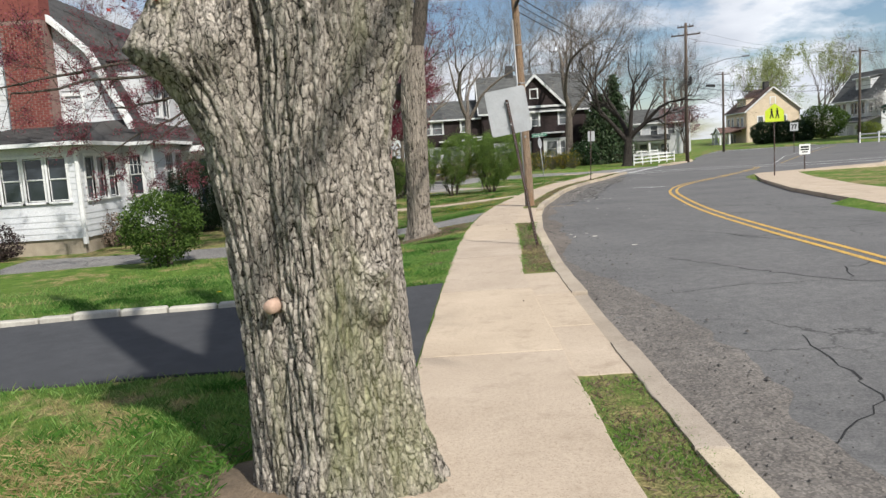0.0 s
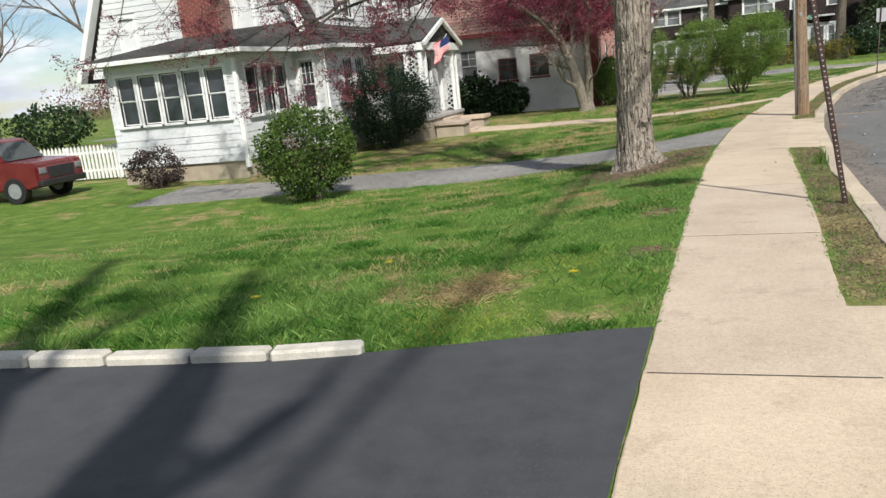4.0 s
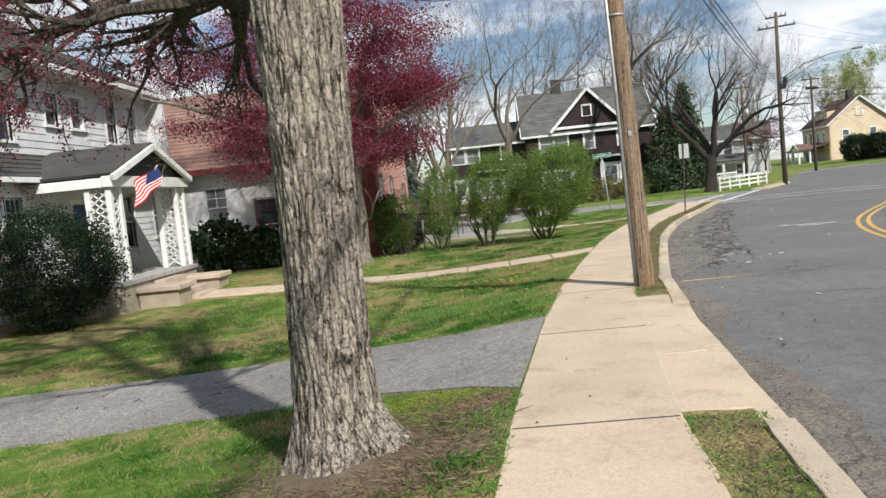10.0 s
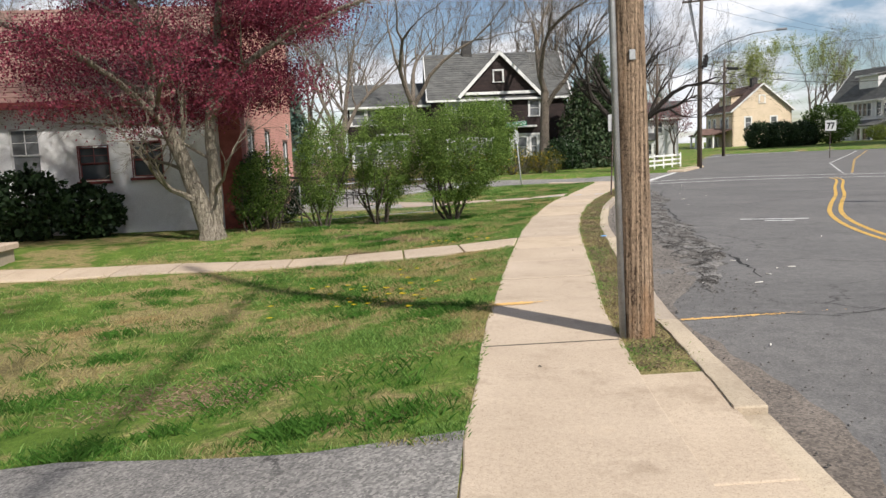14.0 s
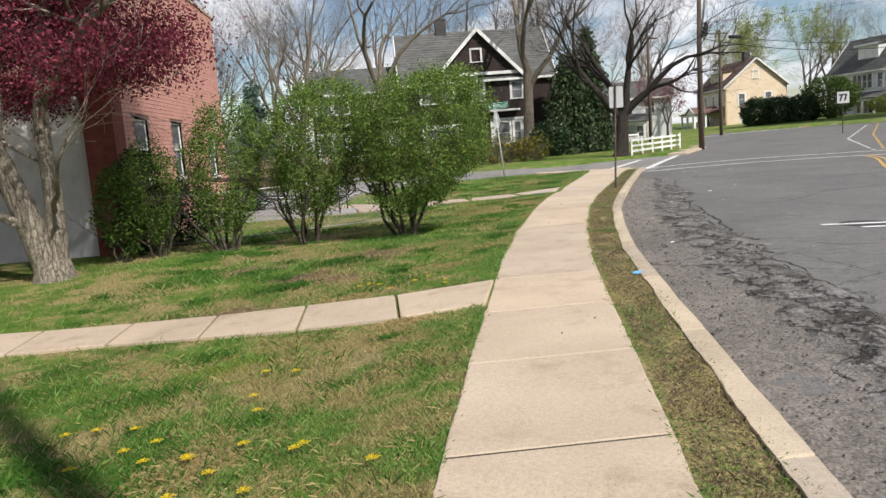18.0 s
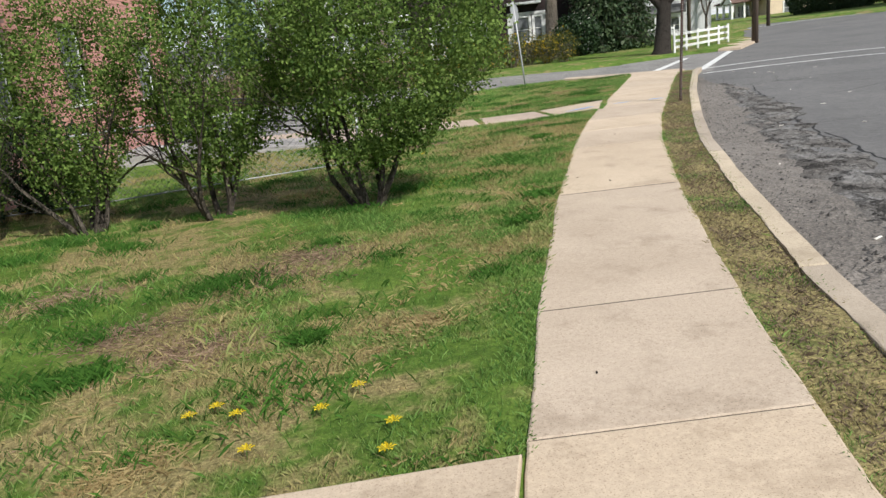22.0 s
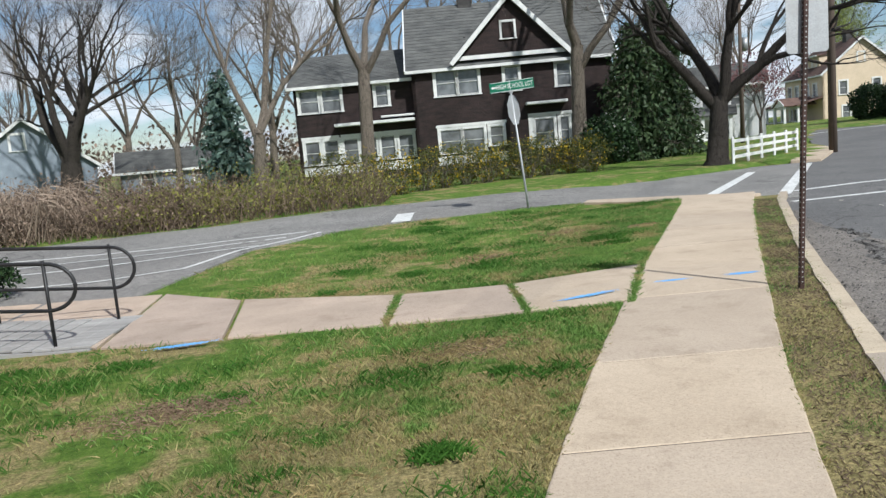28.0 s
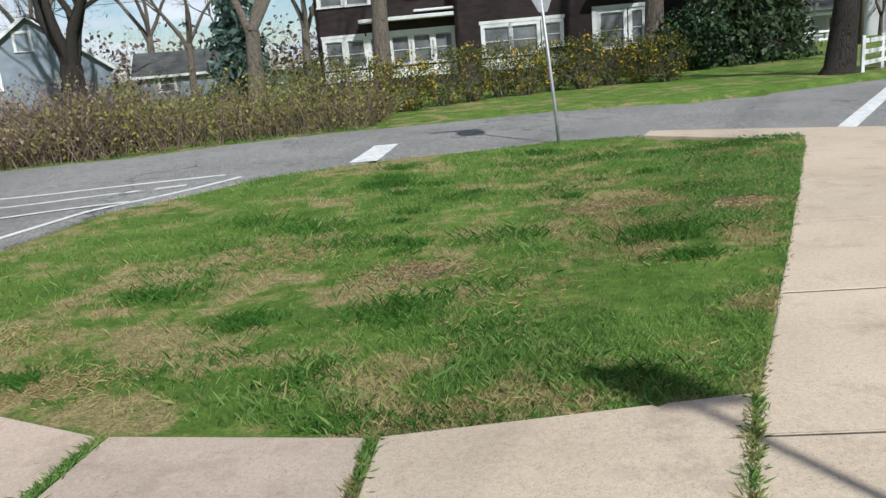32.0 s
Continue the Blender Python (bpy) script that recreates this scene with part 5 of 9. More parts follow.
    part("porch_ceiling", boxed((-10.75, porch_y0 + 0.2, 2.66), (-8.77, porch_y1 - 0.2, 2.7)), TRIM, H)
    for y in (31.95, 35.95):
        post = part("post", boxed((-8.74, y - 0.02, 0.1), (-8.6, y + 0.12, 2.46), 0.008), TRIM, H)
        part("post", boxed((-8.74, y + 0.46, 0.1), (-8.6, y + 0.6, 2.46), 0.008), TRIM, H)
        bm = bmesh.new()
        for k in range(12):
            z = 0.2 + k * 0.19
            for s in (1, -1):
                mm = Matrix.Translation((-8.67, y + 0.29, z + 0.09)) @ Matrix.Rotation(s * radians(32), 4, "X")
                box(bm, (-0.015, -0.2, -0.016), (0.015, 0.2, 0.016), 0, mm)
        part("lattice", bm, TRIM, H, "white diagonal trellis between posts")
        part("post", boxed((-9.28, y - 0.02, 0.1), (-9.14, y + 0.12, 2.46), 0.008), TRIM, H)
        bm = bmesh.new()
        for k in range(12):
            z = 0.2 + k * 0.19
            for s in (1, -1):
                mm = Matrix.Translation((-8.94, y + 0.05, z + 0.09)) @ Matrix.Rotation(s * radians(38), 4, "Y")
                box(bm, (-0.24, -0.015, -0.016), (0.24, 0.015, 0.016), 0, mm)
        part("lattice", bm, TRIM, H, "white diagonal trellis between posts")
    part("porch_floor", boxed((-10.8, porch_y0, -0.02), (-8.5, porch_y1, 0.1), 0.01), GREY_BOARD, H)
    part("porch_base", boxed((-10.8, porch_y0 + 0.05, -1.2), (-8.55, porch_y1 - 0.05, -0.02)), FOUNDATION, H, "rough stone porch base")
    for k in range(4):
        part("step", boxed((-8.5 + 0.3 * k, 33.5, -1.2), (-8.2 + 0.3 * k, 34.9, -0.06 - 0.16 * k), 0.01), OLD_CONCRETE, H)
    for y, x1 in ((32.5, -7.45), (35.0, -7.3)):
        part("cheek_wall", boxed((-8.5, y, -1.2), (x1, y + 0.85, -0.28), 0.015), FOUNDATION, H, "rough concrete block beside the steps")
        part("cap", boxed((-8.52, y - 0.08, -0.28), (x1 + 0.08, y + 0.93, -0.14), 0.02), OLD_CONCRETE, H)
    return H


def settle(H):
    """Keep parts where they were built when their thing has a pose of its own."""
    inv = H.matrix_world.inverted()
    for o in H.children:
        o.matrix_parent_inverse = inv


settle(white_house())


def flag():
    F = thing("flag", (-8.6, 33.2, 2.2), "striped flag on a short pole leaning from the porch post", "flag")
    tubes("flag_pole", [([(-8.5, 33.95, 2.6), (-8.1, 33.68, 3.0)], 0.014)], TRIM, F, 6)
    a, b = Vector((-8.12, 33.7, 2.97)), Vector((-8.06, 33.62, 2.46))
    red = surface("flag_red", (0.5, 0.008, 0.02), (0.6, 0.02, 0.035), 4, 60, 0.8, relief=0.2)
    white = surface("flag_white", (0.7, 0.68, 0.68), (0.8, 0.79, 0.78), 4, 60, 0.8, relief=0.2)
    blue = surface("flag_blue", (0.02, 0.03, 0.12), (0.035, 0.05, 0.18), 4, 60, 0.8, relief=0.2)
    hang = Vector((-0.3, -0.86, -0.42)).normalized() * 1.05
    along = (b - a)

    def at(u, v):
        return a + along * v + hang * u + Vector((0.07 * math.sin(u * 7 + v * 3), 0.05 * math.sin(u * 5 + 1), 0.0)) + Vector((0, 0, -0.12 * u * v))
    for k in range(13):
        v0, v1 = k / 13, (k + 1) / 13
        start = 0.42 if k < 7 else 0.0
        verts, faces = [], []
        for i in range(11):
            u = start + (1 - start) * i / 10
            verts += [tuple(at(u, v0)), tuple(at(u, v1))]
        faces = [(2 * i, 2 * i + 1, 2 * i + 3, 2 * i + 2) for i in range(10)]
        ob = data_object("stripe", verts, faces, red if k % 2 == 0 else white)
        ob.parent = F
    verts = [tuple(at(0.42 * i / 5, 7 / 13 * j / 4)) for i in range(6) for j in range(5)]
    faces = [(i * 5 + j, i * 5 + j + 1, i * 5 + j + 6, i * 5 + j + 5) for i in range(5) for j in range(4)]
    ob = data_object("canton", verts, faces, blue)
    ob.parent = F
    settle(F)


flag()


def stucco_building():
    H = thing("school_building", (-9, 47, -0.9), "white stucco and pink brick school building with faded red roof", "building")
    p0, p1 = (-17.5, 41.5), (-4.0, 41.5)
    def u(x):
        return x + 17.5
    holes = [(u(-11.95), u(-10.95), 0.95, 2.38), (u(-9.83), u(-9.05), 1.02, 2.52), (u(-7.99), u(-7.17), 0.99, 1.96), (u(-6.5), u(-5.68), 1.05, 2.04)]
    wall(H, p0, p1, -1.2, 3.3, holes, STUCCO, 0.3, label="cracked white stucco wall")
    m = wall_frame(p0, p1)
    for i, h in enumerate(holes):
        window(H, m, *h, glass=GLASS if i != 1 else GLASS_GREY, trim=DARK_RED if i > 1 else STUCCO, lites=2, casing=0.03, proud=0.01, sash=True)
        if i > 1:
            part("window_sill", boxed((h[0] - 0.08, -0.09, h[2] - 0.09), (h[1] + 0.08, 0.1, h[2] - 0.02), 0.008, m), DARK_RED, H)
    roof_panel(H, [(-17.9, 41.0, 3.2), (-4.0, 41.0, 3.2), (-4.0, 47.4, 6.9), (-17.9, 47.4, 6.9)], 0.1, ROOF_RED, courses=22)
    roof_panel(H, [(-4.0, 53.6, 3.2), (-17.9, 53.6, 3.2), (-17.9, 47.4, 6.9), (-4.0, 47.4, 6.9)], 0.1, ROOF_RED)
    board(H, (-17.9, 41.0, 3.12), (-4.0, 41.0, 3.12), 0.08, 0.2, DARK_RED, "fascia")
    # brick pier at the corner and the painted brick side
    part("pier", boxed((-4.0, 41.3, -1.2), (-3.38, 42.0, 5.4), 0.01), BRICK, H, "red brick corner pier")
    e0, e1 = (-3.55, 42.0), (-3.55, 53.8)
    holes = [(1.3, 2.3, 0.9, 2.4), (4.6, 5.6, 0.9, 2.4), (9.1, 10.25, 0.75, 2.1)]
    wall(H, e0, e1, -1.2, 6.3, holes, MORTAR, 0.3, label="painted brick wall core")
    m = wall_frame(e0, e1)
    for h in holes:
        window(H, m, *h, glass=GLASS_GREY, trim=TRIM, lites=0, casing=0.04, proud=0.0)
    part("wall", boxed((-10, 53.55, -1.2), (-3.85, 53.8, 6.3)), PINK_BRICK, H)
    part("coping", boxed((-4.0, 41.95, 6.3), (-3.5, 53.9, 6.42), 0.01), OLD_CONCRETE, H)
    # bricks: those by the corner singly, the others as one part
    one = boxed((0, -0.016, 0), (0.29, 0.0, 0.088), 0.004)
    me = bpy.data.meshes.new("brick")
    one.to_mesh(me)
    one.free()
    me.materials.append(PINK_BRICK)
    rest_v, rest_f, count = [], [], 0
    row, z = 0, -0.9
    while z < 6.2:
        ua = -0.15 * (row % 2)
        while ua < 11.8:
            a, b = max(0.0, ua), min(11.8, ua + 0.29)
            if b - a > 0.06 and not any(h[0] - 0.06 < b and a < h[1] + 0.06 and h[2] - 0.08 < z + 0.09 and z < h[3] + 0.06 for h in holes):
                if ua >= 9.0 and -0.2 < z < 4.1 and b - a > 0.28 and count < 290:
                    ob = new("brick", me)
                    ob.parent = H
                    ob.matrix_basis = m @ Matrix.Translation((a, 0, z))
                    count += 1
                else:
                    k = len(rest_v)
                    for x, y, zz in ((a, -0.016, z), (b, -0.016, z), (b, -0.016, z + 0.088), (a, -0.016, z + 0.088), (a, 0, z), (b, 0, z), (b, 0, z + 0.088), (a, 0, z + 0.088)):
                        rest_v.append(tuple(m @ Vector((x, y, zz))))
                    rest_f += [tuple(k + i for i in f) for f in ((0, 1, 2, 3), (0, 4, 5, 1), (3, 2, 6, 7), (0, 3, 7, 4), (1, 5, 6, 2))]
            ua += 0.302
        z += 0.1
        row += 1
    ob = data_object("brickwork", rest_v, rest_f, PINK_BRICK)
    ob.parent = H
    tagged(ob, "courses of pink painted brick", kind="stuff")
    settle(H)
    # the sign on the wall
    S = thing("wall_sign", (-3.55, 51.9, 2.3), "white school parking sign on pink brick wall", "sign")
    m = wall_frame((-3.57, 52.1), (-3.57, 53.1)) @ Matrix.Translation((0, 0, 0.22))
    part("plate", boxed((0, -0.035, 2.0), (0.95, -0.01, 2.68), 0.004, m), WHITE_SIGN, S)
    part("border", box(box(box(boxed((0.02, -0.04, 2.02), (0.93, -0.034, 2.035), 0, m), (0.02, -0.04, 2.645), (0.93, -0.034, 2.66), 0, m), (0.02, -0.04, 2.035), (0.035, -0.034, 2.645), 0, m), (0.915, -0.04, 2.035), (0.93, -0.034, 2.645), 0, m), GREEN_SIGN, S)
    for k, text in enumerate(("HIGH SCHOOL", "PARKING")):
        cu = bpy.data.curves.new("text", "FONT")
        cu.body = text
        cu.size = 0.13
        cu.extrude = 0.002
        ob = new("lettering", cu)
        ob.data.materials.append(GREEN_SIGN)
        ob.parent = S
        ob.matrix_basis = m @ Matrix.Translation((0.06, -0.037, 2.32 - 0.16 * k)) @ Matrix.Rotation(radians(90), 4, "X")
    bm = bmesh.new()
    for a, b in ((0.06, 0.14), (0.17, 0.25), (0.29, 0.36), (0.4, 0.47), (0.51, 0.58)):
        box(bm, (a, -0.039, 2.5), (b, -0.034, 2.6), 0, m)
    part("lettering", bm, GREEN_SIGN, S)
    part("emblem", prism(bmesh.new(), [(0.68, 2.08), (0.88, 2.08), (0.82, 2.2), (0.88, 2.3), (0.72, 2.32), (0.76, 2.22)], -0.039, -0.034, m), BLACK_SIGN, S)
    settle(S)


stucco_building()


def far_house(name, at, turn, label, w, d, eave, peak, walls, roof, front, side, porch=None, dormer=None, front_gable=None, chimney=None, glass=None, overhang=0.35, base=0.0):
    """A house with its ridge along the front (local x), front at local y = 0 facing -y. front, side: window rows u0, u1, z0, z1."""
    H = thing(name, at, label, "house", turn=turn)
    wall(H, (0, 0), (w, 0), -1.0, eave, front, walls)
    for h in front:
        window(H, wall_frame((0, 0), (w, 0)), *h, glass=glass, casing=0.17)
    wall(H, (w, 0), (w, d), -1.0, eave, [s for s in side if s[3] <= eave], walls)
    for s in side:
        window(H, wall_frame((w, 0), (w, d)), *s, glass=glass, casing=0.17, proud=0.05)
    wall(H, (0, d), (0, 0), -1.0, eave, [], walls)
    wall(H, (w, d), (0, d), -1.0, eave, [], walls)
    o = overhang
    rot = Matrix.Rotation(radians(90), 4, "Z")
    for x in (0.0, w - 0.2):
        bm = bmesh.new()
        prism(bm, [(0.0, eave), (d, eave), (d / 2, peak)], -x - 0.2, -x, rot)
        part("gable_wall", bm, walls, H)
    s = (peak - eave) / (d / 2)
    roof_panel(H, [(-o, -o, eave - s * o + 0.1), (w + o, -o, eave - s * o + 0.1), (w + o, d / 2, peak + 0.1), (-o, d / 2, peak + 0.1)], 0.14, roof, courses=20)
    roof_panel(H, [(w + o, d + o, eave - s * o + 0.1), (-o, d + o, eave - s * o + 0.1), (-o, d / 2, peak + 0.1), (w + o, d / 2, peak + 0.1)], 0.14, roof)
    for x in (-o, w + o):
        board(H, (x, -o, eave - s * o), (x, d / 2, peak), 0.08, 0.22, TRIM, "rake_board")
        board(H, (x, d + o, eave - s * o), (x, d / 2, peak), 0.08, 0.22, TRIM, "rake_board")
    board(H, (-o, -o, eave - s * o), (w + o, -o, eave - s * o), 0.1, 0.18, TRIM, "fascia")
    if front_gable:
        x0, x1, gp, trim_z, wins = front_gable
        mid = (x0 + x1) / 2
        bm = bmesh.new()
        prism(bm, [(x0, trim_z), (x1, trim_z), (mid, gp)], -0.25, 0.2)
        part("gable_wall", bm, walls, H)
        back = d / 2
        for a, b in (((x0 - 0.35, trim_z - 0.35), (mid, gp + 0.05)), ((mid, gp + 0.05), (x1 + 0.35, trim_z - 0.35))):
            c = [(a[0], -0.6, a[1]), (b[0], -0.6, b[1]), (b[0], back, b[1]), (a[0], back, a[1])]
            roof_panel(H, c, 0.12, roof)
            board(H, (a[0], -0.62, a[1] + 0.02), (b[0], -0.62, b[1] + 0.02), 0.08, 0.26, TRIM, "rake_board")
        board(H, (x0 - 0.2, -0.3, trim_z), (x1 + 0.2, -0.3, trim_z), 0.1, 0.24, TRIM, "trim")
        for h in wins:
            window(H, wall_frame((0, -0.25), (w, -0.25)), *h, glass=glass, casing=0.13, proud=0.06)
    if dormer:
        x0, x1, z0, z1, wins, style = dormer
        y0 = (z0 - eave) / s
        part("dormer_wall", boxed((x0, y0, z0 - 0.4), (x1, y0 + 0.15, z1)), walls if style != "white" else TRIM, H)
        part("dormer_side", boxed((x0, y0 + 0.15, z0), (x0 + 0.12, d / 2, z1)), walls, H)
        part("dormer_side", boxed((x1 - 0.12, y0 + 0.15, z0), (x1, d / 2, z1)), walls, H)
        roof_panel(H, [(x0 - 0.25, y0 - 0.4, z1), (x1 + 0.25, y0 - 0.4, z1), (x1 + 0.25, d / 2, z1 + 0.5), (x0 - 0.25, d / 2, z1 + 0.5)], 0.12, roof)
        board(H, (x0 - 0.25, y0 - 0.42, z1 - 0.05), (x1 + 0.25, y0 - 0.42, z1 - 0.05), 0.08, 0.2, TRIM, "fascia")
        for h in wins:
            window(H, wall_frame((0, y0), (w, y0)), *h, glass=glass, casing=0.09, proud=0.05)
    if porch:
        x0, x1, depth, pz, posts, gable = porch
        roof_panel(H, [(x0 - 0.3, -depth - 0.3, pz), (x1 + 0.3, -depth - 0.3, pz), (x1 + 0.3, 0, pz + 0.75), (x0 - 0.3, 0, pz + 0.75)], 0.12, roof, courses=7)
        part("beam", boxed((x0, -depth - 0.1, pz - 0.35), (x1, -depth + 0.1, pz - 0.08)), TRIM, H)
        part("porch_floor", boxed((x0, -depth, -0.3), (x1, 0, 0.15)), FOUNDATION, H)
        for k in range(posts):
            x = x0 + 0.2 + (x1 - x0 - 0.4) * k / (posts - 1)
            part("post", boxed((x - 0.13, -depth - 0.1, 0.15), (x + 0.13, -depth + 0.12, pz - 0.35), 0.01), TRIM, H)
        rail = bmesh.new()
        box(rail, (x0 + 0.3, -depth - 0.03, 0.85), (x1 - 0.3, -depth + 0.03, 0.93))
        n = int((x1 - x0) / 0.22)
        for k in range(n):
            x = x0 + 0.35 + (x1 - x0 - 0.7) * k / n
            box(rail, (x, -depth - 0.02, 0.2), (x + 0.05, -depth + 0.02, 0.85))
        part("balustrade", rail, TRIM, H)
        if gable:
            g0, g1 = gable
            mid = (g0 + g1) / 2
            for a, b in (((g0 - 0.2, pz), (mid, pz + 0.9)), ((mid, pz + 0.9), (g1 + 0.2, pz))):
                roof_panel(H, [(a[0], -depth - 1.6, a[1]), (b[0], -depth - 1.6, b[1]), (b[0], -0.5, b[1]), (a[0], -0.5, a[1])], 0.1, roof)
                board(H, (a[0], -depth - 1.62, a[1]), (b[0], -depth - 1.62, b[1]), 0.08, 0.2, TRIM, "rake_board")
            part("pediment", prism(bmesh.new(), [(g0, pz - 0.1), (g1, pz - 0.1), (mid, pz + 0.75)], -depth - 1.45, -depth - 1.35), TRIM, H)
            for x in (g0 + 0.1, g1 - 0.35):
                part("post", boxed((x, -depth - 1.5, 0.0), (x + 0.25, -depth - 1.25, pz - 0.05), 0.01), TRIM, H)
    if chimney:
        part("chimney", boxed((chimney[0], d / 2 - 0.4, peak - 1.2), (chimney[0] + 0.9, d / 2 + 0.4, peak + chimney[1]), 0.02), ROOF_DARK, H)
    return H


def row(u0, n, w, gap, z0, z1):
    return [(u0 + k * (w + gap), u0 + k * (w + gap) + w, z0, z1) for k in range(n)]


# The dark house behind the side street.
D = far_house("house", (4.5, 85.5, 0.3), -1, "dark brown shingled house with white trim and front gable", 11.8, 10.0, 5.75, 9.9, SHINGLE, ROOF_GREY,
              [(1.41, 2.57, 3.97, 5.42), (2.74, 3.9, 3.97, 5.42), (5.5, 6.29, 3.95, 5.3), (8.57, 9.36, 3.98, 5.3), (1.43, 2.64, 0.6, 1.95), (2.81, 4.02, 0.6, 1.95), (4.41, 5.16, 0.85, 1.95), (7.1, 8.2, 0.5, 2.15), (8.6, 9.1, 0.6, 2.15)],
              [(2, 3, 3.8, 5.3), (5, 6, 3.8, 5.3)], front_gable=(2.75, 9.2, 9.3, 6.0, [(5.5, 6.2, 6.95, 7.85)]), chimney=(3.2, 1.2), glass=GLASS_GREY)
part("entry_surround", box(box(boxed((6.7, -0.09, 0.2), (6.93, -0.03, 2.42)), (9.27, -0.09, 0.2), (9.6, -0.03, 2.42)), (6.7, -0.09, 2.32), (9.6, -0.03, 2.5)), TRIM, D, "white painted entry surround")
for u0, u1, z0, z1 in ((1.2, 5.4, -0.1, 0.42), (1.2, 5.4, 2.12, 2.28), (1.15, 4.15, 5.6, 5.72)):
    part("white_band", boxed((u0, -0.06, z0), (u1, -0.012, z1), 0.004), TRIM, D)
part("pent_roof", boxed((6.6, -0.75, 3.0), (9.0, 0.0, 3.16), 0.02), TRIM, D, "white pent roof over the entrance")
part("vent_pipe", boxed((3.3, 1.9, 6.6), (3.42, 2.02, 7.5), 0.01), CABLE, D)
L = far_house("house_wing", (-2.7, 86.4, 0.3), -1, "lower dark shingled wing with a row of white-framed windows", 7.4, 8.0, 5.35, 7.4, SHINGLE, ROOF_GREY,
              row(0.35, 2, 1.1, 0.25, 3.7, 5.0) + [(4.96, 5.67, 3.78, 5.0)] + row(0.4, 2, 0.85, 0.3, 0.6, 1.95) + row(2.75, 4, 0.85, 0.27, 0.6, 1.95), [], glass=GLASS_GREY)
for z0, z1 in ((-0.1, 0.42), (2.12, 2.26)):
    for u0, u1 in ((0.2, 2.5), (2.6, 7.3)):
        part("white_band", boxed((u0, -0.06, z0), (u1, -0.012, z1), 0.004), TRIM, L)
part("awning", boxed((2.4, -0.9, 2.72), (7.2, 0.0, 2.9), 0.02), TRIM, L, "white slatted awning")
part("awning", boxed((5.2, -0.7, 3.05), (7.3, 0.0, 3.16), 0.02), TRIM, L, "white slatted awning")

# Houses across the junction and further off.
far_house("house", (50.7, 137.7, -0.3), -93, "cream two-storey house with brown roof and front porch", 10.5, 8.6, 6.1, 9.7, CREAM, ROOF_BROWN,
          row(1.0, 2, 0.9, 1.2, 3.6, 5.0) + row(6.0, 2, 0.9, 1.2, 3.6, 5.0) + row(1.2, 3, 0.9, 0.6, 0.7, 2.3), [(1.9, 2.7, 3.5, 5.0), (5.6, 6.4, 3.5, 5.0), (2.2, 3.0, 0.8, 2.2), (3.95, 4.6, 7.0, 8.0)],
          porch=(0.5, 10.2, 2.6, 2.75, 5, (6.6, 9.8)), dormer=(3.0, 7.6, 6.9, 8.3, row(3.4, 3, 0.9, 0.4, 7.1, 8.0), "wall"), chimney=(7.0, 1.1), glass=GLASS_GREY)
far_house("house", (61.7, 121.6, 0.0), -84, "white two-storey house with dark roof and arched dormer", 11.0, 6.6, 6.3, 10.2, SIDING, ROOF_GREY,
          row(0.9, 2, 0.8, 0.5, 3.9, 5.6) + row(4.2, 4, 0.7, 0.15, 3.9, 5.6) + row(8.4, 2, 0.8, 0.4, 3.9, 5.6) + row(5.0, 5, 0.8, 0.15, 0.8, 2.4), [(2.7, 3.4, 4.4, 6.0), (1.6, 2.3, 1.0, 2.4), (4.4, 5.1, 1.0, 2.4)],
          porch=(4.6, 10.6, 2.2, 2.7, 4, None), dormer=(4.0, 7.4, 7.4, 9.2, [(5.1, 6.3, 7.8, 8.6)], "white"), glass=GLASS)
far_house("house", (79.5, 73.0, 0.9), -62, "grey-white house with dormer and columned porch", 13.0, 9.0, 4.4, 8.2, SIDING, ROOF_GREY,
          row(1.0, 3, 1.0, 0.8, 0.8, 2.5) + row(8.0, 3, 1.0, 0.5, 0.8, 2.5), [], porch=(3.5, 12.6, 2.6, 3.0, 6, None), dormer=(5.2, 9.6, 5.0, 6.9, row(5.7, 3, 1.0, 0.25, 5.2, 6.6), "white"), glass=GLASS)
far_house("house", (58.5, 96.0, 0.5), -48, "low white house half hidden behind spruces", 12.0, 8.0, 3.6, 6.2, SIDING, ROOF_GREY,
          row(1.0, 3, 0.9, 0.15, 0.9, 2.4) + row(7.4, 3, 0.9, 0.15, 0.9, 2.4), [], glass=GLASS)
far_house("house", (23.0, 105.0, -0.6), -20, "pale two-storey house with grey hip roof behind bare trees", 10.0, 8.0, 4.9, 6.7, SIDING, ROOF_GREY,
          row(0.8, 4, 0.9, 1.3, 3.2, 4.4) + row(0.9, 3, 1.0, 1.8, 0.7, 2.0), [], porch=(0.8, 7.5, 2.0, 2.5, 4, None), glass=GLASS_GREY)
BLUE_GREY = surface("blue_grey_siding", (0.19, 0.225, 0.27), (0.28, 0.325, 0.38), 1.5, 30, 0.7)
far_house("house", (-33.7, 103.9, -0.6), -61.4, "blue-grey clapboard house with a steep gable", 12.0, 9.1, 3.0, 6.5, BLUE_GREY, ROOF_GREY,
          row(2.0, 2, 0.9, 2.0, 0.6, 2.0), [(1.4, 2.3, 1.9, 2.95), (3.7, 4.5, 4.3, 5.4)], glass=GLASS_GREY)
far_house("garage", (-18.6, 98.4, -0.6), 20, "low grey outbuilding with a shallow roof", 8.5, 7.0, 2.1, 3.6, BLUE_GREY, ROOF_GREY, row(1.5, 2, 0.9, 3.0, 0.9, 1.9), [], glass=GLASS_GREY)


# ---- close trees ----
def trunk_part(tree, profile, seed, material, sides, rings, ridge, knots=()):
    other = big_trunk((0, 0, 0), "", profile, seed, material, sides, rings, ridge, knots, "spare")
    ob = other.children[0]
    ob.parent = tree
    bpy.data.objects.remove(other)
    return ob


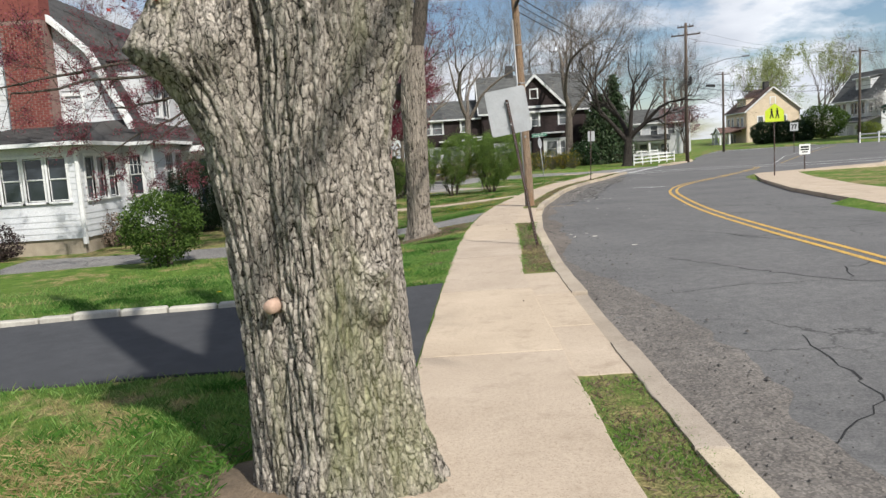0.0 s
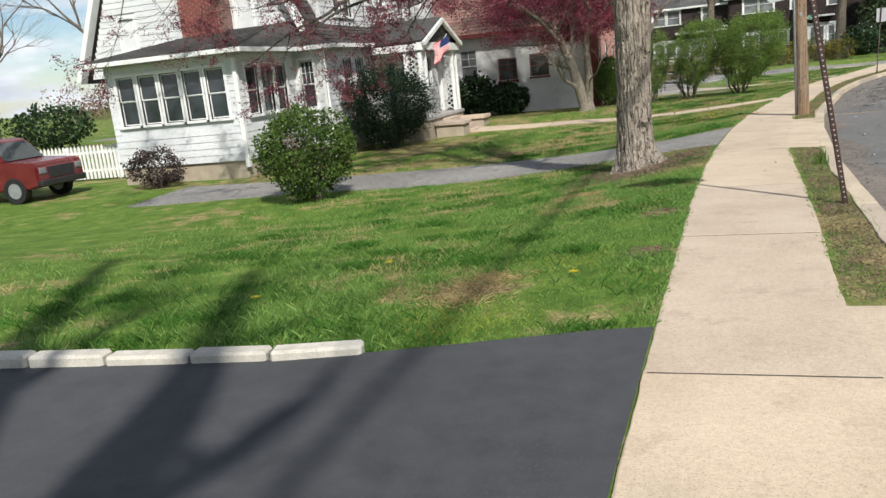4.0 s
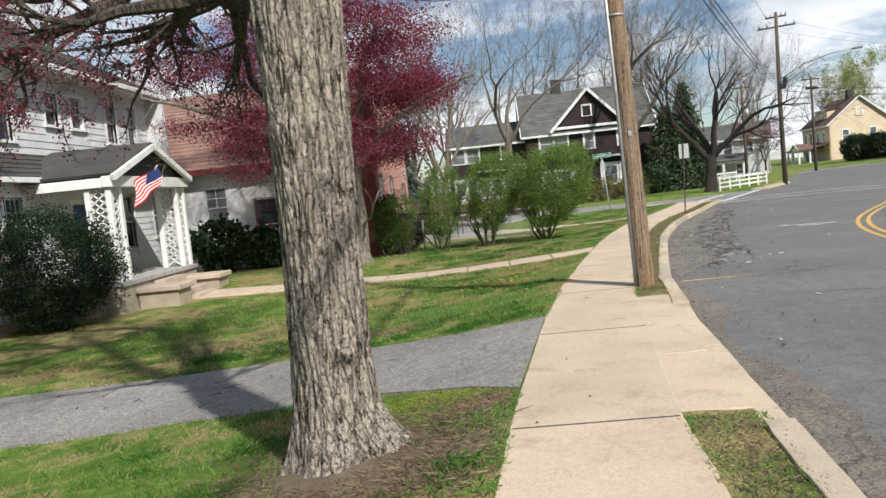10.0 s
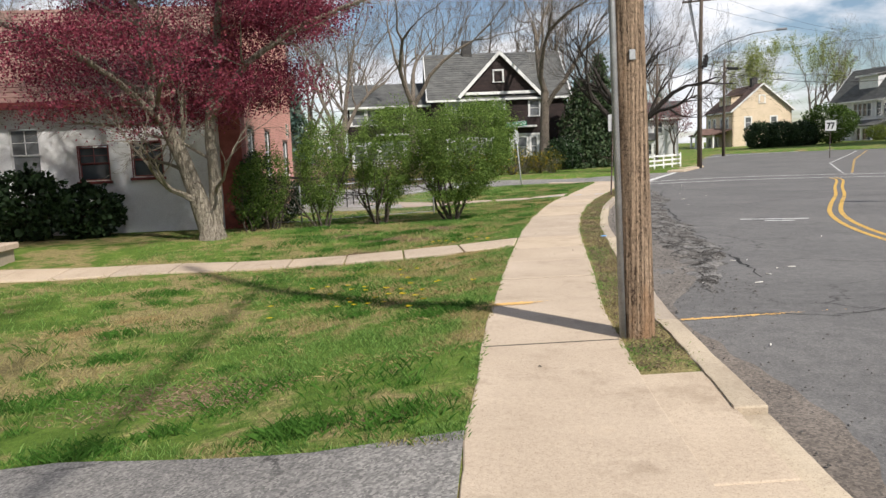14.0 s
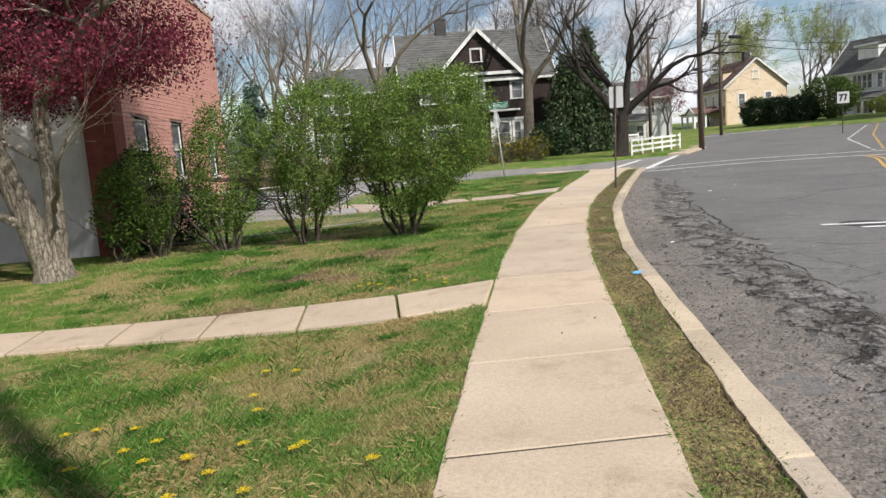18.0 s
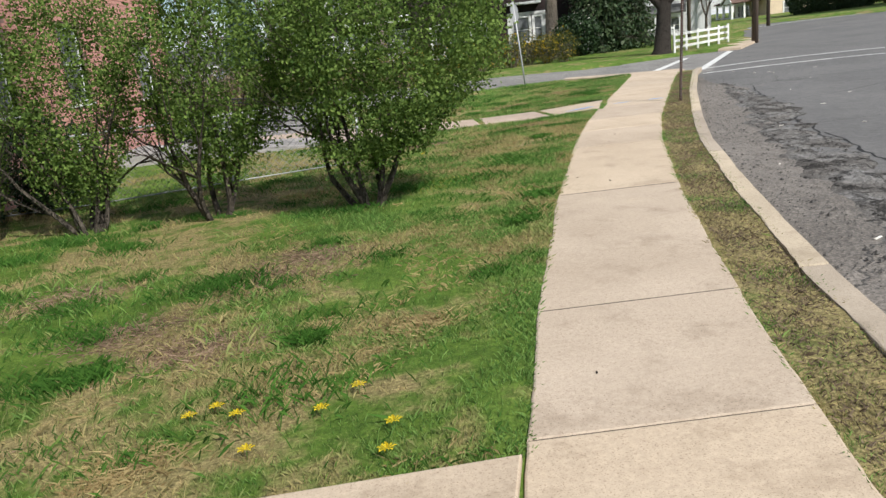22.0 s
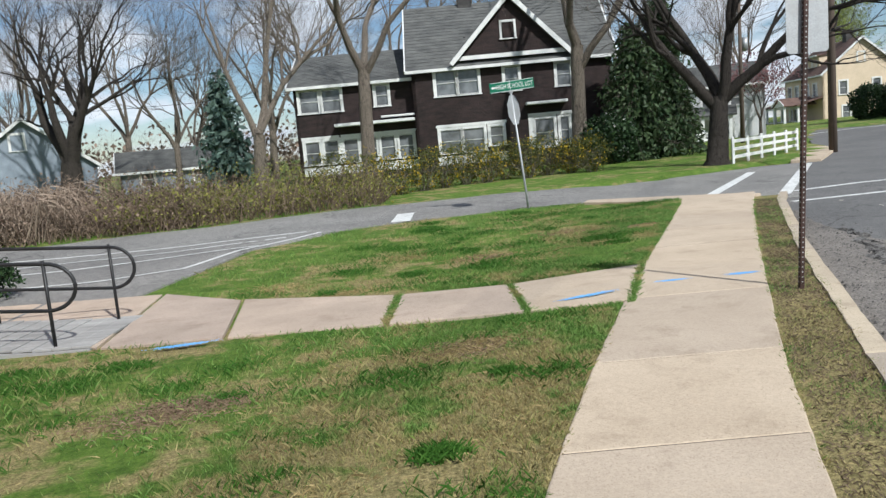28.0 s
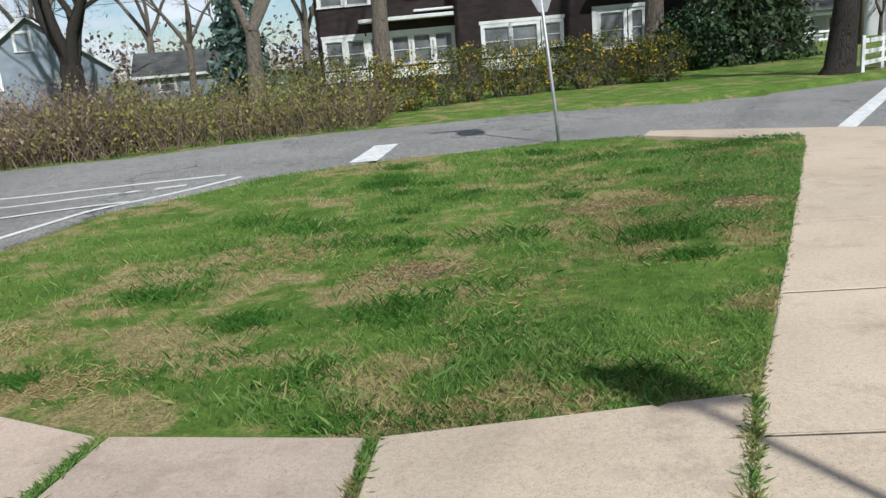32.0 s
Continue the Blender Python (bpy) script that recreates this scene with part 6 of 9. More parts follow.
T1 = big_trunk((-0.615, 4.0, -0.06), "old furrowed maple trunk with burls beside the sidewalk", [(-0.35, 0.12, 0.0, 0.5, 0.5), (0.0, 0.1, 0.0, 0.44, 0.44), (0.3, 0.09, 0.0, 0.38, 0.42), (0.7, 0.07, 0, 0.355, 0.39), (1.3, 0.06, 0, 0.33, 0.36), (1.8, 0.05, 0, 0.325, 0.35), (2.1, 0.09, 0, 0.34, 0.36), (2.3, 0.14, 0, 0.38, 0.38), (2.9, 0.16, 0, 0.44, 0.42)],
               3, BARK, 240, 300, 0.024, [(-0.95, 1.06, 0.1, 0.08), (-0.85, 1.18, 0.06, 0.06), (-0.9, 0.97, 0.05, 0.04), (-0.5, 0.1, 0.16, 0.06), (-1.9, 0.12, 0.12, 0.04)])
trunk_part(T1, [(-0.3, -0.2, -0.02, 0.26, 0.3), (0.0, -0.2, -0.02, 0.21, 0.26), (0.5, -0.22, -0.02, 0.19, 0.25), (1.0, -0.24, -0.02, 0.185, 0.24), (1.5, -0.27, -0.03, 0.19, 0.24), (1.85, -0.31, -0.04, 0.2, 0.25), (2.05, -0.37, -0.06, 0.23, 0.26), (2.25, -0.44, -0.08, 0.28, 0.28), (2.42, -0.46, -0.1, 0.29, 0.29), (2.56, -0.44, -0.1, 0.24, 0.24), (2.66, -0.42, -0.1, 0.12, 0.12), (2.69, -0.42, -0.1, 0.01, 0.01)], 8, BARK, 120, 180, 0.02, [(-1.9, 2.25, 0.1, 0.06), (-2.6, 2.3, 0.1, 0.07), (-1.2, 2.3, 0.1, 0.05)])
tubes("cut_stub", [([(-0.195, -0.24, 1.04), (-0.205, -0.36, 1.05)], [0.042, 0.034])], surface("cut_wood", (0.4, 0.27, 0.2), (0.6, 0.42, 0.32), 8, 60), T1, 10, "pale pink sawn branch stub")
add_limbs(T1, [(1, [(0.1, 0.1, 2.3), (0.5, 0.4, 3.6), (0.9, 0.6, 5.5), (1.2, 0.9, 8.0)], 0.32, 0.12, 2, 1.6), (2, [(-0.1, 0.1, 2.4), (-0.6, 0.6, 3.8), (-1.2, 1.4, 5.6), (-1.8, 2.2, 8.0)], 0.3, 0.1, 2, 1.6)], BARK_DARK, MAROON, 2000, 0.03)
# Young red shoots on the burl.
nr = np.random.default_rng(3)
shoots, spots = [], []
for k in range(30):
    p = Vector((-0.44 + nr.normal(0, 0.16), -0.2 + nr.normal(0, 0.1), 2.56))
    line = [tuple(p)]
    d = Vector((nr.normal(-0.35, 0.5), nr.normal(-0.1, 0.4), 1.0)).normalized()
    for i in range(4):
        p = p + d * nr.uniform(0.05, 0.13)
        d = (d + Vector(nr.normal(0, 0.3, 3))).normalized()
        line.append(tuple(p))
        spots += [tuple(p)] * 9
    shoots.append((line, 0.004))
tubes("shoot", shoots, BARK_DARK, T1, 4)
part("young_leaves", leaf_mesh(nr, spots, 0.022, 0.05), BRIGHT_RED, T1, "bright red young leaves")

T2 = big_trunk((-0.63, 19.06, -0.28), "grey furrowed maple with a low heavy limb on the lawn", [(-0.35, 0.05, 0, 0.46, 0.44), (0.0, 0.03, 0, 0.36, 0.34), (0.25, 0.0, 0, 0.3, 0.29), (0.7, -0.01, 0, 0.265, 0.265), (1.5, 0.01, 0, 0.262, 0.26), (2.5, 0.02, 0, 0.275, 0.27), (3.2, 0.02, 0, 0.3, 0.28), (4.6, 0.1, 0, 0.26, 0.25)],
               11, BARK_PLAIN, 170, 260, 0.017, [(-1.0, 0.74, 0.06, 0.06), (-1.05, 0.8, 0.025, -0.05), (-2.0, 2.3, 0.12, 0.03), (-0.35, -0.02, 0.2, 0.16), (-1.5, -0.02, 0.14, 0.08)])
# Limbs take darker bark than the trunk: their shade is in the colour.
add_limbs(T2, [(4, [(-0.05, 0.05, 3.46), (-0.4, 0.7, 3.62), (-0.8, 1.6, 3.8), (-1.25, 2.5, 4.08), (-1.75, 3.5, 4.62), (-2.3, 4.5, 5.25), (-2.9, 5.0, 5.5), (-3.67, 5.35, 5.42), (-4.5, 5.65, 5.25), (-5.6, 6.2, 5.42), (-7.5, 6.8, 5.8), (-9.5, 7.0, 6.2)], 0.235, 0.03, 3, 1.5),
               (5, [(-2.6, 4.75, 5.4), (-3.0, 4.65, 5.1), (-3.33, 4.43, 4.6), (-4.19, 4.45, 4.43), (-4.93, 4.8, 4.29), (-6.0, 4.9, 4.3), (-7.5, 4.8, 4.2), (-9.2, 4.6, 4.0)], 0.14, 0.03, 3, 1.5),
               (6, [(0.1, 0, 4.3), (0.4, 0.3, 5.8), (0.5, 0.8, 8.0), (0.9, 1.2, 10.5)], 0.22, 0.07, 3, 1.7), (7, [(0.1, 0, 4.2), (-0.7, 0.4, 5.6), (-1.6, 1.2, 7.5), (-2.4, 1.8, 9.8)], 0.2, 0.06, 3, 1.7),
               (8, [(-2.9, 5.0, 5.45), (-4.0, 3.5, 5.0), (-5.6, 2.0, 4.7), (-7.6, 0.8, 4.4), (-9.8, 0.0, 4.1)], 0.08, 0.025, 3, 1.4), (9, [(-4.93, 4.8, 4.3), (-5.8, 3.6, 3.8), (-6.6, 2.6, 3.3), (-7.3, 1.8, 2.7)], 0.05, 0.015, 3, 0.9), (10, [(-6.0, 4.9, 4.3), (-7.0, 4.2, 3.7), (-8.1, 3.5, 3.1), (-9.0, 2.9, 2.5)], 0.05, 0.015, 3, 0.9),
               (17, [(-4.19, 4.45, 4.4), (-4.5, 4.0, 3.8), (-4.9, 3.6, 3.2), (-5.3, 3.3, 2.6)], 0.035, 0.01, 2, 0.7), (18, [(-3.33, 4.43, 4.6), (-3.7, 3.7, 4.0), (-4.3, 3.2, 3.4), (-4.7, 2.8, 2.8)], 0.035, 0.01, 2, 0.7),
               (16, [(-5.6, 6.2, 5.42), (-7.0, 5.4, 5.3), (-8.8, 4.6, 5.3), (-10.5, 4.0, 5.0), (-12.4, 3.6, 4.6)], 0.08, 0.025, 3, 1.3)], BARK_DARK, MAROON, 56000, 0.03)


def red_maple():
    tree = thing("tree", (-3.62, 38.1, -0.5), "purple-leaved maple with two leaning stems", "tree")
    lines = [(11, [(0.0, 0, -0.2), (-0.35, -0.05, 1.3), (-0.8, -0.1, 2.6), (-1.15, -0.1, 3.6), (-1.3, 0.1, 5.2), (-2.0, 0.3, 7.6)], 0.24, 0.07, 3, 2.1), (12, [(0.08, 0, -0.1), (0.15, 0.05, 1.5), (0.12, 0.1, 3.2), (0.4, 0.2, 5.0), (0.9, 0.3, 7.8)], 0.17, 0.06, 3, 2.1),
             (13, [(-1.1, -0.1, 3.4), (-2.4, -0.5, 4.3), (-4.2, -1.0, 5.2), (-6.0, -1.4, 5.8)], 0.11, 0.04, 3, 1.8), (14, [(0.15, 0.1, 3.0), (1.2, -0.2, 4.2), (2.6, -0.4, 5.0), (4.2, -0.6, 5.6)], 0.1, 0.04, 3, 1.8),
             (15, [(-0.9, -0.1, 2.8), (-1.6, -1.2, 3.8), (-2.4, -2.6, 4.6)], 0.09, 0.04, 3, 1.7)]
    add_limbs(tree, lines, BARK_MAPLE)
    v, f = [], []
    tube(v, f, [(0, 0, -0.4), (0.0, 0, 0.0), (0.0, 0, 0.35)], [0.48, 0.36, 0.26], 14)
    ob = data_object("root_flare", v, f, BARK_MAPLE, True)
    ob.parent = tree
    nr = np.random.default_rng(21)
    spots = []
    for _ in range(860):
        u = nr.normal(0, 1, 3)
        u /= np.linalg.norm(u)
        r = (0.35 + 0.65 * nr.random() ** 0.5) * (1 + 0.3 * noise.noise((u[0] * 1.7, u[1] * 1.7, u[2] * 2.4)))
        c = np.array([-0.9 + u[0] * 5.0 * r, 0.1 + u[1] * 4.0 * r, 6.0 + u[2] * 3.3 * r])
        if noise.noise((c[0] * 0.33, c[1] * 0.33, c[2] * 0.85)) < -0.03:
            continue
        n = int(nr.integers(240, 520))
        spread = np.array([0.42, 0.42, 0.15])
        spots.append(c + nr.normal(0, 1, (n, 3)) * spread)
    lv, lf = leaf_mesh(nr, np.concatenate(spots), 0.04, 0.02, 0.4)
    ob = data_object("leaves", lv, lf, RED_LEAF)
    ob.parent = tree


red_maple()

# ---- shrubs ----
GROUP = "privet row by the fence"
shrub((2.44, 39.5, ground_z(2.44, 39.5)), "round leafy green privet with bare lower stems", (1.36, 1.3, 3.25), 31, PRIVET, 60000, 0.029, 7, BARK_DARK, shape=0.55, group=GROUP, lift=0.14, spike=0.2, off=0.75)
shrub((0.5, 40.2, ground_z(0.5, 40.2)), "upright leafy green privet with bare lower stems", (1.12, 1.1, 3.3), 32, PRIVET, 40000, 0.029, 7, BARK_DARK, shape=0.55, group=GROUP, lift=0.16, spike=0.22, off=0.5)
shrub((-1.15, 40.3, ground_z(-1.15, 40.3)), "narrow green privet with reddish stems", (0.82, 0.8, 2.95), 33, PRIVET, 22000, 0.029, 7, BARK_DARK, shape=0.5, group=GROUP, lift=0.12, spike=0.22, off=0.2)
shrub((-2.5, 40.3, ground_z(-2.5, 40.3)), "sparse green privet near the brick pier", (0.62, 0.62, 2.3), 34, PRIVET, 9000, 0.029, 6, BARK_DARK, shape=0.5, group=GROUP, lift=0.12, spike=0.2)
shrub((-3.0, 39.9, ground_z(-3.0, 39.9)), "thin grey-green shrub against the brick pier", (0.5, 0.5, 1.9), 37, BUSH_LEAF, 5000, 0.04, 6, BARK_DARK, shape=0.3, lift=0.05)
shrub((-2.6, 42.6, -0.62), "dense dark green shrub by the brick wall", (0.8, 0.7, 1.5), 35, DARK_LEAF, 5000, 0.05, 6, BARK_DARK, shape=0.3, lift=0.02)
shrub((-3.0, 41.2, -0.62), "dark green columnar shrub by the brick pier", (0.55, 0.55, 2.3), 36, DARK_LEAF, 5000, 0.05, 6, BARK_DARK, shape=0.3, lift=0.02)
shrub((-9.55, 30.4, -0.78), "large rounded dark green yew before the porch", (1.7, 1.5, 2.75), 41, YEW_LEAF, 48000, 0.036, 12, BARK_DARK, shape=0.4, lift=0.06, spike=0.3)
shrub((-7.6, 20.4, -0.86), "rounded light green shrub on the lawn", (1.15, 1.1, 2.05), 42, BUSH_LEAF, 13000, 0.045, 9, BARK_DARK, shape=0.4, lift=0.04)
shrub((-14.3, 24.0, -0.86), "small dark purple-green shrub at the foundation", (0.95, 0.6, 1.15), 43, leafy("barberry_leaves", (0.025, 0.018, 0.02), (0.09, 0.06, 0.055), 0.2), 4500, 0.045, 7, BARK_DARK, shape=0.2, lift=0.05)
shrub((-11.6, 26.6, -0.84), "brownish budding shrub at the foundation", (0.7, 0.6, 1.2), 44, DRY_TWIG, 2600, 0.045, 8, BARK_DARK, shape=0.2, lift=0.05)
shrub((-9.0, 40.2, -0.62), "broad-leaved rhododendron before the stucco wall", (1.2, 0.8, 2.0), 45, DARK_LEAF, 4200, 0.11, 8, BARK_DARK, shape=0.4, lift=0.03)
shrub((-7.4, 40.3, -0.62), "broad-leaved rhododendron with reddish tips", (1.0, 0.8, 1.55), 46, DARK_LEAF, 3600, 0.1, 8, BARK_DARK, shape=0.4, lift=0.03)
shrub((-2.7, 52.6, -0.68), "clipped low dark evergreen beside the ramp", (0.75, 0.6, 0.85), 47, DARK_LEAF, 5000, 0.045, 6, BARK_DARK, shape=0.1, lift=0.02)
k = 0
for x in np.arange(-12.0, -10.7, 0.5):
    shrub((float(x) + 0.3, 27.6 + 0.12 * k, -0.85), "low ivy-like ground cover along the foundation", (0.45, 0.4, 0.4), 50 + k, BUSH_LEAF, 1200, 0.04, 4, BARK_DARK, shape=0.1, lift=0.0, group="foundation planting")
    k += 1

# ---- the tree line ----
FAR_TREES = [((13.1, 80.0), 19.0, 0.4, 101, BARK_FAR, 3, 0.33), ((16.9, 70.7), 14.0, 0.42, 102, BARK_SHADED, 4, 0.2), ((-2.9, 76.0), 19.0, 0.34, 103, BARK_FAR, 3, 0.16), ((2.4, 74.5), 18.0, 0.33, 104, BARK_FAR, 3, 0.3), ((-18.2, 89.5), 17.0, 0.75, 105, BARK_SHADED, 5, 0.16)]
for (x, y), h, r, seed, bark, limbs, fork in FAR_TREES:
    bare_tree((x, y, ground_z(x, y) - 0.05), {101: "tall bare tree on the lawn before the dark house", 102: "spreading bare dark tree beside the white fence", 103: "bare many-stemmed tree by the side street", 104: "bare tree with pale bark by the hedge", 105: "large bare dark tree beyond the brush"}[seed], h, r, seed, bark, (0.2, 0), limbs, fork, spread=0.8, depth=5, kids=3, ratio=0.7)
A = bare_tree((-8.0, 104.0, -0.2), "tall bare woodland tree with fine twigs", 23.0, 0.34, 111, BARK_FAR, (0.3, 0), 4, 0.2, spread=0.6, depth=5, group="bare trees behind the houses")
B = bare_tree((4.0, 101.0, -0.2), "tall bare woodland tree with upright limbs", 22.0, 0.32, 112, BARK_FAR, (-0.2, 0.2), 3, 0.25, spread=0.6, depth=5, group="bare trees behind the houses")
B2 = bare_tree((-20.0, 104.0, -0.2), "tall bare tree far behind the houses", 19.0, 0.3, 115, BARK_FAR, (0.2, 0.1), 4, 0.25, spread=0.7, depth=4, kids=4, group="bare trees behind the houses")
C = bare_tree((60.0, 140.0, 0.0), "tall tree in pale yellow-green bud", 17.0, 0.3, 113, BARK_FAR, (0, 0), 4, 0.22, SPRING_LEAF, 9000, 0.11, spread=0.55, depth=4, group="budding trees behind the houses")
rng = random.Random(9)
for i, (x, y) in enumerate([(-3, 98), (-14, 109), (0, 108), (8, 106), (14, 103), (-15, 107), (19, 101), (-26, 99), (10, 112), (-6, 112), (24, 112), (33, 108), (-34, 112), (17, 97), (68, 132), (72, 126), (76, 120), (80, 116), (84, 108), (90, 92), (94, 82), (96, 70), (46, 150), (36, 140), (57, 146), (-40, 100), (-12, 92), (86, 100)]):
    src = (A, B)[i % 2] if i in (0, 3, 4, 13) else B2
    s = rng.uniform(0.75, 1.15)
    copy_thing(src, pose(x, y, ground_z(x, y) - 0.1, 0, 0, rng.uniform(0, 360)) @ Matrix.Diagonal((s, s, s, 1)))
for x, y, s in ((66, 134, 1.0), (63, 150, 0.95), (84, 122, 1.1), (92, 112, 0.9), (98, 100, 0.9)):
    copy_thing(C, pose(x, y, 0, 0, 0, rng.uniform(0, 360)) @ Matrix.Diagonal((s, s, s, 1)))
bare_tree((61.5, 105.0, 0.6), "small tree in pale blossom beside the white house", 7.0, 0.14, 121, BARK_FAR, (0, 0), 4, 0.2, BLOSSOM, 4500, 0.1, spread=0.8, depth=3)
bare_tree((56.5, 80.5, 0.6), "ornamental tree with pinkish spring buds", 6.0, 0.14, 122, BARK_DARK, (0, 0), 4, 0.2, PINK_BUD, 6500, 0.1, spread=1.0, depth=3)
bare_tree((66.0, 74.0, 0.8), "ornamental tree with dull red buds", 5.5, 0.14, 123, BARK_DARK, (0, 0), 4, 0.2, PINK_BUD, 5000, 0.1, spread=1.0, depth=3)
bare_tree((31.5, 100.5, -0.2), "small tree with pink spring buds", 7.0, 0.14, 124, BARK_DARK, (0, 0), 4, 0.2, PINK_BUD, 3500, 0.1, spread=0.9, depth=3)


def conifer(at, label, height, width, seed, layers=26, per=11, material=None, open_base=0.06, group="", leaf=0.34):
    """An evergreen: a straight trunk with whorls of drooping boughs, each with sprays of needles."""
    rng, nr = random.Random(seed), np.random.default_rng(seed)
    tree = thing("tree", at, label, "tree", group)
    tubes("trunk", [([(0, 0, -0.3), (0, 0, height * 0.5), (0, 0, height)], [0.03 * height * 0.8, 0.015 * height, 0.02])], BARK_DARK, tree, 8)
    v, f, spots = [], [], []
    for k in range(layers):
        t = open_base + (1 - open_base) * k / layers
        z = t * height
        reach = width * (1 - t) ** 0.8 + 0.15
        for i in range(per):
            a = rng.uniform(0, 6.28)
            r = reach * rng.uniform(0.6, 1.1)
            d = Vector((math.cos(a), math.sin(a), 0))
            line = [Vector((0, 0, z)), Vector((0, 0, z + 0.12 * r)) + d * r * 0.5, Vector((0, 0, z - 0.1 * r)) + d * r]
            tube(v, f, line, [0.03, 0.02, 0.008], 3, False)
            n = max(4, int(r * 15))
            for j in range(n):
                q = j / n
                p = line[0].lerp(line[1], q * 2) if q < 0.5 else line[1].lerp(line[2], q * 2 - 1)
                spots.append(tuple(p + Vector((rng.gauss(0, 0.16), rng.gauss(0, 0.16), rng.gauss(-0.1, 0.12)))))
    ob = data_object("bough", v, f, BARK_DARK)
    ob.parent = tree
    ob["kind"] = "stuff"
    lv, lf = leaf_mesh(nr, spots, leaf, 0.05, 0.9, 2.2)
    ob = data_object("needles", lv, lf, material or SPRUCE)
    ob.parent = tree
    return tree


EVERGREEN = leafy("cedar_sprays", (0.02, 0.045, 0.018), (0.075, 0.11, 0.045), 0.15)
S = conifer((58.0, 88.5, 0.45), "tall dark green spruce behind the white fence", 32.0, 6.8, 201, 38, 13, open_base=0.13, group="spruces across the road", leaf=0.3)
for x, y, s in ((64.0, 85.5, 1.05), (66.5, 79.0, 0.95), (70.0, 74.5, 1.0), (72.5, 79.5, 1.0)):
    copy_thing(S, pose(x, y, 0.6, 0, 0, x * 37 % 360) @ Matrix.Diagonal((s, s, s, 1)))
for i, (x, y) in enumerate(((56.5, 92.0), (61.0, 89.5), (66.0, 86.5), (71.0, 82.0), (76.0, 76.0), (79.0, 69.0))):
    shrub((x, y, 0.6), "dark evergreen shrub under the tall spruces", (2.8, 1.8, 2.4 + 0.4 * (i % 3)), 210 + i, DARK_LEAF, 3000, 0.16, 5, BARK_DARK, shape=0.2, lift=0.0, group="shrubs behind the far fence")
conifer((16.8, 82.5, -0.2), "dense dark evergreen beside the dark house", 7.4, 3.1, 202, 36, 20, EVERGREEN, 0.0, leaf=0.15)
conifer((18.8, 84.0, -0.2), "tall narrow dark evergreen beside the dark house", 9.5, 2.5, 203, 38, 18, EVERGREEN, 0.02, leaf=0.15)
conifer((-7.5, 88.0, -0.3), "young open spruce beyond the brush", 7.5, 2.3, 204, 18, 8, SPRUCE, 0.1, leaf=0.26)
shrub((14.6, 79.5, -0.35), "broad evergreen shrub with pale flowers by the tree", (1.5, 1.2, 2.6), 61, DARK_LEAF, 4000, 0.12, 8, BARK_DARK, shape=0.2, lift=0.0, extra=(BLOSSOM, 120, 0.1, "blossom"))
for i, (x, y, w, h) in enumerate(((46.3, 111.0, 1.9, 3.5), (48.6, 110.0, 2.0, 3.5), (50.6, 108.6, 1.8, 3.4))):
    shrub((x, y, 0.1), "dense dark clipped evergreen hedge before the houses", (w, w * 0.8, h), 62 + i, EVERGREEN, 9000, 0.14, 6, BARK_DARK, shape=0.1, lift=0.0, group="evergreens before the far houses")

shrub((53.8, 108.6, 0.2), "broad rounded light green shrub before the white house", (3.3, 2.8, 5.2), 66, BUSH_LEAF, 12000, 0.13, 7, BARK_DARK, shape=0.3, lift=0.1)
shrub((60.0, 108.5, 0.2), "small spreading yellow-green shrub by the white house", (1.8, 1.6, 2.4), 67, SPRING_LEAF, 4000, 0.1, 7, BARK_DARK, shape=0.6, lift=0.3)


# ---- brush and forsythia along the side street ----
def brush(x0, x1, y_at, depth, h, n, material, label, seed, flowers=None, name="brush"):
    """Tangled dry stems along a bank."""
    rng = random.Random(seed)
    v, f, spots = [], [], []
    for _ in range(n):
        x = rng.uniform(x0, x1)
        y = y_at(x) + 0.5 + rng.random() * depth
        z = ground_z(x, y) - 0.05
        p = Vector((x, y, z))
        d = Vector((rng.gauss(0, 0.35), rng.gauss(0, 0.35), 1)).normalized()
        hh = h * rng.uniform(0.45, 1.1)
        line = [p.copy()]
        for k in range(4):
            d = (d + Vector((rng.gauss(0, 0.28), rng.gauss(0, 0.28), -0.08 * k))).normalized()
            p = p + d * hh / 4
            line.append(p.copy())
            spots.append(tuple(p))
        tube(v, f, line, [0.014, 0.011, 0.008, 0.006, 0.003], 3, False)
    ob = tagged(data_object(name, v, f, material), label, "brush", kind="stuff")
    if flowers:
        mat, cnt, size, nm = flowers
        nr = np.random.default_rng(seed)
        pick = nr.integers(0, len(spots), cnt)
        lv, lf = leaf_mesh(nr, [spots[i] for i in pick], size, 0.12)
        fl = data_object(nm, lv, lf, mat)
        fl.parent = ob
    return ob


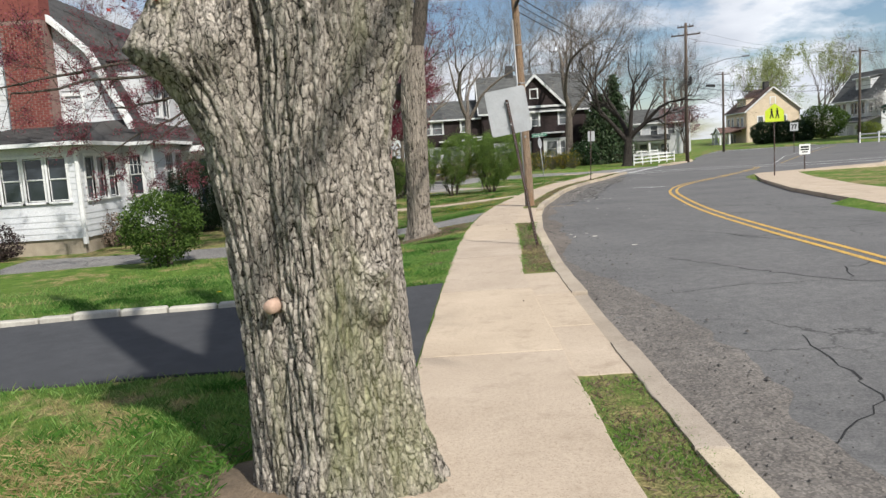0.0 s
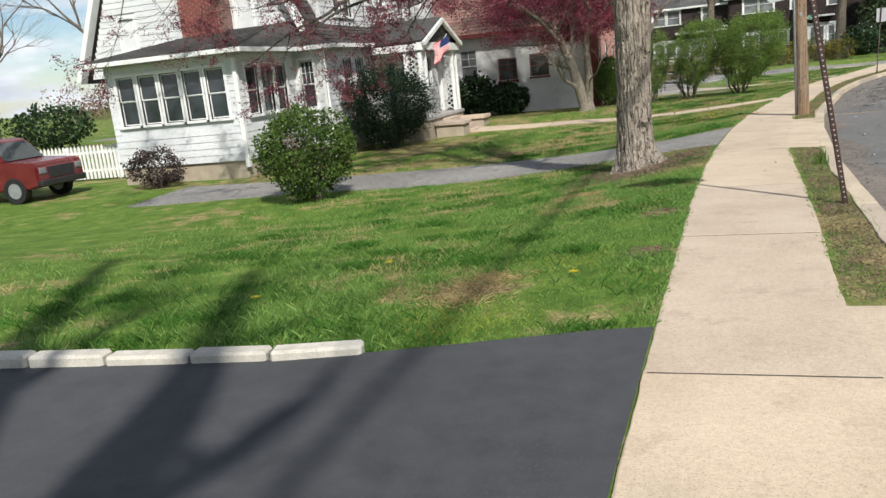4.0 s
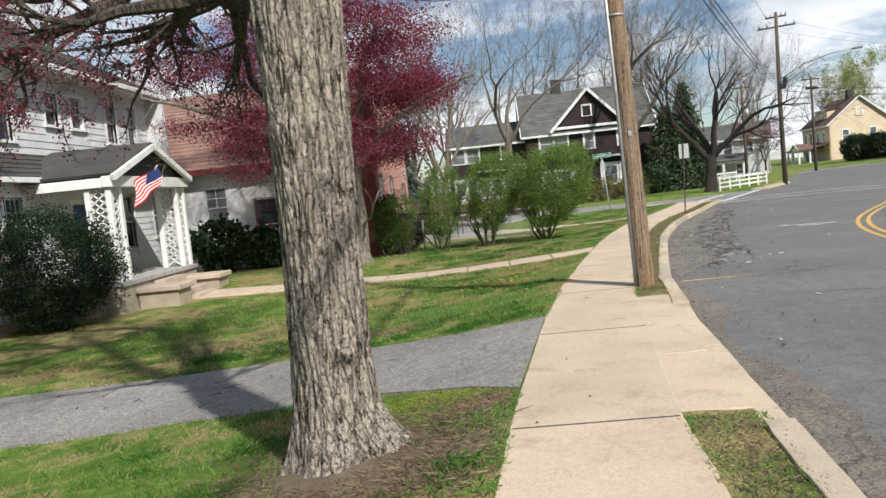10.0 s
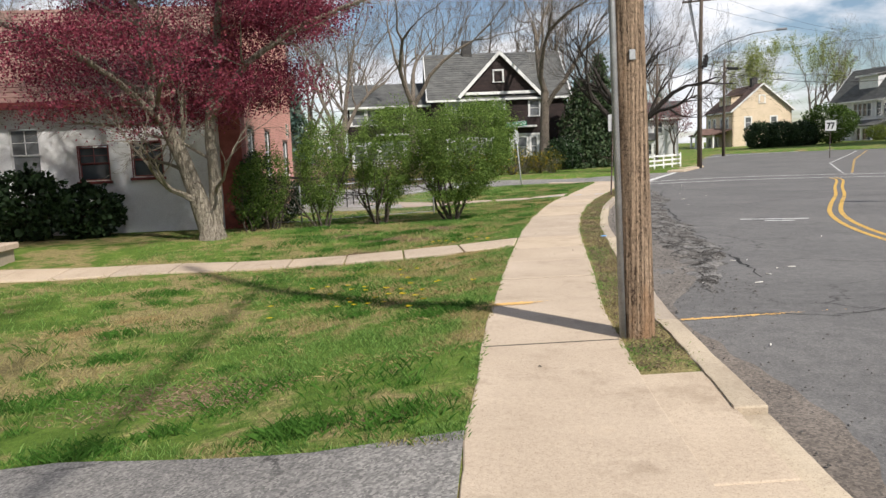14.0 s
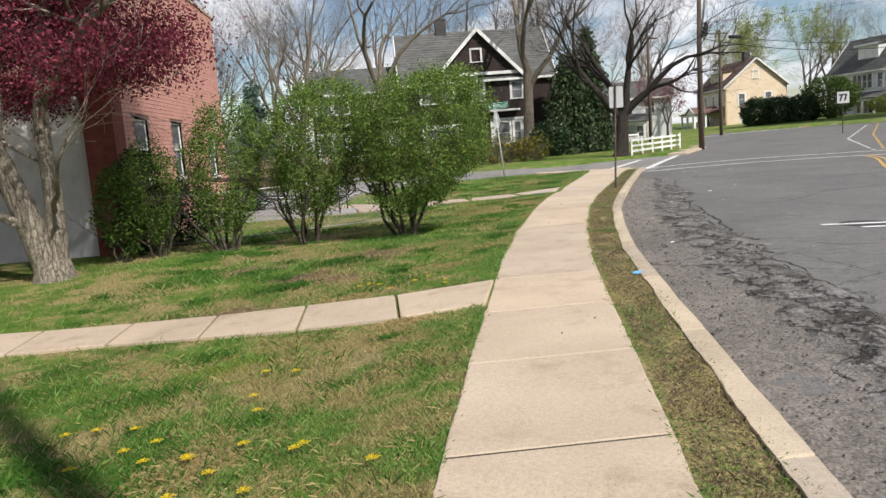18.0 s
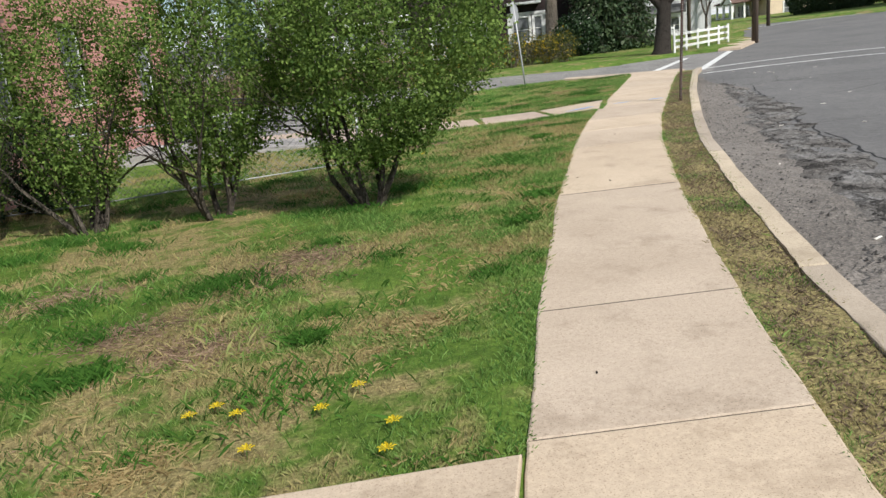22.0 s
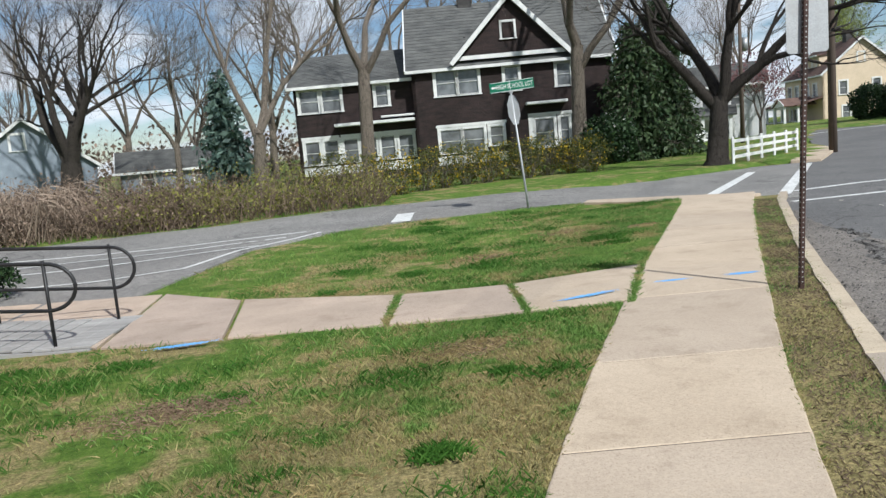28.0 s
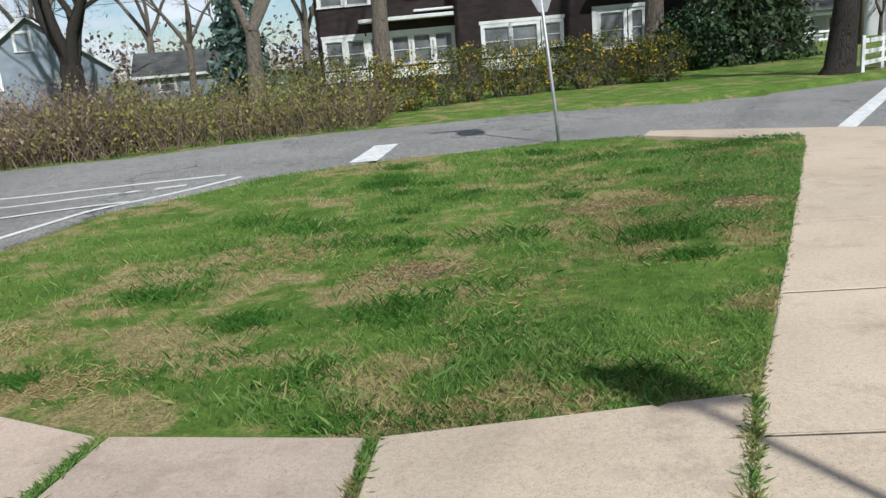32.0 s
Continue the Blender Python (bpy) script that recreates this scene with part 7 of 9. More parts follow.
brush(-16.0, -2.5, side_far, 6.5, 2.1, 3000, DRY_TWIG, "tangle of leafless brown brush on the bank", 71, (DRY_TWIG, 9000, 0.07, "dead_leaves"))
def vine_tangle(x0, x1, h, n, seed):
    """Pale arching bramble canes thrown over one another."""
    rng = random.Random(seed)
    v, f = [], []
    for _ in range(n):
        x = rng.uniform(x0, x1)
        y = side_far(x) + 0.6 + rng.random() * 3.5
        z = ground_z(x, y)
        a, reach, top = rng.uniform(0, 6.28), rng.uniform(0.8, 2.2), h * rng.uniform(0.4, 1.05)
        line = []
        for k in range(7):
            u = k / 6
            w = 4 * u * (1 - u * 0.85)
            line.append(Vector((x + math.cos(a) * reach * u + rng.gauss(0, 0.06), y + math.sin(a) * reach * u * 0.6 + rng.gauss(0, 0.06), z + top * min(1.0, w) * (1 - 0.35 * u * u) + rng.gauss(0, 0.05))))
        tube(v, f, line, [0.016, 0.015, 0.014, 0.012, 0.01, 0.008, 0.004], 3, False)
    return tagged(data_object("bramble", v, f, leafy("pale_canes", (0.22, 0.16, 0.12), (0.52, 0.41, 0.32), 0.1, 0.9)), "tangle of pale dry bramble canes on the bank", "brush", kind="stuff")


vine_tangle(-15.5, -6.5, 1.75, 1300, 75)
brush(-4.5, 3.6, side_far, 4.2, 1.8, 1200, DRY_TWIG, "budding olive-green brush along the side street", 72, (leafy("olive_buds", (0.12, 0.13, 0.03), (0.42, 0.4, 0.1), 0.35), 8000, 0.06, "buds"))
for i, x in enumerate((3.9, 4.9, 5.8, 6.7, 7.6, 8.5, 9.5, 10.5, 11.5, 12.4, 2.8, 1.6)):
    y = side_far(x) + (5.0, 6.0, 6.6, 7.4, 7.2, 8.0, 7.6, 8.2, 7.8, 7.0, 5.0, 4.6)[i]
    shrub((x, y, ground_z(x, y)), "straggling forsythia with yellow flowers", (0.95, 0.8, 1.55 + 0.3 * ((i * 5) % 4) / 3), 80 + i, leafy("olive_green", (0.05, 0.07, 0.015), (0.17, 0.17, 0.05), 0.3) if i == 0 else bpy.data.materials["olive_green"], 2400, 0.05, 16, BARK_MAPLE, name="forsythia", shape=0.5, lift=0.02, group="forsythia row", spike=0.4, extra=(FORSYTHIA, (480, 160, 260, 90)[i % 4], 0.06, "blossom"))


# ---- poles, wires and signs ----
def sagging(a, b, drop, n=14):
    a, b = Vector(a), Vector(b)
    return [tuple(a.lerp(b, i / n) - Vector((0, 0, drop * 4 * (i / n) * (1 - i / n)))) for i in range(n + 1)]


P = thing("utility_pole", (2.81, 25.1, -0.2), "weathered leaning wooden utility pole with a cable conduit", "utility pole", "utility poles")
tubes("pole", [([(0, 0, -0.3), (0, 0, 0), (-0.08, 0, 3.0), (-0.17, 0, 6.0), (-0.28, 0, 9.6)], [0.145, 0.14, 0.128, 0.115, 0.1])], POLE_WOOD, P, 20)
tubes("conduit", [([(-0.145, -0.06, 0.0), (-0.215, -0.06, 3.0), (-0.3, -0.05, 6.0)], 0.028)], GALV, P, 8, "grey cable conduit strapped to the pole")
for z in (4.0, 5.2):
    tubes("strap", [([(-0.012 - z * 0.028, 0, z - 0.015), (-0.012 - z * 0.028, 0, z + 0.015)], [0.155 - z * 0.004] * 2)], GALV, P, 16)
part("tag", boxed((-0.1, -0.145, 2.25), (-0.05, -0.134, 2.33), 0.004), GALV, P)

Q = thing("utility_pole", (23.65, 74.5, -0.45), "tall dark utility pole with crossarms and a street light", "utility pole", "utility poles")
tubes("pole", [([(0, 0, -0.3), (0, 0, 6), (0.1, -0.05, 13.1)], [0.19, 0.165, 0.12])], POLE_DARK, Q, 14)
for z, half in ((12.75, 0.75), (12.0, 1.35)):
    board(Q, (-0.89 * half + 0.09, 0.45 * half, z), (0.89 * half + 0.09, -0.45 * half, z), 0.11, 0.12, POLE_DARK, "crossarm")
    for s in (-0.92, -0.5, 0.5, 0.92):
        tubes("insulator", [([(0.89 * half * s + 0.09, -0.45 * half * s, z + 0.05), (0.89 * half * s + 0.09, -0.45 * half * s, z + 0.24)], [0.045, 0.03])], BLACK_STEEL, Q, 8)
tubes("lamp_arm", [([(0.1, -0.05, 8.0), (1.6, -0.8, 8.9), (3.2, -1.7, 9.35), (4.5, -2.5, 9.45)], 0.035)], GALV, Q, 8)
tubes("arm_brace", [([(0.1, -0.05, 7.5), (1.5, -0.8, 8.4), (2.6, -1.4, 9.1)], 0.022)], GALV, Q, 6)
bm = boxed((-0.36, -0.13, -0.08), (0.36, 0.13, 0.08), 0.05, Matrix.Translation((4.75, -2.62, 9.45)) @ Matrix.Rotation(radians(-28), 4, "Z"))
part("lamp_head", bm, GALV, Q, "grey cobra-head street lamp")
for k in range(4):
    part("splice_case", boxed((-0.2, -0.13, -0.1), (0.2, 0.13, 0.1), 0.04, Matrix.Translation((0.25 + 0.06 * k, -0.15, 7.35 + 0.2 * k)) @ Matrix.Rotation(radians(25 * k), 4, "Y")), BLACK_STEEL, Q)
for x, y, z, top in ((46.3, 85.7, 0.35, 10.1), (51.8, 61.3, 0.45, 9.9), (35.0, 96.0, -0.3, 10.0), (26.6, 92.0, -0.3, 9.5)):
    R = thing("utility_pole", (x, y, z), "slender dark wooden utility pole by the road", "utility pole", "utility poles")
    tubes("pole", [([(0, 0, -0.3), (0.05, 0, top)], [0.16, 0.11])], POLE_DARK, R, 10)
    board(R, (-0.9, 0, top - 0.3), (0.9, 0, top - 0.3), 0.09, 0.1, POLE_DARK, "crossarm")
tubes("transformer", [([(0.35, 0, 6.2), (0.35, 0, 7.1)], 0.22)], GALV, R, 12)

WIRES = [((2.62, 25.1, 6.1), (23.75, 74.4, 6.9), 0.5, 0.016), ((2.6, 25.1, 6.35), (23.75, 74.4, 7.1), 0.45, 0.013), ((2.58, 25.1, 6.6), (23.75, 74.4, 7.25), 0.4, 0.016),
         ((2.64, 25.1, 6.2), (1.0, -28.0, 6.3), 0.4, 0.055), ((2.62, 25.1, 6.6), (0.9, -28.0, 6.7), 0.4, 0.02), ((2.5, 25.1, 9.0), (23.4, 74.6, 11.8), 0.5, 0.008),
         ((23.8, 74.4, 7.1), (46.3, 85.7, 6.9), 0.5, 0.018), ((23.8, 74.4, 6.7), (46.3, 85.7, 6.4), 0.6, 0.022), ((24.8, 73.9, 11.7), (46.3, 85.7, 10.1), 0.6, 0.008), ((22.6, 75.0, 11.7), (46.0, 86.0, 10.1), 0.6, 0.008),
         ((46.3, 85.7, 6.9), (51.8, 61.3, 6.9), 0.25, 0.018), ((46.3, 85.7, 6.4), (51.8, 61.3, 6.5), 0.3, 0.022), ((46.3, 85.7, 10.1), (51.8, 61.3, 10.0), 0.3, 0.009), ((51.8, 61.3, 6.9), (64.0, 40.0, 6.9), 0.4, 0.02),
         ((23.7, 74.5, 7.2), (26.6, 92.0, 7.5), 0.3, 0.014), ((23.7, 74.5, 6.6), (12.0, 86.0, 5.6), 0.4, 0.01), ((23.3, 74.6, 7.7), (51.8, 61.3, 9.8), 0.6, 0.009), ((23.3, 74.6, 12.0), (26.6, 92.0, 9.0), 0.4, 0.008), ((-40, 92, 6.5), (12.0, 86.0, 5.6), 0.6, 0.014)]
for a, b, drop, r in WIRES:
    v, f = [], []
    tube(v, f, sagging(a, b, drop), [r] * 15, 5)
    tagged(data_object("overhead_cable", v, f, CABLE), "black overhead cable strung between utility poles", "cable", "overhead cables")
v, f = [], []
tube(v, f, [(25.3, 73.6, 6.62), (26.2, 73.9, 6.6)], [0.11, 0.11], 8)
tagged(data_object("cable_splice", v, f, CABLE), "black splice case hanging on a cable", "cable splice")


def sign_post(at, top, lean, label, seed=0, width=0.048):
    """A perforated square steel post."""
    S = thing("sign_post", at, label, "sign post")
    bm = bmesh.new()
    m = Matrix(((1, 0, lean[0] / top, 0), (0, 1, lean[1] / top, 0), (0, 0, 1, 0), (0, 0, 0, 1)))
    w = width / 2
    box(bm, (-w, -w, -0.2), (w, w, top), 0.004, m)
    part("post", bm, RUST, S)
    holes = bmesh.new()
    z = 0.08
    while z < top - 0.03:
        for face in (0, 1, 2):
            rot = Matrix.Rotation(radians((0, -90, 90)[face]), 4, "Z")
            bmesh.ops.create_circle(holes, cap_ends=True, segments=8, radius=0.0085, matrix=m @ Matrix.Translation((0, 0, z)) @ rot @ Matrix.Translation((0, -w - 0.0012, 0)) @ Matrix.Rotation(radians(90), 4, "X"))
        z += 0.0508
    part("perforation", holes, GALV, S)["kind"] = "stuff"
    return S, m


def rounded_plate(w, h, r, t, m):
    pts = []
    for cx, cz, a0 in ((w / 2 - r, h / 2 - r, 0), (-w / 2 + r, h / 2 - r, 90), (-w / 2 + r, -h / 2 + r, 180), (w / 2 - r, -h / 2 + r, 270)):
        for k in range(5):
            a = radians(a0 + 22.5 * k)
            pts.append((cx + r * math.cos(a), cz + r * math.sin(a)))
    return prism(bmesh.new(), pts, 0, t, m)


S1, m = sign_post((1.65, 13.7, -0.06), 2.62, (-0.42, 0.0), "leaning rusty perforated post with a square sign seen from behind")
part("sign_plate", rounded_plate(0.72, 0.8, 0.05, 0.004, Matrix.Translation((-0.4, 0.03, 2.42)) @ Matrix.Rotation(radians(-8), 4, "Y")), ALU, S1, "plain grey back of a square sign")
for dz in (0.18, -0.2):
    tubes("bolt", [([(-0.39 - 0.165 * dz, -0.035, 2.38 + dz), (-0.43 - 0.165 * dz, -0.024, 2.38 + dz)], 0.012)], GALV, S1, 6)
S2, m = sign_post((9.02, 47.2, -0.43), 3.05, (0.12, 0.0), "dark perforated post with a small sign seen from behind")
part("sign_plate", rounded_plate(0.42, 0.62, 0.04, 0.004, Matrix.Translation((0.14, 0.03, 2.68))), ALU, S2, "plain grey back of a parking sign")

S3 = thing("stop_sign", (7.8, 59.85, -0.5), "octagonal stop sign seen from behind under a street name sign", "sign")
tubes("post", [([(0.0, 0, -0.2), (-0.05, 0, 0.6), (-0.28, 0.0, 3.4)], 0.03)], GALV, S3, 8)
m = Matrix.Translation((-0.2, 0.03, 2.62)) @ Matrix.Rotation(radians(-4), 4, "Y") @ Matrix.Rotation(radians(60), 4, "Z")
part("octagon", prism(bmesh.new(), [(0.41 * math.cos(radians(22.5 + 45 * k)), 0.41 * math.sin(radians(22.5 + 45 * k))) for k in range(8)], 0, 0.005, m), ALU, S3, "grey back of an octagonal sign")
m = Matrix.Translation((-0.22, -0.02, 3.25)) @ Matrix.Rotation(radians(-3.5), 4, "Y")
blade = part("street_blade", boxed((-0.58, -0.006, -0.13), (0.58, 0.006, 0.13), 0.003, m), GREEN_SIGN, S3, "green street sign with white letters")
part("blade_border", box(boxed((-0.57, -0.008, 0.115), (0.57, -0.0065, 0.125), 0, m), (-0.57, -0.008, -0.125), (0.57, -0.0065, -0.115), 0, m), WHITE_SIGN, blade)
cu = bpy.data.curves.new("lettering", "FONT")
cu.body, cu.size, cu.extrude, cu.align_x = "HIGH SCHOOL LOT", 0.175, 0.0015, "CENTER"
cu.materials.append(WHITE_SIGN)
ob = new("lettering", cu)
ob.parent = blade
ob.matrix_basis = m @ Matrix.Translation((0.07, -0.0095, -0.06)) @ Matrix.Rotation(radians(90), 4, "X") @ Matrix.Diagonal((0.62, 1, 1, 1))
part("arrow", prism(bmesh.new(), [(-0.54, 0.0), (-0.49, 0.05), (-0.49, 0.018), (-0.42, 0.018), (-0.42, -0.018), (-0.49, -0.018), (-0.49, -0.05)], -0.0095, -0.0068, m), WHITE_SIGN, blade)
part("bracket", boxed((-0.3, -0.03, 3.05), (-0.2, 0.03, 3.14), 0.008), GALV, S3)

S4, m = sign_post((16.2, 37.6, -0.2), 3.0, (0, 0), "school crossing sign of fluorescent yellow-green on a dark post")
m = Matrix.Translation((0, -0.05, 2.9)) @ Matrix.Rotation(radians(-18), 4, "Z")
part("sign_plate", prism(bmesh.new(), [(-0.42, -0.42), (0.42, -0.42), (0.42, 0.1), (0.0, 0.46), (-0.42, 0.1)], -0.01, 0.0, m), LIME_SIGN, S4, "yellow-green pentagonal plate")
bm = bmesh.new()
for dx, s in ((-0.13, 0.92), (0.12, 1.0)):
    prism(bm, [(dx - 0.035, 0.0), (dx + 0.05, 0.0), (dx + 0.06, 0.13 * s), (dx - 0.05, 0.13 * s)], -0.014, -0.011, m)
    prism(bm, [(dx - 0.09, -0.26 * s), (dx - 0.05, -0.28 * s), (dx + 0.04, 0.0), (dx - 0.03, 0.0)], -0.014, -0.011, m)
    prism(bm, [(dx + 0.05, -0.28 * s), (dx + 0.1, -0.26 * s), (dx + 0.05, 0.0), (dx - 0.01, 0.0)], -0.014, -0.011, m)
    prism(bm, [(dx + 0.045 * math.cos(a * 0.785), 0.19 * s + 0.045 * math.sin(a * 0.785)) for a in range(8)], -0.014, -0.011, m)
part("pictogram", bm, BLACK_SIGN, S4, "black school crossing symbol")
S5, m = sign_post((19.5, 41.5, -0.1), 1.2, (0, 0), "low white notice on a short post by the corner")
part("notice", boxed((-0.3, -0.03, 0.6), (0.3, -0.02, 1.15), 0.004), WHITE_SIGN, S5)
part("notice_bars", box(box(boxed((-0.22, -0.036, 0.95), (0.22, -0.031, 1.05)), (-0.22, -0.036, 0.82), (0.22, -0.031, 0.9)), (-0.15, -0.036, 0.7), (0.15, -0.031, 0.76)), BLACK_SIGN, S5)
S6, m = sign_post((35.0, 76.8, 0.0), 2.6, (0, 0), "white sign with black route marks on a post")
m = Matrix.Translation((0, -0.05, 2.3)) @ Matrix.Rotation(radians(-35), 4, "Z")
part("sign_plate", boxed((-0.38, -0.01, -0.4), (0.38, 0.0, 0.4), 0.004, m), WHITE_SIGN, S6)
bm = bmesh.new()
for dx in (-0.17, 0.1):
    prism(bm, [(dx - 0.1, 0.24), (dx + 0.15, 0.24), (dx + 0.15, 0.15), (dx + 0.03, -0.24), (dx - 0.07, -0.24), (dx + 0.04, 0.14), (dx - 0.1, 0.14)], -0.015, -0.011, m)
part("marks", bm, BLACK_SIGN, S6)
S7, m = sign_post((51.2, 60.9, 0.45), 3.6, (0, 0), "blank grey sign on a post by the utility pole")
part("sign_plate", boxed((-0.45, -0.03, 2.5), (0.3, -0.02, 3.4), 0.004), ALU, S7)


# ---- fences ----
def rail_fence(a, b, z0, z1, posts, rails, label, h=1.1, post_w=0.1, group=""):
    F = thing("fence", (a[0], a[1], z0), label, "fence", group)
    v = Vector((b[0] - a[0], b[1] - a[1], z1 - z0))
    for k in range(posts):
        p = v * (k / (posts - 1))
        bm = boxed((p.x - post_w / 2, p.y - post_w / 2, p.z - 0.3), (p.x + post_w / 2, p.y + post_w / 2, p.z + h), 0.01)
        part("post", bm, TRIM, F)
        if k < posts - 1:
            q = v * ((k + 1) / (posts - 1))
            for z in rails:
                board(F, (p.x, p.y, p.z + z), (q.x, q.y, q.z + z), 0.045, 0.13, TRIM, "rail")
    return F


rail_fence((17.45, 70.4), (23.0, 76.6), -0.42, -0.4, 6, (0.3, 0.62, 0.94), "white three-rail fence at the corner", 1.1)
rail_fence((12.5, 88.0), (26.5, 95.0), -0.25, -0.2, 7, (0.35, 0.8), "white rail fence behind the trees", 1.0)
rail_fence((45.4, 83.9), (57.7, 69.3), 0.38, 0.75, 11, (0.3, 0.72), "long white two-rail fence across the road", 0.95, 0.12, "far fences")
rail_fence((59.2, 66.6), (66.5, 53.0), 0.75, 1.0, 8, (0.3, 0.72), "white two-rail fence past the pole", 0.95, 0.12, "far fences")


def chain_link(a, b, posts, h, label):
    F = thing("chain_link_fence", (a[0], a[1], 0), label, "fence")
    va, vb = Vector((*a, 0)), Vector((*b, 0))
    L = (vb - va).length
    m = Matrix.Translation((-a[0], -a[1], 0)) @ wall_frame(a, b)

    def gz(u):
        p = va.lerp(vb, u / L)
        return ground_z(p.x, p.y)
    rail = []
    for k in range(posts):
        u = L * k / (posts - 1)
        p, z = m @ Vector((u, 0, 0)), gz(u)
        tubes("post", [([(p.x, p.y, z - 0.2), (p.x, p.y, z + h)], 0.025)], GALV, F, 8)
        rail.append((p.x, p.y, z + h - 0.03))
    tubes("top_rail", [(rail, 0.02)], GALV, F, 6)
    tubes("bottom_wire", [([(x, y, z - h + 0.1) for x, y, z in rail], 0.012)], GALV, F, 5)
    v, f = [], []
    step = 0.11
    n = int(L / step)
    for i in range(-int(h / step), n):
        for s in (1, -1):
            u0 = i * step if s == 1 else i * step + h
            u1 = u0 + s * h
            t0, t1 = 0.0, 1.0
            for lim in (0.0, L):
                pass
            ends = []
            for t in (0.0, 1.0):
                ends.append(u0 + (u1 - u0) * t)
            lo = max(0.0, min(1.0, (0 - u0) / (u1 - u0))), max(0.0, min(1.0, (L - u0) / (u1 - u0)))
            t0, t1 = min(lo), max(lo)
            if t1 - t0 < 0.05:
                continue
            p, q = (m @ Vector((u0 + (u1 - u0) * t, 0.02, gz(min(L, max(0, u0 + (u1 - u0) * t))) + 0.06 + t * (h - 0.1))) for t in (t0, t1))
            tube(v, f, [p, q], [0.0028, 0.0028], 3, False)
    ob = data_object("mesh", v, f, GALV)
    ob.parent = F
    ob["label"] = "diamond steel mesh"
    return F


chain_link((-4.0, 41.9), (2.15, 43.6), 4, 1.15, "low grey chain-link fence behind the privets")

# ---- ramp and railings by the school ----
R = thing("ramp", (0, 0, 0), "weathered grey boarded access ramp with worn edges", "ramp")
bm = bmesh.new()
for k in range(20):
    x = 1.18 - k * 0.235
    z = -0.6 + max(0, k - 2) * 0.014
    part("plank", boxed((x - 0.228, 48.3, z - 0.035), (x, 49.95, z), 0.006), GREY_BOARD, R)
part("edge_beam", prism(bmesh.new(), [(1.2, -0.78), (1.2, -0.63), (0.6, -0.63), (-3.5, -0.4), (-3.5, -0.78)][::-1], 48.2, 48.28), GREY_BOARD, R)
part("edge_beam", prism(bmesh.new(), [(1.2, -0.78), (1.2, -0.63), (0.6, -0.63), (-3.5, -0.4), (-3.5, -0.78)][::-1], 49.97, 50.05), GREY_BOARD, R)
for y, ends in ((48.4, (0.72, 1.06)), (49.8, (0.9, 1.21))):
    H = thing("handrail", (0, y, 0), "black steel pipe handrail with a rounded loop end", "handrail", "ramp handrails")
    x0, x1 = ends
    top, low = 0.39, -0.17
    loop = [(x0 + (x1 - x0) * math.sin(radians(a)), 0, (top + low) / 2 + (top - low) / 2 * math.cos(radians(a))) for a in range(0, 181, 15)]
    tubes("rail", [([(-3.4, 0, top + 0.3), (-1.0, 0, top + 0.13)] + loop + [(-1.0, 0, low + 0.13), (-3.4, 0, low + 0.3)], 0.024)], BLACK_STEEL, H, 8)
    for x in (x0, x0 - 1.62, x0 - 3.3):
        tubes("baluster_post", [([(x, 0, -0.66), (x, 0, top + 0.04 + (x0 - x) * 0.075)], 0.022)], BLACK_STEEL, H, 8)

# ---- side walks of old slabs ----
W1 = thing("garden_path", (0, 0, 0), "narrow concrete garden path from the sidewalk to the porch", "path", kind="structure")
cuts = [2.91, 2.05, 1.0, -0.1, -1.2, -2.3, -3.4, -4.5, -5.6, -6.6, -7.4]
for a, b in zip(cuts, cuts[1:]):
    def edge(x):
        return (float(np.interp(x, (-7.4, -4, -1, 1.9, 3.1), (33.5, 33.5, 33.35, 32.15, 32.05))), float(np.interp(x, (-7.4, -4, -1, 2.0, 3.1), (34.7, 34.5, 34.35, 33.42, 33.32))))
    pts = [(b, edge(b)[0]), (a - 0.02, edge(a)[0]), (a - 0.02 + (0.28 if a > 2.5 else 0), edge(a)[1]), (b, edge(b)[1])]
    slab(W1, [(x, y, ground_z(x, y) + 0.035) for x, y in pts], 0.12, CONCRETE, 0.006)
W2 = thing("school_path", (0, 0, 0), "old sunken concrete path with grass-filled joints", "path", kind="structure")
rows = [((7.3, 47.25), (8.02, 49.5)), ((6.22, 47.42), (6.22, 49.4)), ((4.7, 47.6), (4.76, 49.6)), ((2.85, 47.95), (2.4, 50.6)), ((1.3, 48.2), (0.9, 51.6)), ((-1.0, 50.1), (-1.2, 52.0)), ((-3.3, 50.1), (-3.4, 52.0))]
for i, ((a, b), (c, d)) in enumerate(zip(rows, rows[1:])):
    gap = 0.022
    pts = [(c[0] + gap, c[1]), (a[0] - gap, a[1]), (b[0] - gap, b[1]), (d[0] + gap, d[1])]
    slab(W2, [(x, y, ground_z(x, y) + 0.03) for x, y in pts], 0.14, CONCRETE if i == 0 else OLD_CONCRETE, 0.012)
RB = thing("recycling_bin", (57.5, 112.0, 0.15), "light blue plastic recycling bin at the far kerb", "bin")
BIN_BLUE = surface("blue_bin_plastic", (0.08, 0.35, 0.55), (0.14, 0.48, 0.7), 3, 40, 0.5)
part("tub", prism(bmesh.new(), [(-0.5, 0.0), (0.5, 0.0), (0.62, 0.55), (-0.62, 0.55)], -0.35, 0.35), BIN_BLUE, RB)
part("rim", boxed((-0.68, -0.42, 0.52), (0.68, 0.42, 0.6), 0.02), BIN_BLUE, RB)
W3 = thing("corner_walk", (0, 0, 0), "concrete corner walk at the side street", "path", kind="structure")
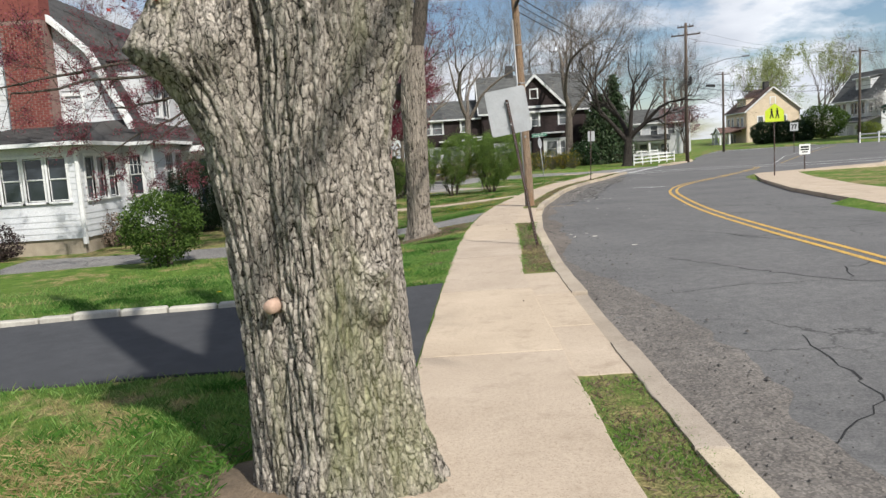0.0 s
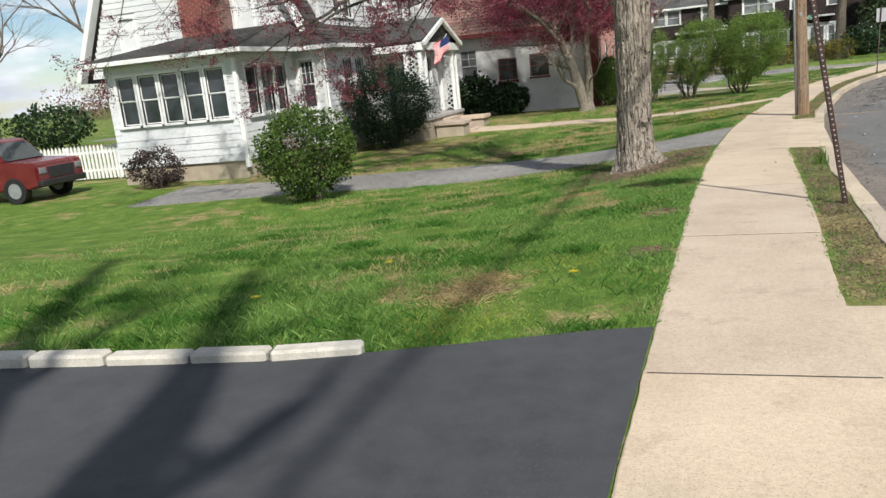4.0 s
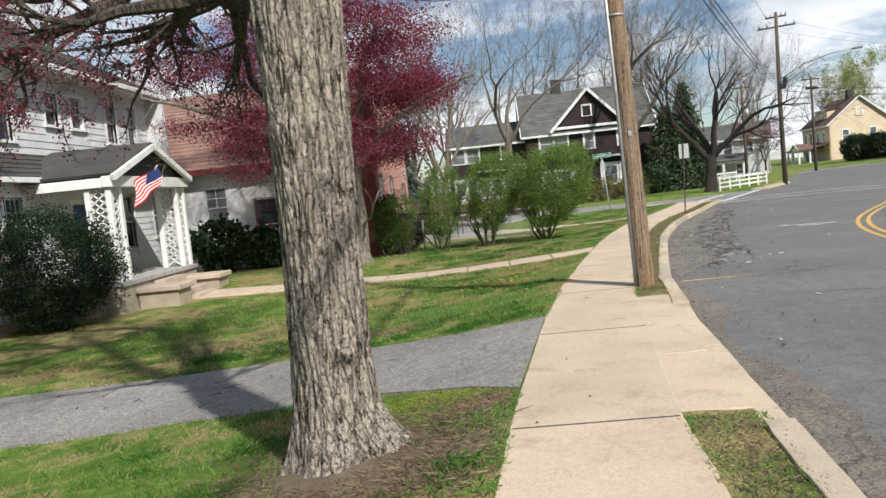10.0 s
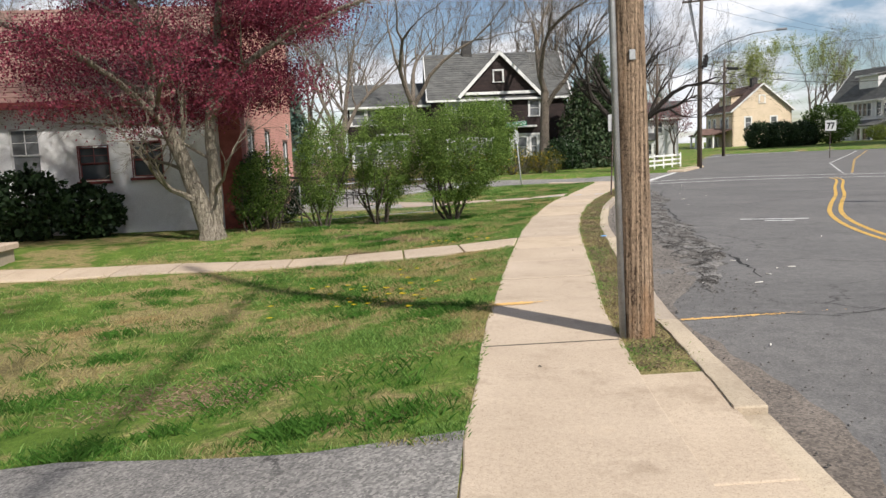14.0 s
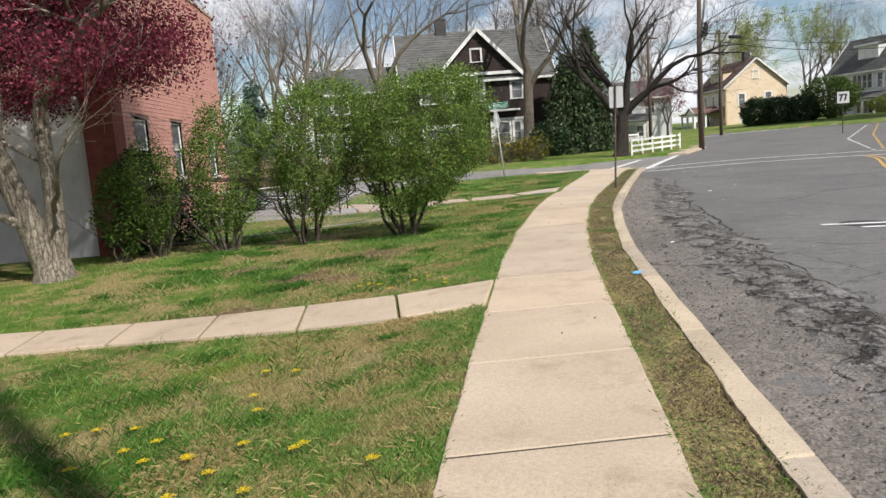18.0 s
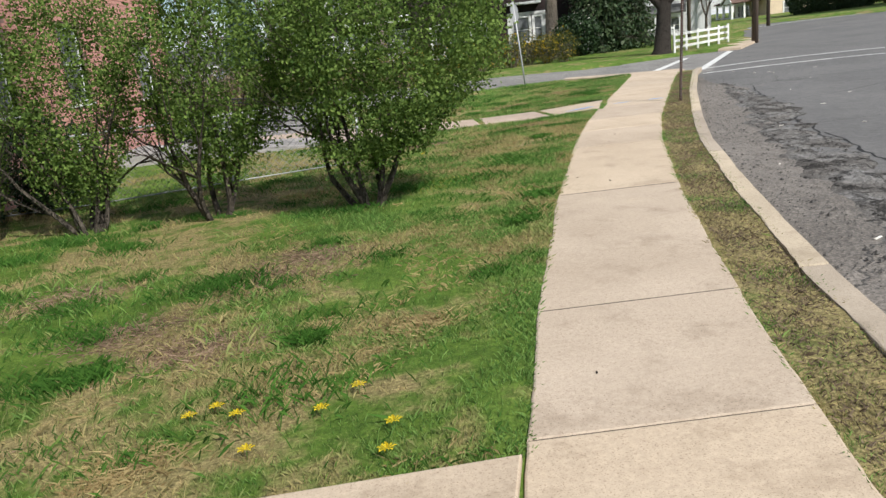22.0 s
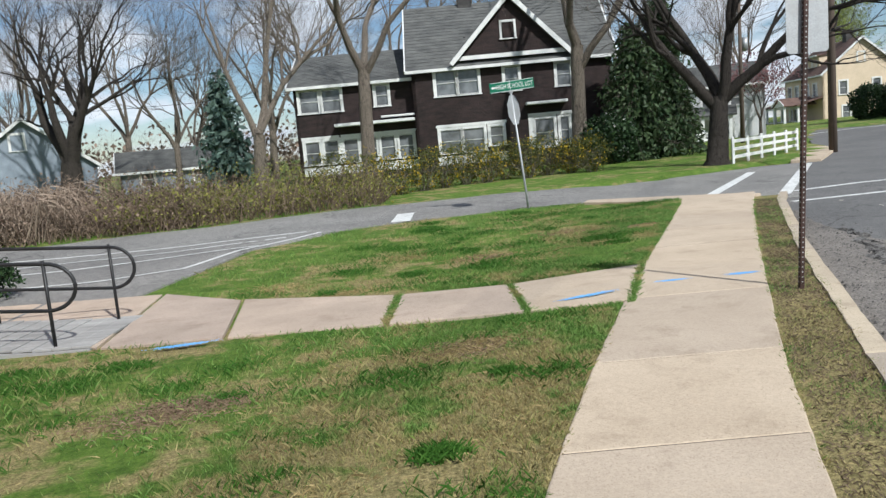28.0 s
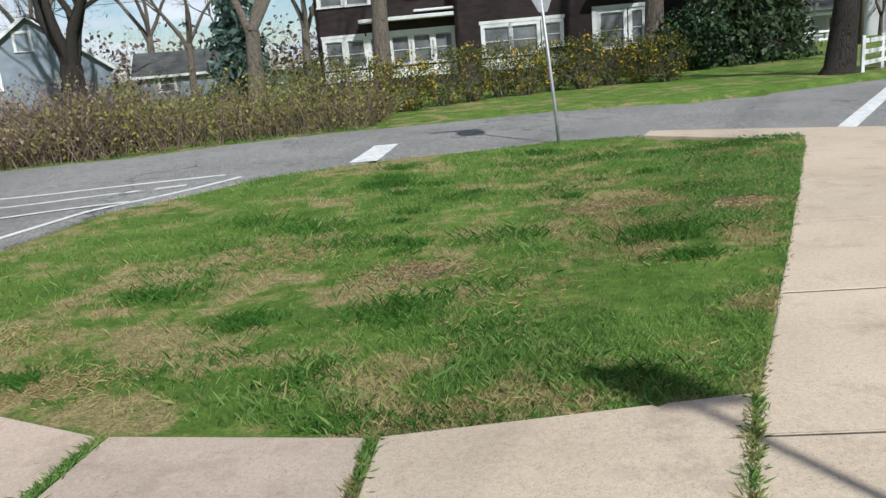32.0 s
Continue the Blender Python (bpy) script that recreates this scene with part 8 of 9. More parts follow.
slab(W3, [(x, y, base_z(y) + 0.005) for x, y in ((11.45, 57.6), (13.2, 57.9), (12.6, 58.5), (11.3, 59.2), (9.4, 60.1), (9.2, 59.5), (10.7, 58.2))], 0.15, CONCRETE, 0.004)
slab(W3, [(x, y, base_z(y) - 0.02) for x, y in ((19.4, 69.6), (20.4, 69.2), (24.6, 76.0), (25.6, 79.0), (24.4, 79.4), (23.5, 77.0))], 0.15, CONCRETE, 0.004)

# Corner walks on the other side of the road.
for name, outer in (("far_corner", [(9.0, -20), (9.8, 10), (10.45, 18.5), (12.0, 26.4), (14.5, 35), (16.6, 41), (17.2, 42.0), (18.3, 42.6), (60, 43.3)]), ("far_corner", [(60, 44.4), (27.0, 45.2), (25.9, 45.6), (25.9, 46.2), (30, 49.1), (33, 51.7), (36.3, 54.3), (46, 60.1), (60, 66.2), (90, 75.5)])):
    W = thing(name, (0, 0, 0), "pale concrete corner sidewalk with a raised kerb", "sidewalk", kind="structure")
    v, f = [], []
    n = len(outer)
    for i, (x, y) in enumerate(outer):
        a, b = outer[max(0, i - 1)], outer[min(n - 1, i + 1)]
        t = Vector((b[0] - a[0], b[1] - a[1])).normalized()
        nx, ny = (t.y, -t.x)
        for off, dz in ((-0.02, -0.3), (-0.02, 0.0), (0.18, 0.01), (2.1, 0.015), (2.15, -0.3)):
            v.append((x + nx * off, y + ny * off, base_z(y, x) + dz))
    for i in range(n - 1):
        for k in range(4):
            a = i * 5 + k
            f.append((a, a + 1, a + 6, a + 5))
    part("slab", (v, f), CONCRETE, W)


# ---- road markings, cracks, patches ----
def stripe(line, width, material, lift, label, category, gap=None, height=None, kind="structure"):
    """A painted line along points; gap: (dash, space)."""
    height = height or (lambda x, y: base_z(y, x) - 0.13)
    pts = []
    for (ax, ay), (bx, by) in zip(line, line[1:]):
        n = max(1, int(math.hypot(bx - ax, by - ay) / 0.4))
        pts += [Vector((ax + (bx - ax) * i / n, ay + (by - ay) * i / n)) for i in range(n)]
    pts.append(Vector(line[-1]))
    v, f, run = [], [], 0.0
    for i, p in enumerate(pts):
        t = (pts[min(i + 1, len(pts) - 1)] - pts[max(i - 1, 0)]).normalized()
        w = width / 2 * (1 + 0.06 * noise.noise((p.x * 2, p.y * 2, 1)))
        for s in (1, -1):
            x, y = p.x - s * t.y * w, p.y + s * t.x * w
            v.append((x, y, height(x, y) + lift))
        if i:
            run += (p - pts[i - 1]).length
            if not gap or run % (gap[0] + gap[1]) < gap[0]:
                f.append((2 * i - 2, 2 * i - 1, 2 * i + 1, 2 * i))
    ob = data_object("road_marking", v, f, material)
    tagged(ob, label, category, kind=kind)
    return ob


def smooth_line(xs, ys, a, b, step, off=0.0):
    out = []
    y = a
    while y <= b:
        x = float(np.interp(y, ys, xs))
        d = float(np.interp(y + 0.5, ys, xs)) - float(np.interp(y - 0.5, ys, xs))
        k = math.hypot(1, d)
        out.append((x + off / k, y - off * d / k))
        y += step
    return out


CENTRE_Y = (-60, 0, 10.75, 13.7, 18.9, 22, 25.5, 28.5, 32, 35.0, 37.7, 39.3, 41.2, 45.5, 49.5, 54.2, 56.2)
CENTRE_X = (5.2, 5.6, 6.03, 6.27, 6.85, 7.25, 8.0, 8.6, 9.45, 10.55, 11.9, 12.9, 14.35, 16.9, 19.2, 22.3, 23.3)
fine_y = np.arange(-60, 56.3, 1.0)
raw = np.interp(fine_y, CENTRE_Y, CENTRE_X)
soft = np.convolve(np.pad(raw, 3, mode="edge"), np.ones(7) / 7, "valid")
for off in (-0.13, 0.13):
    stripe(smooth_line(list(soft), list(fine_y), -30, 55.6, 0.8, off), 0.11, YELLOW_LINE, 0.004, "double yellow centre line, worn", "road marking")
stripe([(14.5, 58.95), (16.5, 59.6), (18.7, 59.9), (21.0, 59.75), (24.5, 58.6), (28.1, 56.3), (34.0, 53.0)], 0.22, WHITE_LINE, 0.008, "white crosswalk line across the road", "road marking")
stripe([(13.35, 56.6), (15.8, 57.0), (18.3, 57.05), (21.0, 56.5), (23.1, 55.6), (25.5, 54.2), (30.8, 51.2)], 0.22, WHITE_LINE, 0.008, "white crosswalk line across the road", "road marking")
stripe([(11.65, 58.0), (16.6, 66.6)], 0.3, WHITE_LINE, 0.006, "white crosswalk line over the side street", "road marking", height=lambda x, y: max(side_lift(x, y), base_z(y) - 0.125))
stripe([(13.95, 58.3), (19.6, 68.6)], 0.3, WHITE_LINE, 0.012, "white crosswalk line over the side street", "road marking", height=lambda x, y: max(side_lift(x, y), base_z(y) - 0.125) if x < 14 else base_z(y) - 0.12)
stripe([(26.0, 59.4), (34, 72), (44, 86)], 0.12, YELLOW_LINE, 0.004, "dashed yellow turning guide line", "road marking", (0.6, 0.6))
stripe([(25.4, 59.2), (31, 70), (43, 86)], 0.12, WHITE_LINE, 0.004, "dashed white turning guide line", "road marking", (0.6, 0.6))
stripe([(30, 95), (37, 97), (44, 93.5), (47.5, 89)], 0.35, WHITE_LINE, 0.004, "white edge line round the far bend", "road marking")
for a, b, w in (((4.38, 59.15), (4.45, 61.4), 0.5),):
    stripe([a, b], w, WHITE_LINE, 0.006, "broad white stop bar on the side street", "road marking", height=side_lift)
for line in ([(-6, 53.3), (-1, 53.8), (0.3, 54.4), (0.9, 56.4), (2.4, 58.6)], [(-6, 55.2), (-2.6, 55.6), (1.2, 57.0)], [(-6, 56.6), (-2.2, 57.0), (1.6, 58.2)], [(-6, 57.9), (-1.8, 58.3), (2.0, 58.9)]):
    stripe(line, 0.12, WHITE_LINE, 0.008, "white parking hatch line on the lot", "road marking", height=side_lift)
for line in ([(9.0, 36.5), (10.4, 36.0)], [(9.3, 35.9), (9.9, 35.7)]):
    stripe(line, 0.16, WHITE_LINE, 0.009, "white survey paint beside the manhole", "road marking")
v, f = [], []
tube(v, f, [(9.6, 36.3, road_lift(9.6, 36.3) - 0.03), (9.6, 36.3, road_lift(9.6, 36.3) + 0.008)], [0.36, 0.36], 24)
tagged(data_object("manhole_cover", v, f, surface("cast_iron", (0.05, 0.05, 0.05), (0.11, 0.1, 0.1), 12, 90, 0.6, metal=0.5)), "round cast iron manhole cover in the road", "manhole")


def crack(points, seed, width=0.02):
    rng = random.Random(seed)
    line = []
    for (ax, ay), (bx, by) in zip(points, points[1:]):
        n = max(2, int(math.hypot(bx - ax, by - ay) / 0.16))
        for i in range(n):
            f = i / n
            line.append((ax + (bx - ax) * f + rng.gauss(0, 0.035), ay + (by - ay) * f + rng.gauss(0, 0.035)))
    line.append(points[-1])
    v, f = [], []
    for i, (x, y) in enumerate(line):
        a, b = line[max(0, i - 1)], line[min(len(line) - 1, i + 1)]
        t = Vector((b[0] - a[0], b[1] - a[1]))
        t = t.normalized() if t.length > 1e-6 else Vector((0, 1))
        w = width * rng.uniform(0.25, 1.0) * (0.3 + 0.7 * math.sin(math.pi * (i + 0.5) / len(line)))
        for s in (1, -1):
            px, py = x - s * t.y * w, y + s * t.x * w
            v.append((px, py, road_lift(px, py) + 0.0025))
        if i:
            f.append((2 * i - 2, 2 * i - 1, 2 * i + 1, 2 * i))
    tagged(data_object("road_crack", v, f, CRACK), "dark jagged crack in the asphalt", "crack", "road cracks", "structure")


CRACKS = [[(3.3, 12.4), (4.2, 10.4), (4.9, 9.2), (5.9, 8.6), (7.2, 7.8)], [(2.4, 9.0), (3.4, 9.3), (4.6, 9.3)], [(4.9, 9.2), (5.4, 10.2), (7.0, 11.0)], [(4.6, 16.6), (5.4, 15.2), (5.7, 13.8)], [(3.4, 19.5), (4.5, 19.2), (5.6, 19.4)], [(5.2, 15.6), (5.9, 13.5), (6.4, 12.2)], [(4.5, 24.0), (6.5, 23.6), (7.4, 22.8)],
          [(6.2, 30.5), (7.6, 29.2), (8.6, 29.4)], [(6.8, 36.5), (8.2, 34.5), (9.5, 34.1)], [(8.5, 41.5), (10.8, 40.6), (12.6, 42.2), (15, 42.6)], [(9.0, 45.5), (12, 46.5), (15.5, 48.5)], [(10.8, 50.5), (14, 51.5), (18, 51)], [(10.8, 40.6), (11.2, 38.0), (12.5, 36.0)], [(8.0, 38.9), (9.4, 38.0), (11, 37.6)], [(7.9, 41.0), (9.2, 42.4), (10.9, 42.6)], [(15, 55.0), (19, 53.5), (22, 52.0)], [(2.2, 4.2), (2.9, 5.0), (3.2, 6.8)], [(4.0, 26.5), (5.2, 26.0), (6.4, 26.6)]]
for i, c in enumerate(CRACKS):
    crack(c, i, 0.015)


GRIT = surface("dark_grit", (0.025, 0.023, 0.021), (0.16, 0.15, 0.14), 40, 120, 0.95)


def broken_edge(y0, y1, material, depth=1.0, reach=1.25, crumbs=2600, start=0.02):
    """The crumbled margin of the road: sunken, rough asphalt with loose lumps."""
    v, f = [], []
    n, w = int((y1 - y0) / 0.06), 26
    for j in range(n + 1):
        y = y0 + (y1 - y0) * j / n
        wide = reach + 0.35 * noise.noise((0.0, y * 0.35, 7.0)) + 0.16 * noise.noise((0.0, y * 2.0, 3.0))
        fade = min(1.0, (y - y0) / 3.0, (y1 - y) / 5.0)
        wide *= max(0.15, fade)
        for i in range(w + 1):
            u = i / w
            x = curb_x(y) + start * (1 + 0.3 * noise.noise((4.0, y * 0.5, 1.0)) + 0.25 * noise.noise((4.0, y * 2.3, 6.0))) + u * wide
            plates = abs(noise.noise((x * 2.6, y * 1.3, 2.0))) * 0.055
            rough = 0.02 * noise.noise((x * 9, y * 9, 1.0)) + 0.012 * noise.noise((x * 22, y * 22, 5.0))
            pit = -0.05 * max(0.0, noise.noise((x * 1.4, y * 0.9, 9.0)))
            edge = min(1.0, u * 5, (1 - u) * 7)
            v.append((x, y, road_lift(x, y) + 0.006 + depth * (0.012 + plates + rough + pit) * max(0.0, edge)))
    for j in range(n):
        for i in range(w):
            a = j * (w + 1) + i
            f.append((a, a + 1, a + w + 2, a + w + 1))
    ob = data_object("broken_asphalt", v, f, material)
    tagged(ob, "crumbling broken asphalt along the kerb", "broken asphalt", kind="structure")
    rng = random.Random(77)
    lv, lf = [], []
    for _ in range(crumbs):
        y = rng.uniform(y0, y1)
        x = curb_x(y) + 0.05 + abs(rng.gauss(0.5, 0.45))
        s = rng.uniform(0.005, 0.015) * (2.2 if rng.random() < 0.06 else 1)
        k = len(lv)
        z = road_lift(x, y) + 0.02
        for q in ((1, 0, 0), (-0.8, 0.5, 0), (-0.4, -0.9, 0), (0.1, 0.1, 0.8), (0.5, 0.7, 0.1)):
            lv.append((x + q[0] * s * rng.uniform(0.7, 1.2), y + q[1] * s * rng.uniform(0.7, 1.2), z + q[2] * s))
        lf += [(k, k + 4, k + 3), (k + 4, k + 1, k + 3), (k + 1, k + 2, k + 3), (k + 2, k, k + 3)]
    tagged(data_object("loose_stones", lv, lf, GRIT), "loose asphalt crumbs and grit along the kerb", "gravel", kind="stuff")


broken_edge(26.5, 55.0, GRAVELLY, 0.4, 1.1, 900)
broken_edge(27.5, 52.0, RUBBLE, 0.9, 0.95, 2200, 0.72)
broken_edge(-3.0, 13.0, GRAVELLY, 0.35, 0.85, 900)
broken_edge(12.0, 28.0, GUTTER, 0.12, 0.38, 500)
# The torn lip of the sound asphalt above the crumbled margin.
for i, (y0, y1, off) in enumerate(((28.5, 34.0, 1.62), (33.0, 41.5, 1.72), (40.0, 46.5, 1.6), (45.5, 51.5, 1.5))):
    crack([(curb_x(y) + off + 0.28 * noise.noise((i * 3.0, y * 0.9, 4.0)), float(y)) for y in np.arange(y0, y1, 0.4)], 150 + i, 0.04)


def paint_mark(at, length, width, turn, material, label, seed, height=None):
    """Sprayed utility paint: a dense core with speckled ends."""
    rng = random.Random(seed)
    v, f = [], []
    m = Matrix.Rotation(radians(turn), 2)
    for _ in range(1100):
        u, w = rng.gauss(0, 0.32) * length, rng.gauss(0, 0.28) * width
        s = rng.uniform(0.003, 0.013)
        p = m @ Vector((u, w))
        x, y = at[0] + p.x, at[1] + p.y
        z = (height(x, y) if height else base_z(y) + 0.012) + 0.0045 + rng.random() * 0.001
        k = len(v)
        a0 = rng.uniform(0, 6)
        for a in range(5):
            r = s * rng.uniform(0.7, 1.2)
            v.append((x + r * math.cos(a0 + a * 1.257), y + r * math.sin(a0 + a * 1.257), z))
        f.append(tuple(range(k, k + 5)))
    tagged(data_object("paint_mark", v, f, material), label, "paint mark", "utility paint marks", "structure")


def on_lawn(x, y):
    return ground_z(x, y) + 0.034


paint_mark((6.95, 47.75), 0.42, 0.1, 12, BLUE_MARK, "blue sprayed utility mark on the path", 1, on_lawn)
paint_mark((8.0, 48.2), 0.22, 0.06, 5, BLUE_MARK, "faint blue sprayed utility mark on concrete", 2)
paint_mark((8.85, 48.25), 0.24, 0.08, 5, BLUE_MARK, "blue sprayed utility mark on concrete", 3)
paint_mark((2.45, 47.75), 0.45, 0.12, 5, BLUE_MARK, "blue sprayed utility mark on the grass", 4, on_lawn)
paint_mark((4.76, 33.05), 0.1, 0.06, 60, BLUE_MARK, "small blue sprayed mark on the kerb", 5, lambda x, y: base_z(y) + 0.018)
paint_mark((2.0, 26.75), 0.4, 0.1, 5, ORANGE_MARK, "faint orange sprayed mark on the sidewalk", 6)
paint_mark((3.9, 26.2), 1.2, 0.06, 3, ORANGE_MARK, "orange utility line sprayed on the road", 7, road_lift)

# Light stone edging of the sealed drive.
E = thing("drive_edging", (0, 0, 0), "row of pale stone edging blocks along the driveway", "edging", kind="structure")
x, k = -1.75, 0
rng = random.Random(15)
while x > -14.0:
    w = rng.uniform(0.34, 0.6)
    y = drive_one(x - w / 2)[1] + 0.05
    slope = drive_one(x - w)[1] - drive_one(x)[1]
    m = Matrix.Translation((x - w / 2, y, ground_z(x - w / 2, y) + 0.02)) @ Matrix.Rotation(math.atan2(-slope, w), 4, "Z")
    part("block", boxed((-w / 2 + 0.008, -0.07, -0.1), (w / 2 - 0.008, 0.07, 0.07 + rng.uniform(-0.01, 0.015)), 0.018, m), surface("pale_edging_stone", (0.45, 0.42, 0.36), (0.66, 0.62, 0.54), 6, 70, 0.9, vary=0.2) if k == 0 else bpy.data.materials["pale_edging_stone"], E)
    x -= w
    k += 1



# ---- beyond the white house: parked car, picket fence, trees ----
def vehicle(at, turn):
    V = thing("car", at, "dark red parked car beside the white fence", "car", turn=turn)
    paint = surface("dark_red_car_paint", (0.1, 0.01, 0.012), (0.16, 0.02, 0.022), 2, 40, 0.25, relief=0.02, spec=0.6)
    body = bmesh.new()
    prism(body, [(-2.3, 0.45), (-2.3, 1.0), (-2.2, 1.1), (-1.05, 1.18), (2.2, 1.15), (2.3, 0.95), (2.3, 0.45), (1.9, 0.35), (-1.9, 0.35)], -0.93, 0.93)
    bmesh.ops.bevel(body, geom=list(body.edges), offset=0.05, segments=2, affect="EDGES")
    b = part("body", body, paint, V)
    cab = bmesh.new()
    prism(cab, [(-1.15, 1.15), (-0.6, 1.72), (-0.3, 1.8), (1.9, 1.8), (2.2, 1.15)], -0.82, 0.82)
    bmesh.ops.bevel(cab, geom=list(cab.edges), offset=0.05, segments=2, affect="EDGES")
    part("cabin", cab, paint, V)
    part("windscreen", prism(bmesh.new(), [(-1.17, 1.2), (-0.64, 1.7), (-0.62, 1.7), (-1.14, 1.2)], -0.72, 0.72), GLASS, V)
    for y in (-0.835, 0.825):
        for a, c in ((-0.75, 0.4), (0.5, 1.8)):
            part("side_window", prism(bmesh.new(), [(a, 1.22), (a + 0.3 if a < 0 else a, 1.68), (c, 1.68), (c, 1.22)], y, y + 0.01), GLASS, V)
    for x in (-1.45, 1.45):
        for y in (-0.95, 0.72):
            v, f = [], []
            tube(v, f, [(x, y, 0.36), (x, y + 0.23, 0.36)], [0.37, 0.37], 20)
            w = part("wheel", (v, f), CABLE, V)
            v, f = [], []
            tube(v, f, [(x, y - 0.005, 0.36), (x, y + 0.235, 0.36)], [0.22, 0.22], 16)
            part("rim", (v, f), GALV, w)
    part("grille", boxed((-2.33, -0.5, 0.65), (-2.28, 0.5, 0.95), 0.01), BLACK_STEEL, V)
    part("bumper", boxed((-2.38, -0.9, 0.42), (-2.2, 0.9, 0.6), 0.03), BLACK_STEEL, V)
    for y in (-0.85, 0.58):
        part("headlight", boxed((-2.33, y, 0.78), (-2.26, y + 0.27, 0.95), 0.02), GLASS_GREY, V)



vehicle((-19.3, 23.2, ground_z(-19.3, 23.2)), 183)
PF = thing("picket_fence", (-23.6, 26.3, ground_z(-20, 26.5)), "white picket fence behind the white house", "fence")
n_pickets = 47
for k in range(n_pickets):
    x = 0.15 * k
    part("picket", prism(bmesh.new(), [(x - 0.045, 0.06), (x + 0.045, 0.06), (x + 0.045, 1.1), (x, 1.2), (x - 0.045, 1.1)], -0.012, 0.012, Matrix.Rotation(radians(4), 4, "Z")), TRIM, PF)
for z in (0.3, 0.9):
    part("rail", boxed((-0.1, 0.012, z), (0.15 * n_pickets, 0.05, z + 0.09), 0.004, Matrix.Rotation(radians(4), 4, "Z")), TRIM, PF)
for k in range(5):
    part("post", boxed((1.9 * k - 0.05, 0.05, -0.2), (1.9 * k + 0.05, 0.15, 1.15), 0.006, Matrix.Rotation(radians(4), 4, "Z")), TRIM, PF)
for x, y, sc in ((-33.0, 47.0, 0.9), (-42.0, 44.0, 0.8), (-27.0, 58.0, 0.95), (-50.0, 52.0, 0.9), (-38.0, 62.0, 1.0), (-58.0, 40.0, 0.85), (-24.0, 72.0, 0.9)):
    copy_thing(B2, pose(x, y, ground_z(x, y) - 0.1, 0, 0, x * 37 % 360) @ Matrix.Diagonal((sc, sc, sc, 1)))
for i, (x, y) in enumerate(((-36, 43), (-41, 41), (-46, 42), (-52, 40), (-58, 44), (-64, 40), (-32, 50))):
    shrub((x, y, ground_z(x, y)), "dense dark evergreen shrub along the garden boundary", (3.0, 1.8, 2.6 + 0.5 * (i % 3)), 150 + i, DARK_LEAF, 2600, 0.16, 5, BARK_DARK, shape=0.3, lift=0.0, group="boundary shrubs")


# Woods and hedges far off behind the school lot.
brush(-95.0, -6.0, lambda x: 112.0 + 0.1 * x, 9.0, 7.0, 2600, DRY_TWIG, "distant leafless thicket behind the houses", 171, (DRY_TWIG, 7000, 0.3, "dead_leaves"), name="thicket")
for i, (x, y) in enumerate(((-30, 103), (-37, 101), (-45, 100), (-54, 98), (-63, 99), (-73, 97))):
    shrub((x, y, ground_z(x, y)), "dark evergreen hedge far behind the school lot", (4.2, 2.2, 3.4 + 0.7 * (i % 3)), 190 + i, DARK_LEAF, 2200, 0.24, 5, BARK_DARK, shape=0.3, lift=0.0, group="far evergreen hedge")
for x, y, sc in ((-46.0, 106.0, 0.95), (-56.0, 104.0, 0.8), (-66.0, 108.0, 1.0), (-80.0, 104.0, 0.9)):
    copy_thing(B2, pose(x, y, ground_z(x, y) - 0.1, 0, 0, x * 53 % 360) @ Matrix.Diagonal((sc, sc, sc, 1)))


def soil_patch(cx, cy, rx, ry, seed):
    """Thin turf worn to bare earth at the foot of a tree."""
    v, f = [], []
    n, rings = 48, 7
    for j in range(rings + 1):
        for i in range(n):
            a = 2 * math.pi * i / n
            k = (j / rings) * (1 + 0.35 * noise.noise((math.cos(a) * 1.6, math.sin(a) * 1.6, seed)) + 0.15 * noise.noise((math.cos(a) * 5, math.sin(a) * 5, seed)))
            x, y = cx + rx * k * math.cos(a), cy + ry * k * math.sin(a)
            x = min(x, path_x(y) - 0.02)
            v.append((x, y, ground_z(x, y) + 0.006 + 0.03 * (1 - j / rings) + 0.012 * noise.noise((x * 6, y * 6, 1.0)) * (j < rings) - 0.012 * (j == rings)))
    for j in range(rings):
        for i in range(n):
            q = (i + 1) % n
            f.append((j * n + i, j * n + q, (j + 1) * n + q, (j + 1) * n + i))
    tagged(data_object("bare_soil", v, f, SOIL, True), "bare brown soil with litter at the foot of a tree", "soil", kind="structure")


soil_patch(-0.52, 18.6, 0.85, 0.85, 4.0)
soil_patch(-0.75, 3.75, 0.85, 0.6, 9.0)
# Clump of daffodil leaves on the verge.
nr = np.random.default_rng(8)
DF = thing("daffodil_clump", (1.87, 16.57, base_z(16.57)), "clump of upright green daffodil leaves on the verge", "plant")
for k in range(22):
    a, tip = nr.uniform(0, 6.28), nr.uniform(0.02, 0.1)
    x, y, h = nr.normal(0, 0.04), nr.normal(0, 0.05), nr.uniform(0.13, 0.24)
    w = 0.007
    v = [(x - w, y, -0.01), (x + w, y, -0.01), (x + w + tip * 0.4 * math.cos(a), y + tip * 0.4 * math.sin(a), h * 0.6), (x - w + tip * 0.4 * math.cos(a), y + tip * 0.4 * math.sin(a), h * 0.6), (x + tip * math.cos(a), y + tip * math.sin(a), h)]
    part("leaf", (v, [(0, 1, 2, 3), (3, 2, 4)]), BUSH_LEAF, DF)


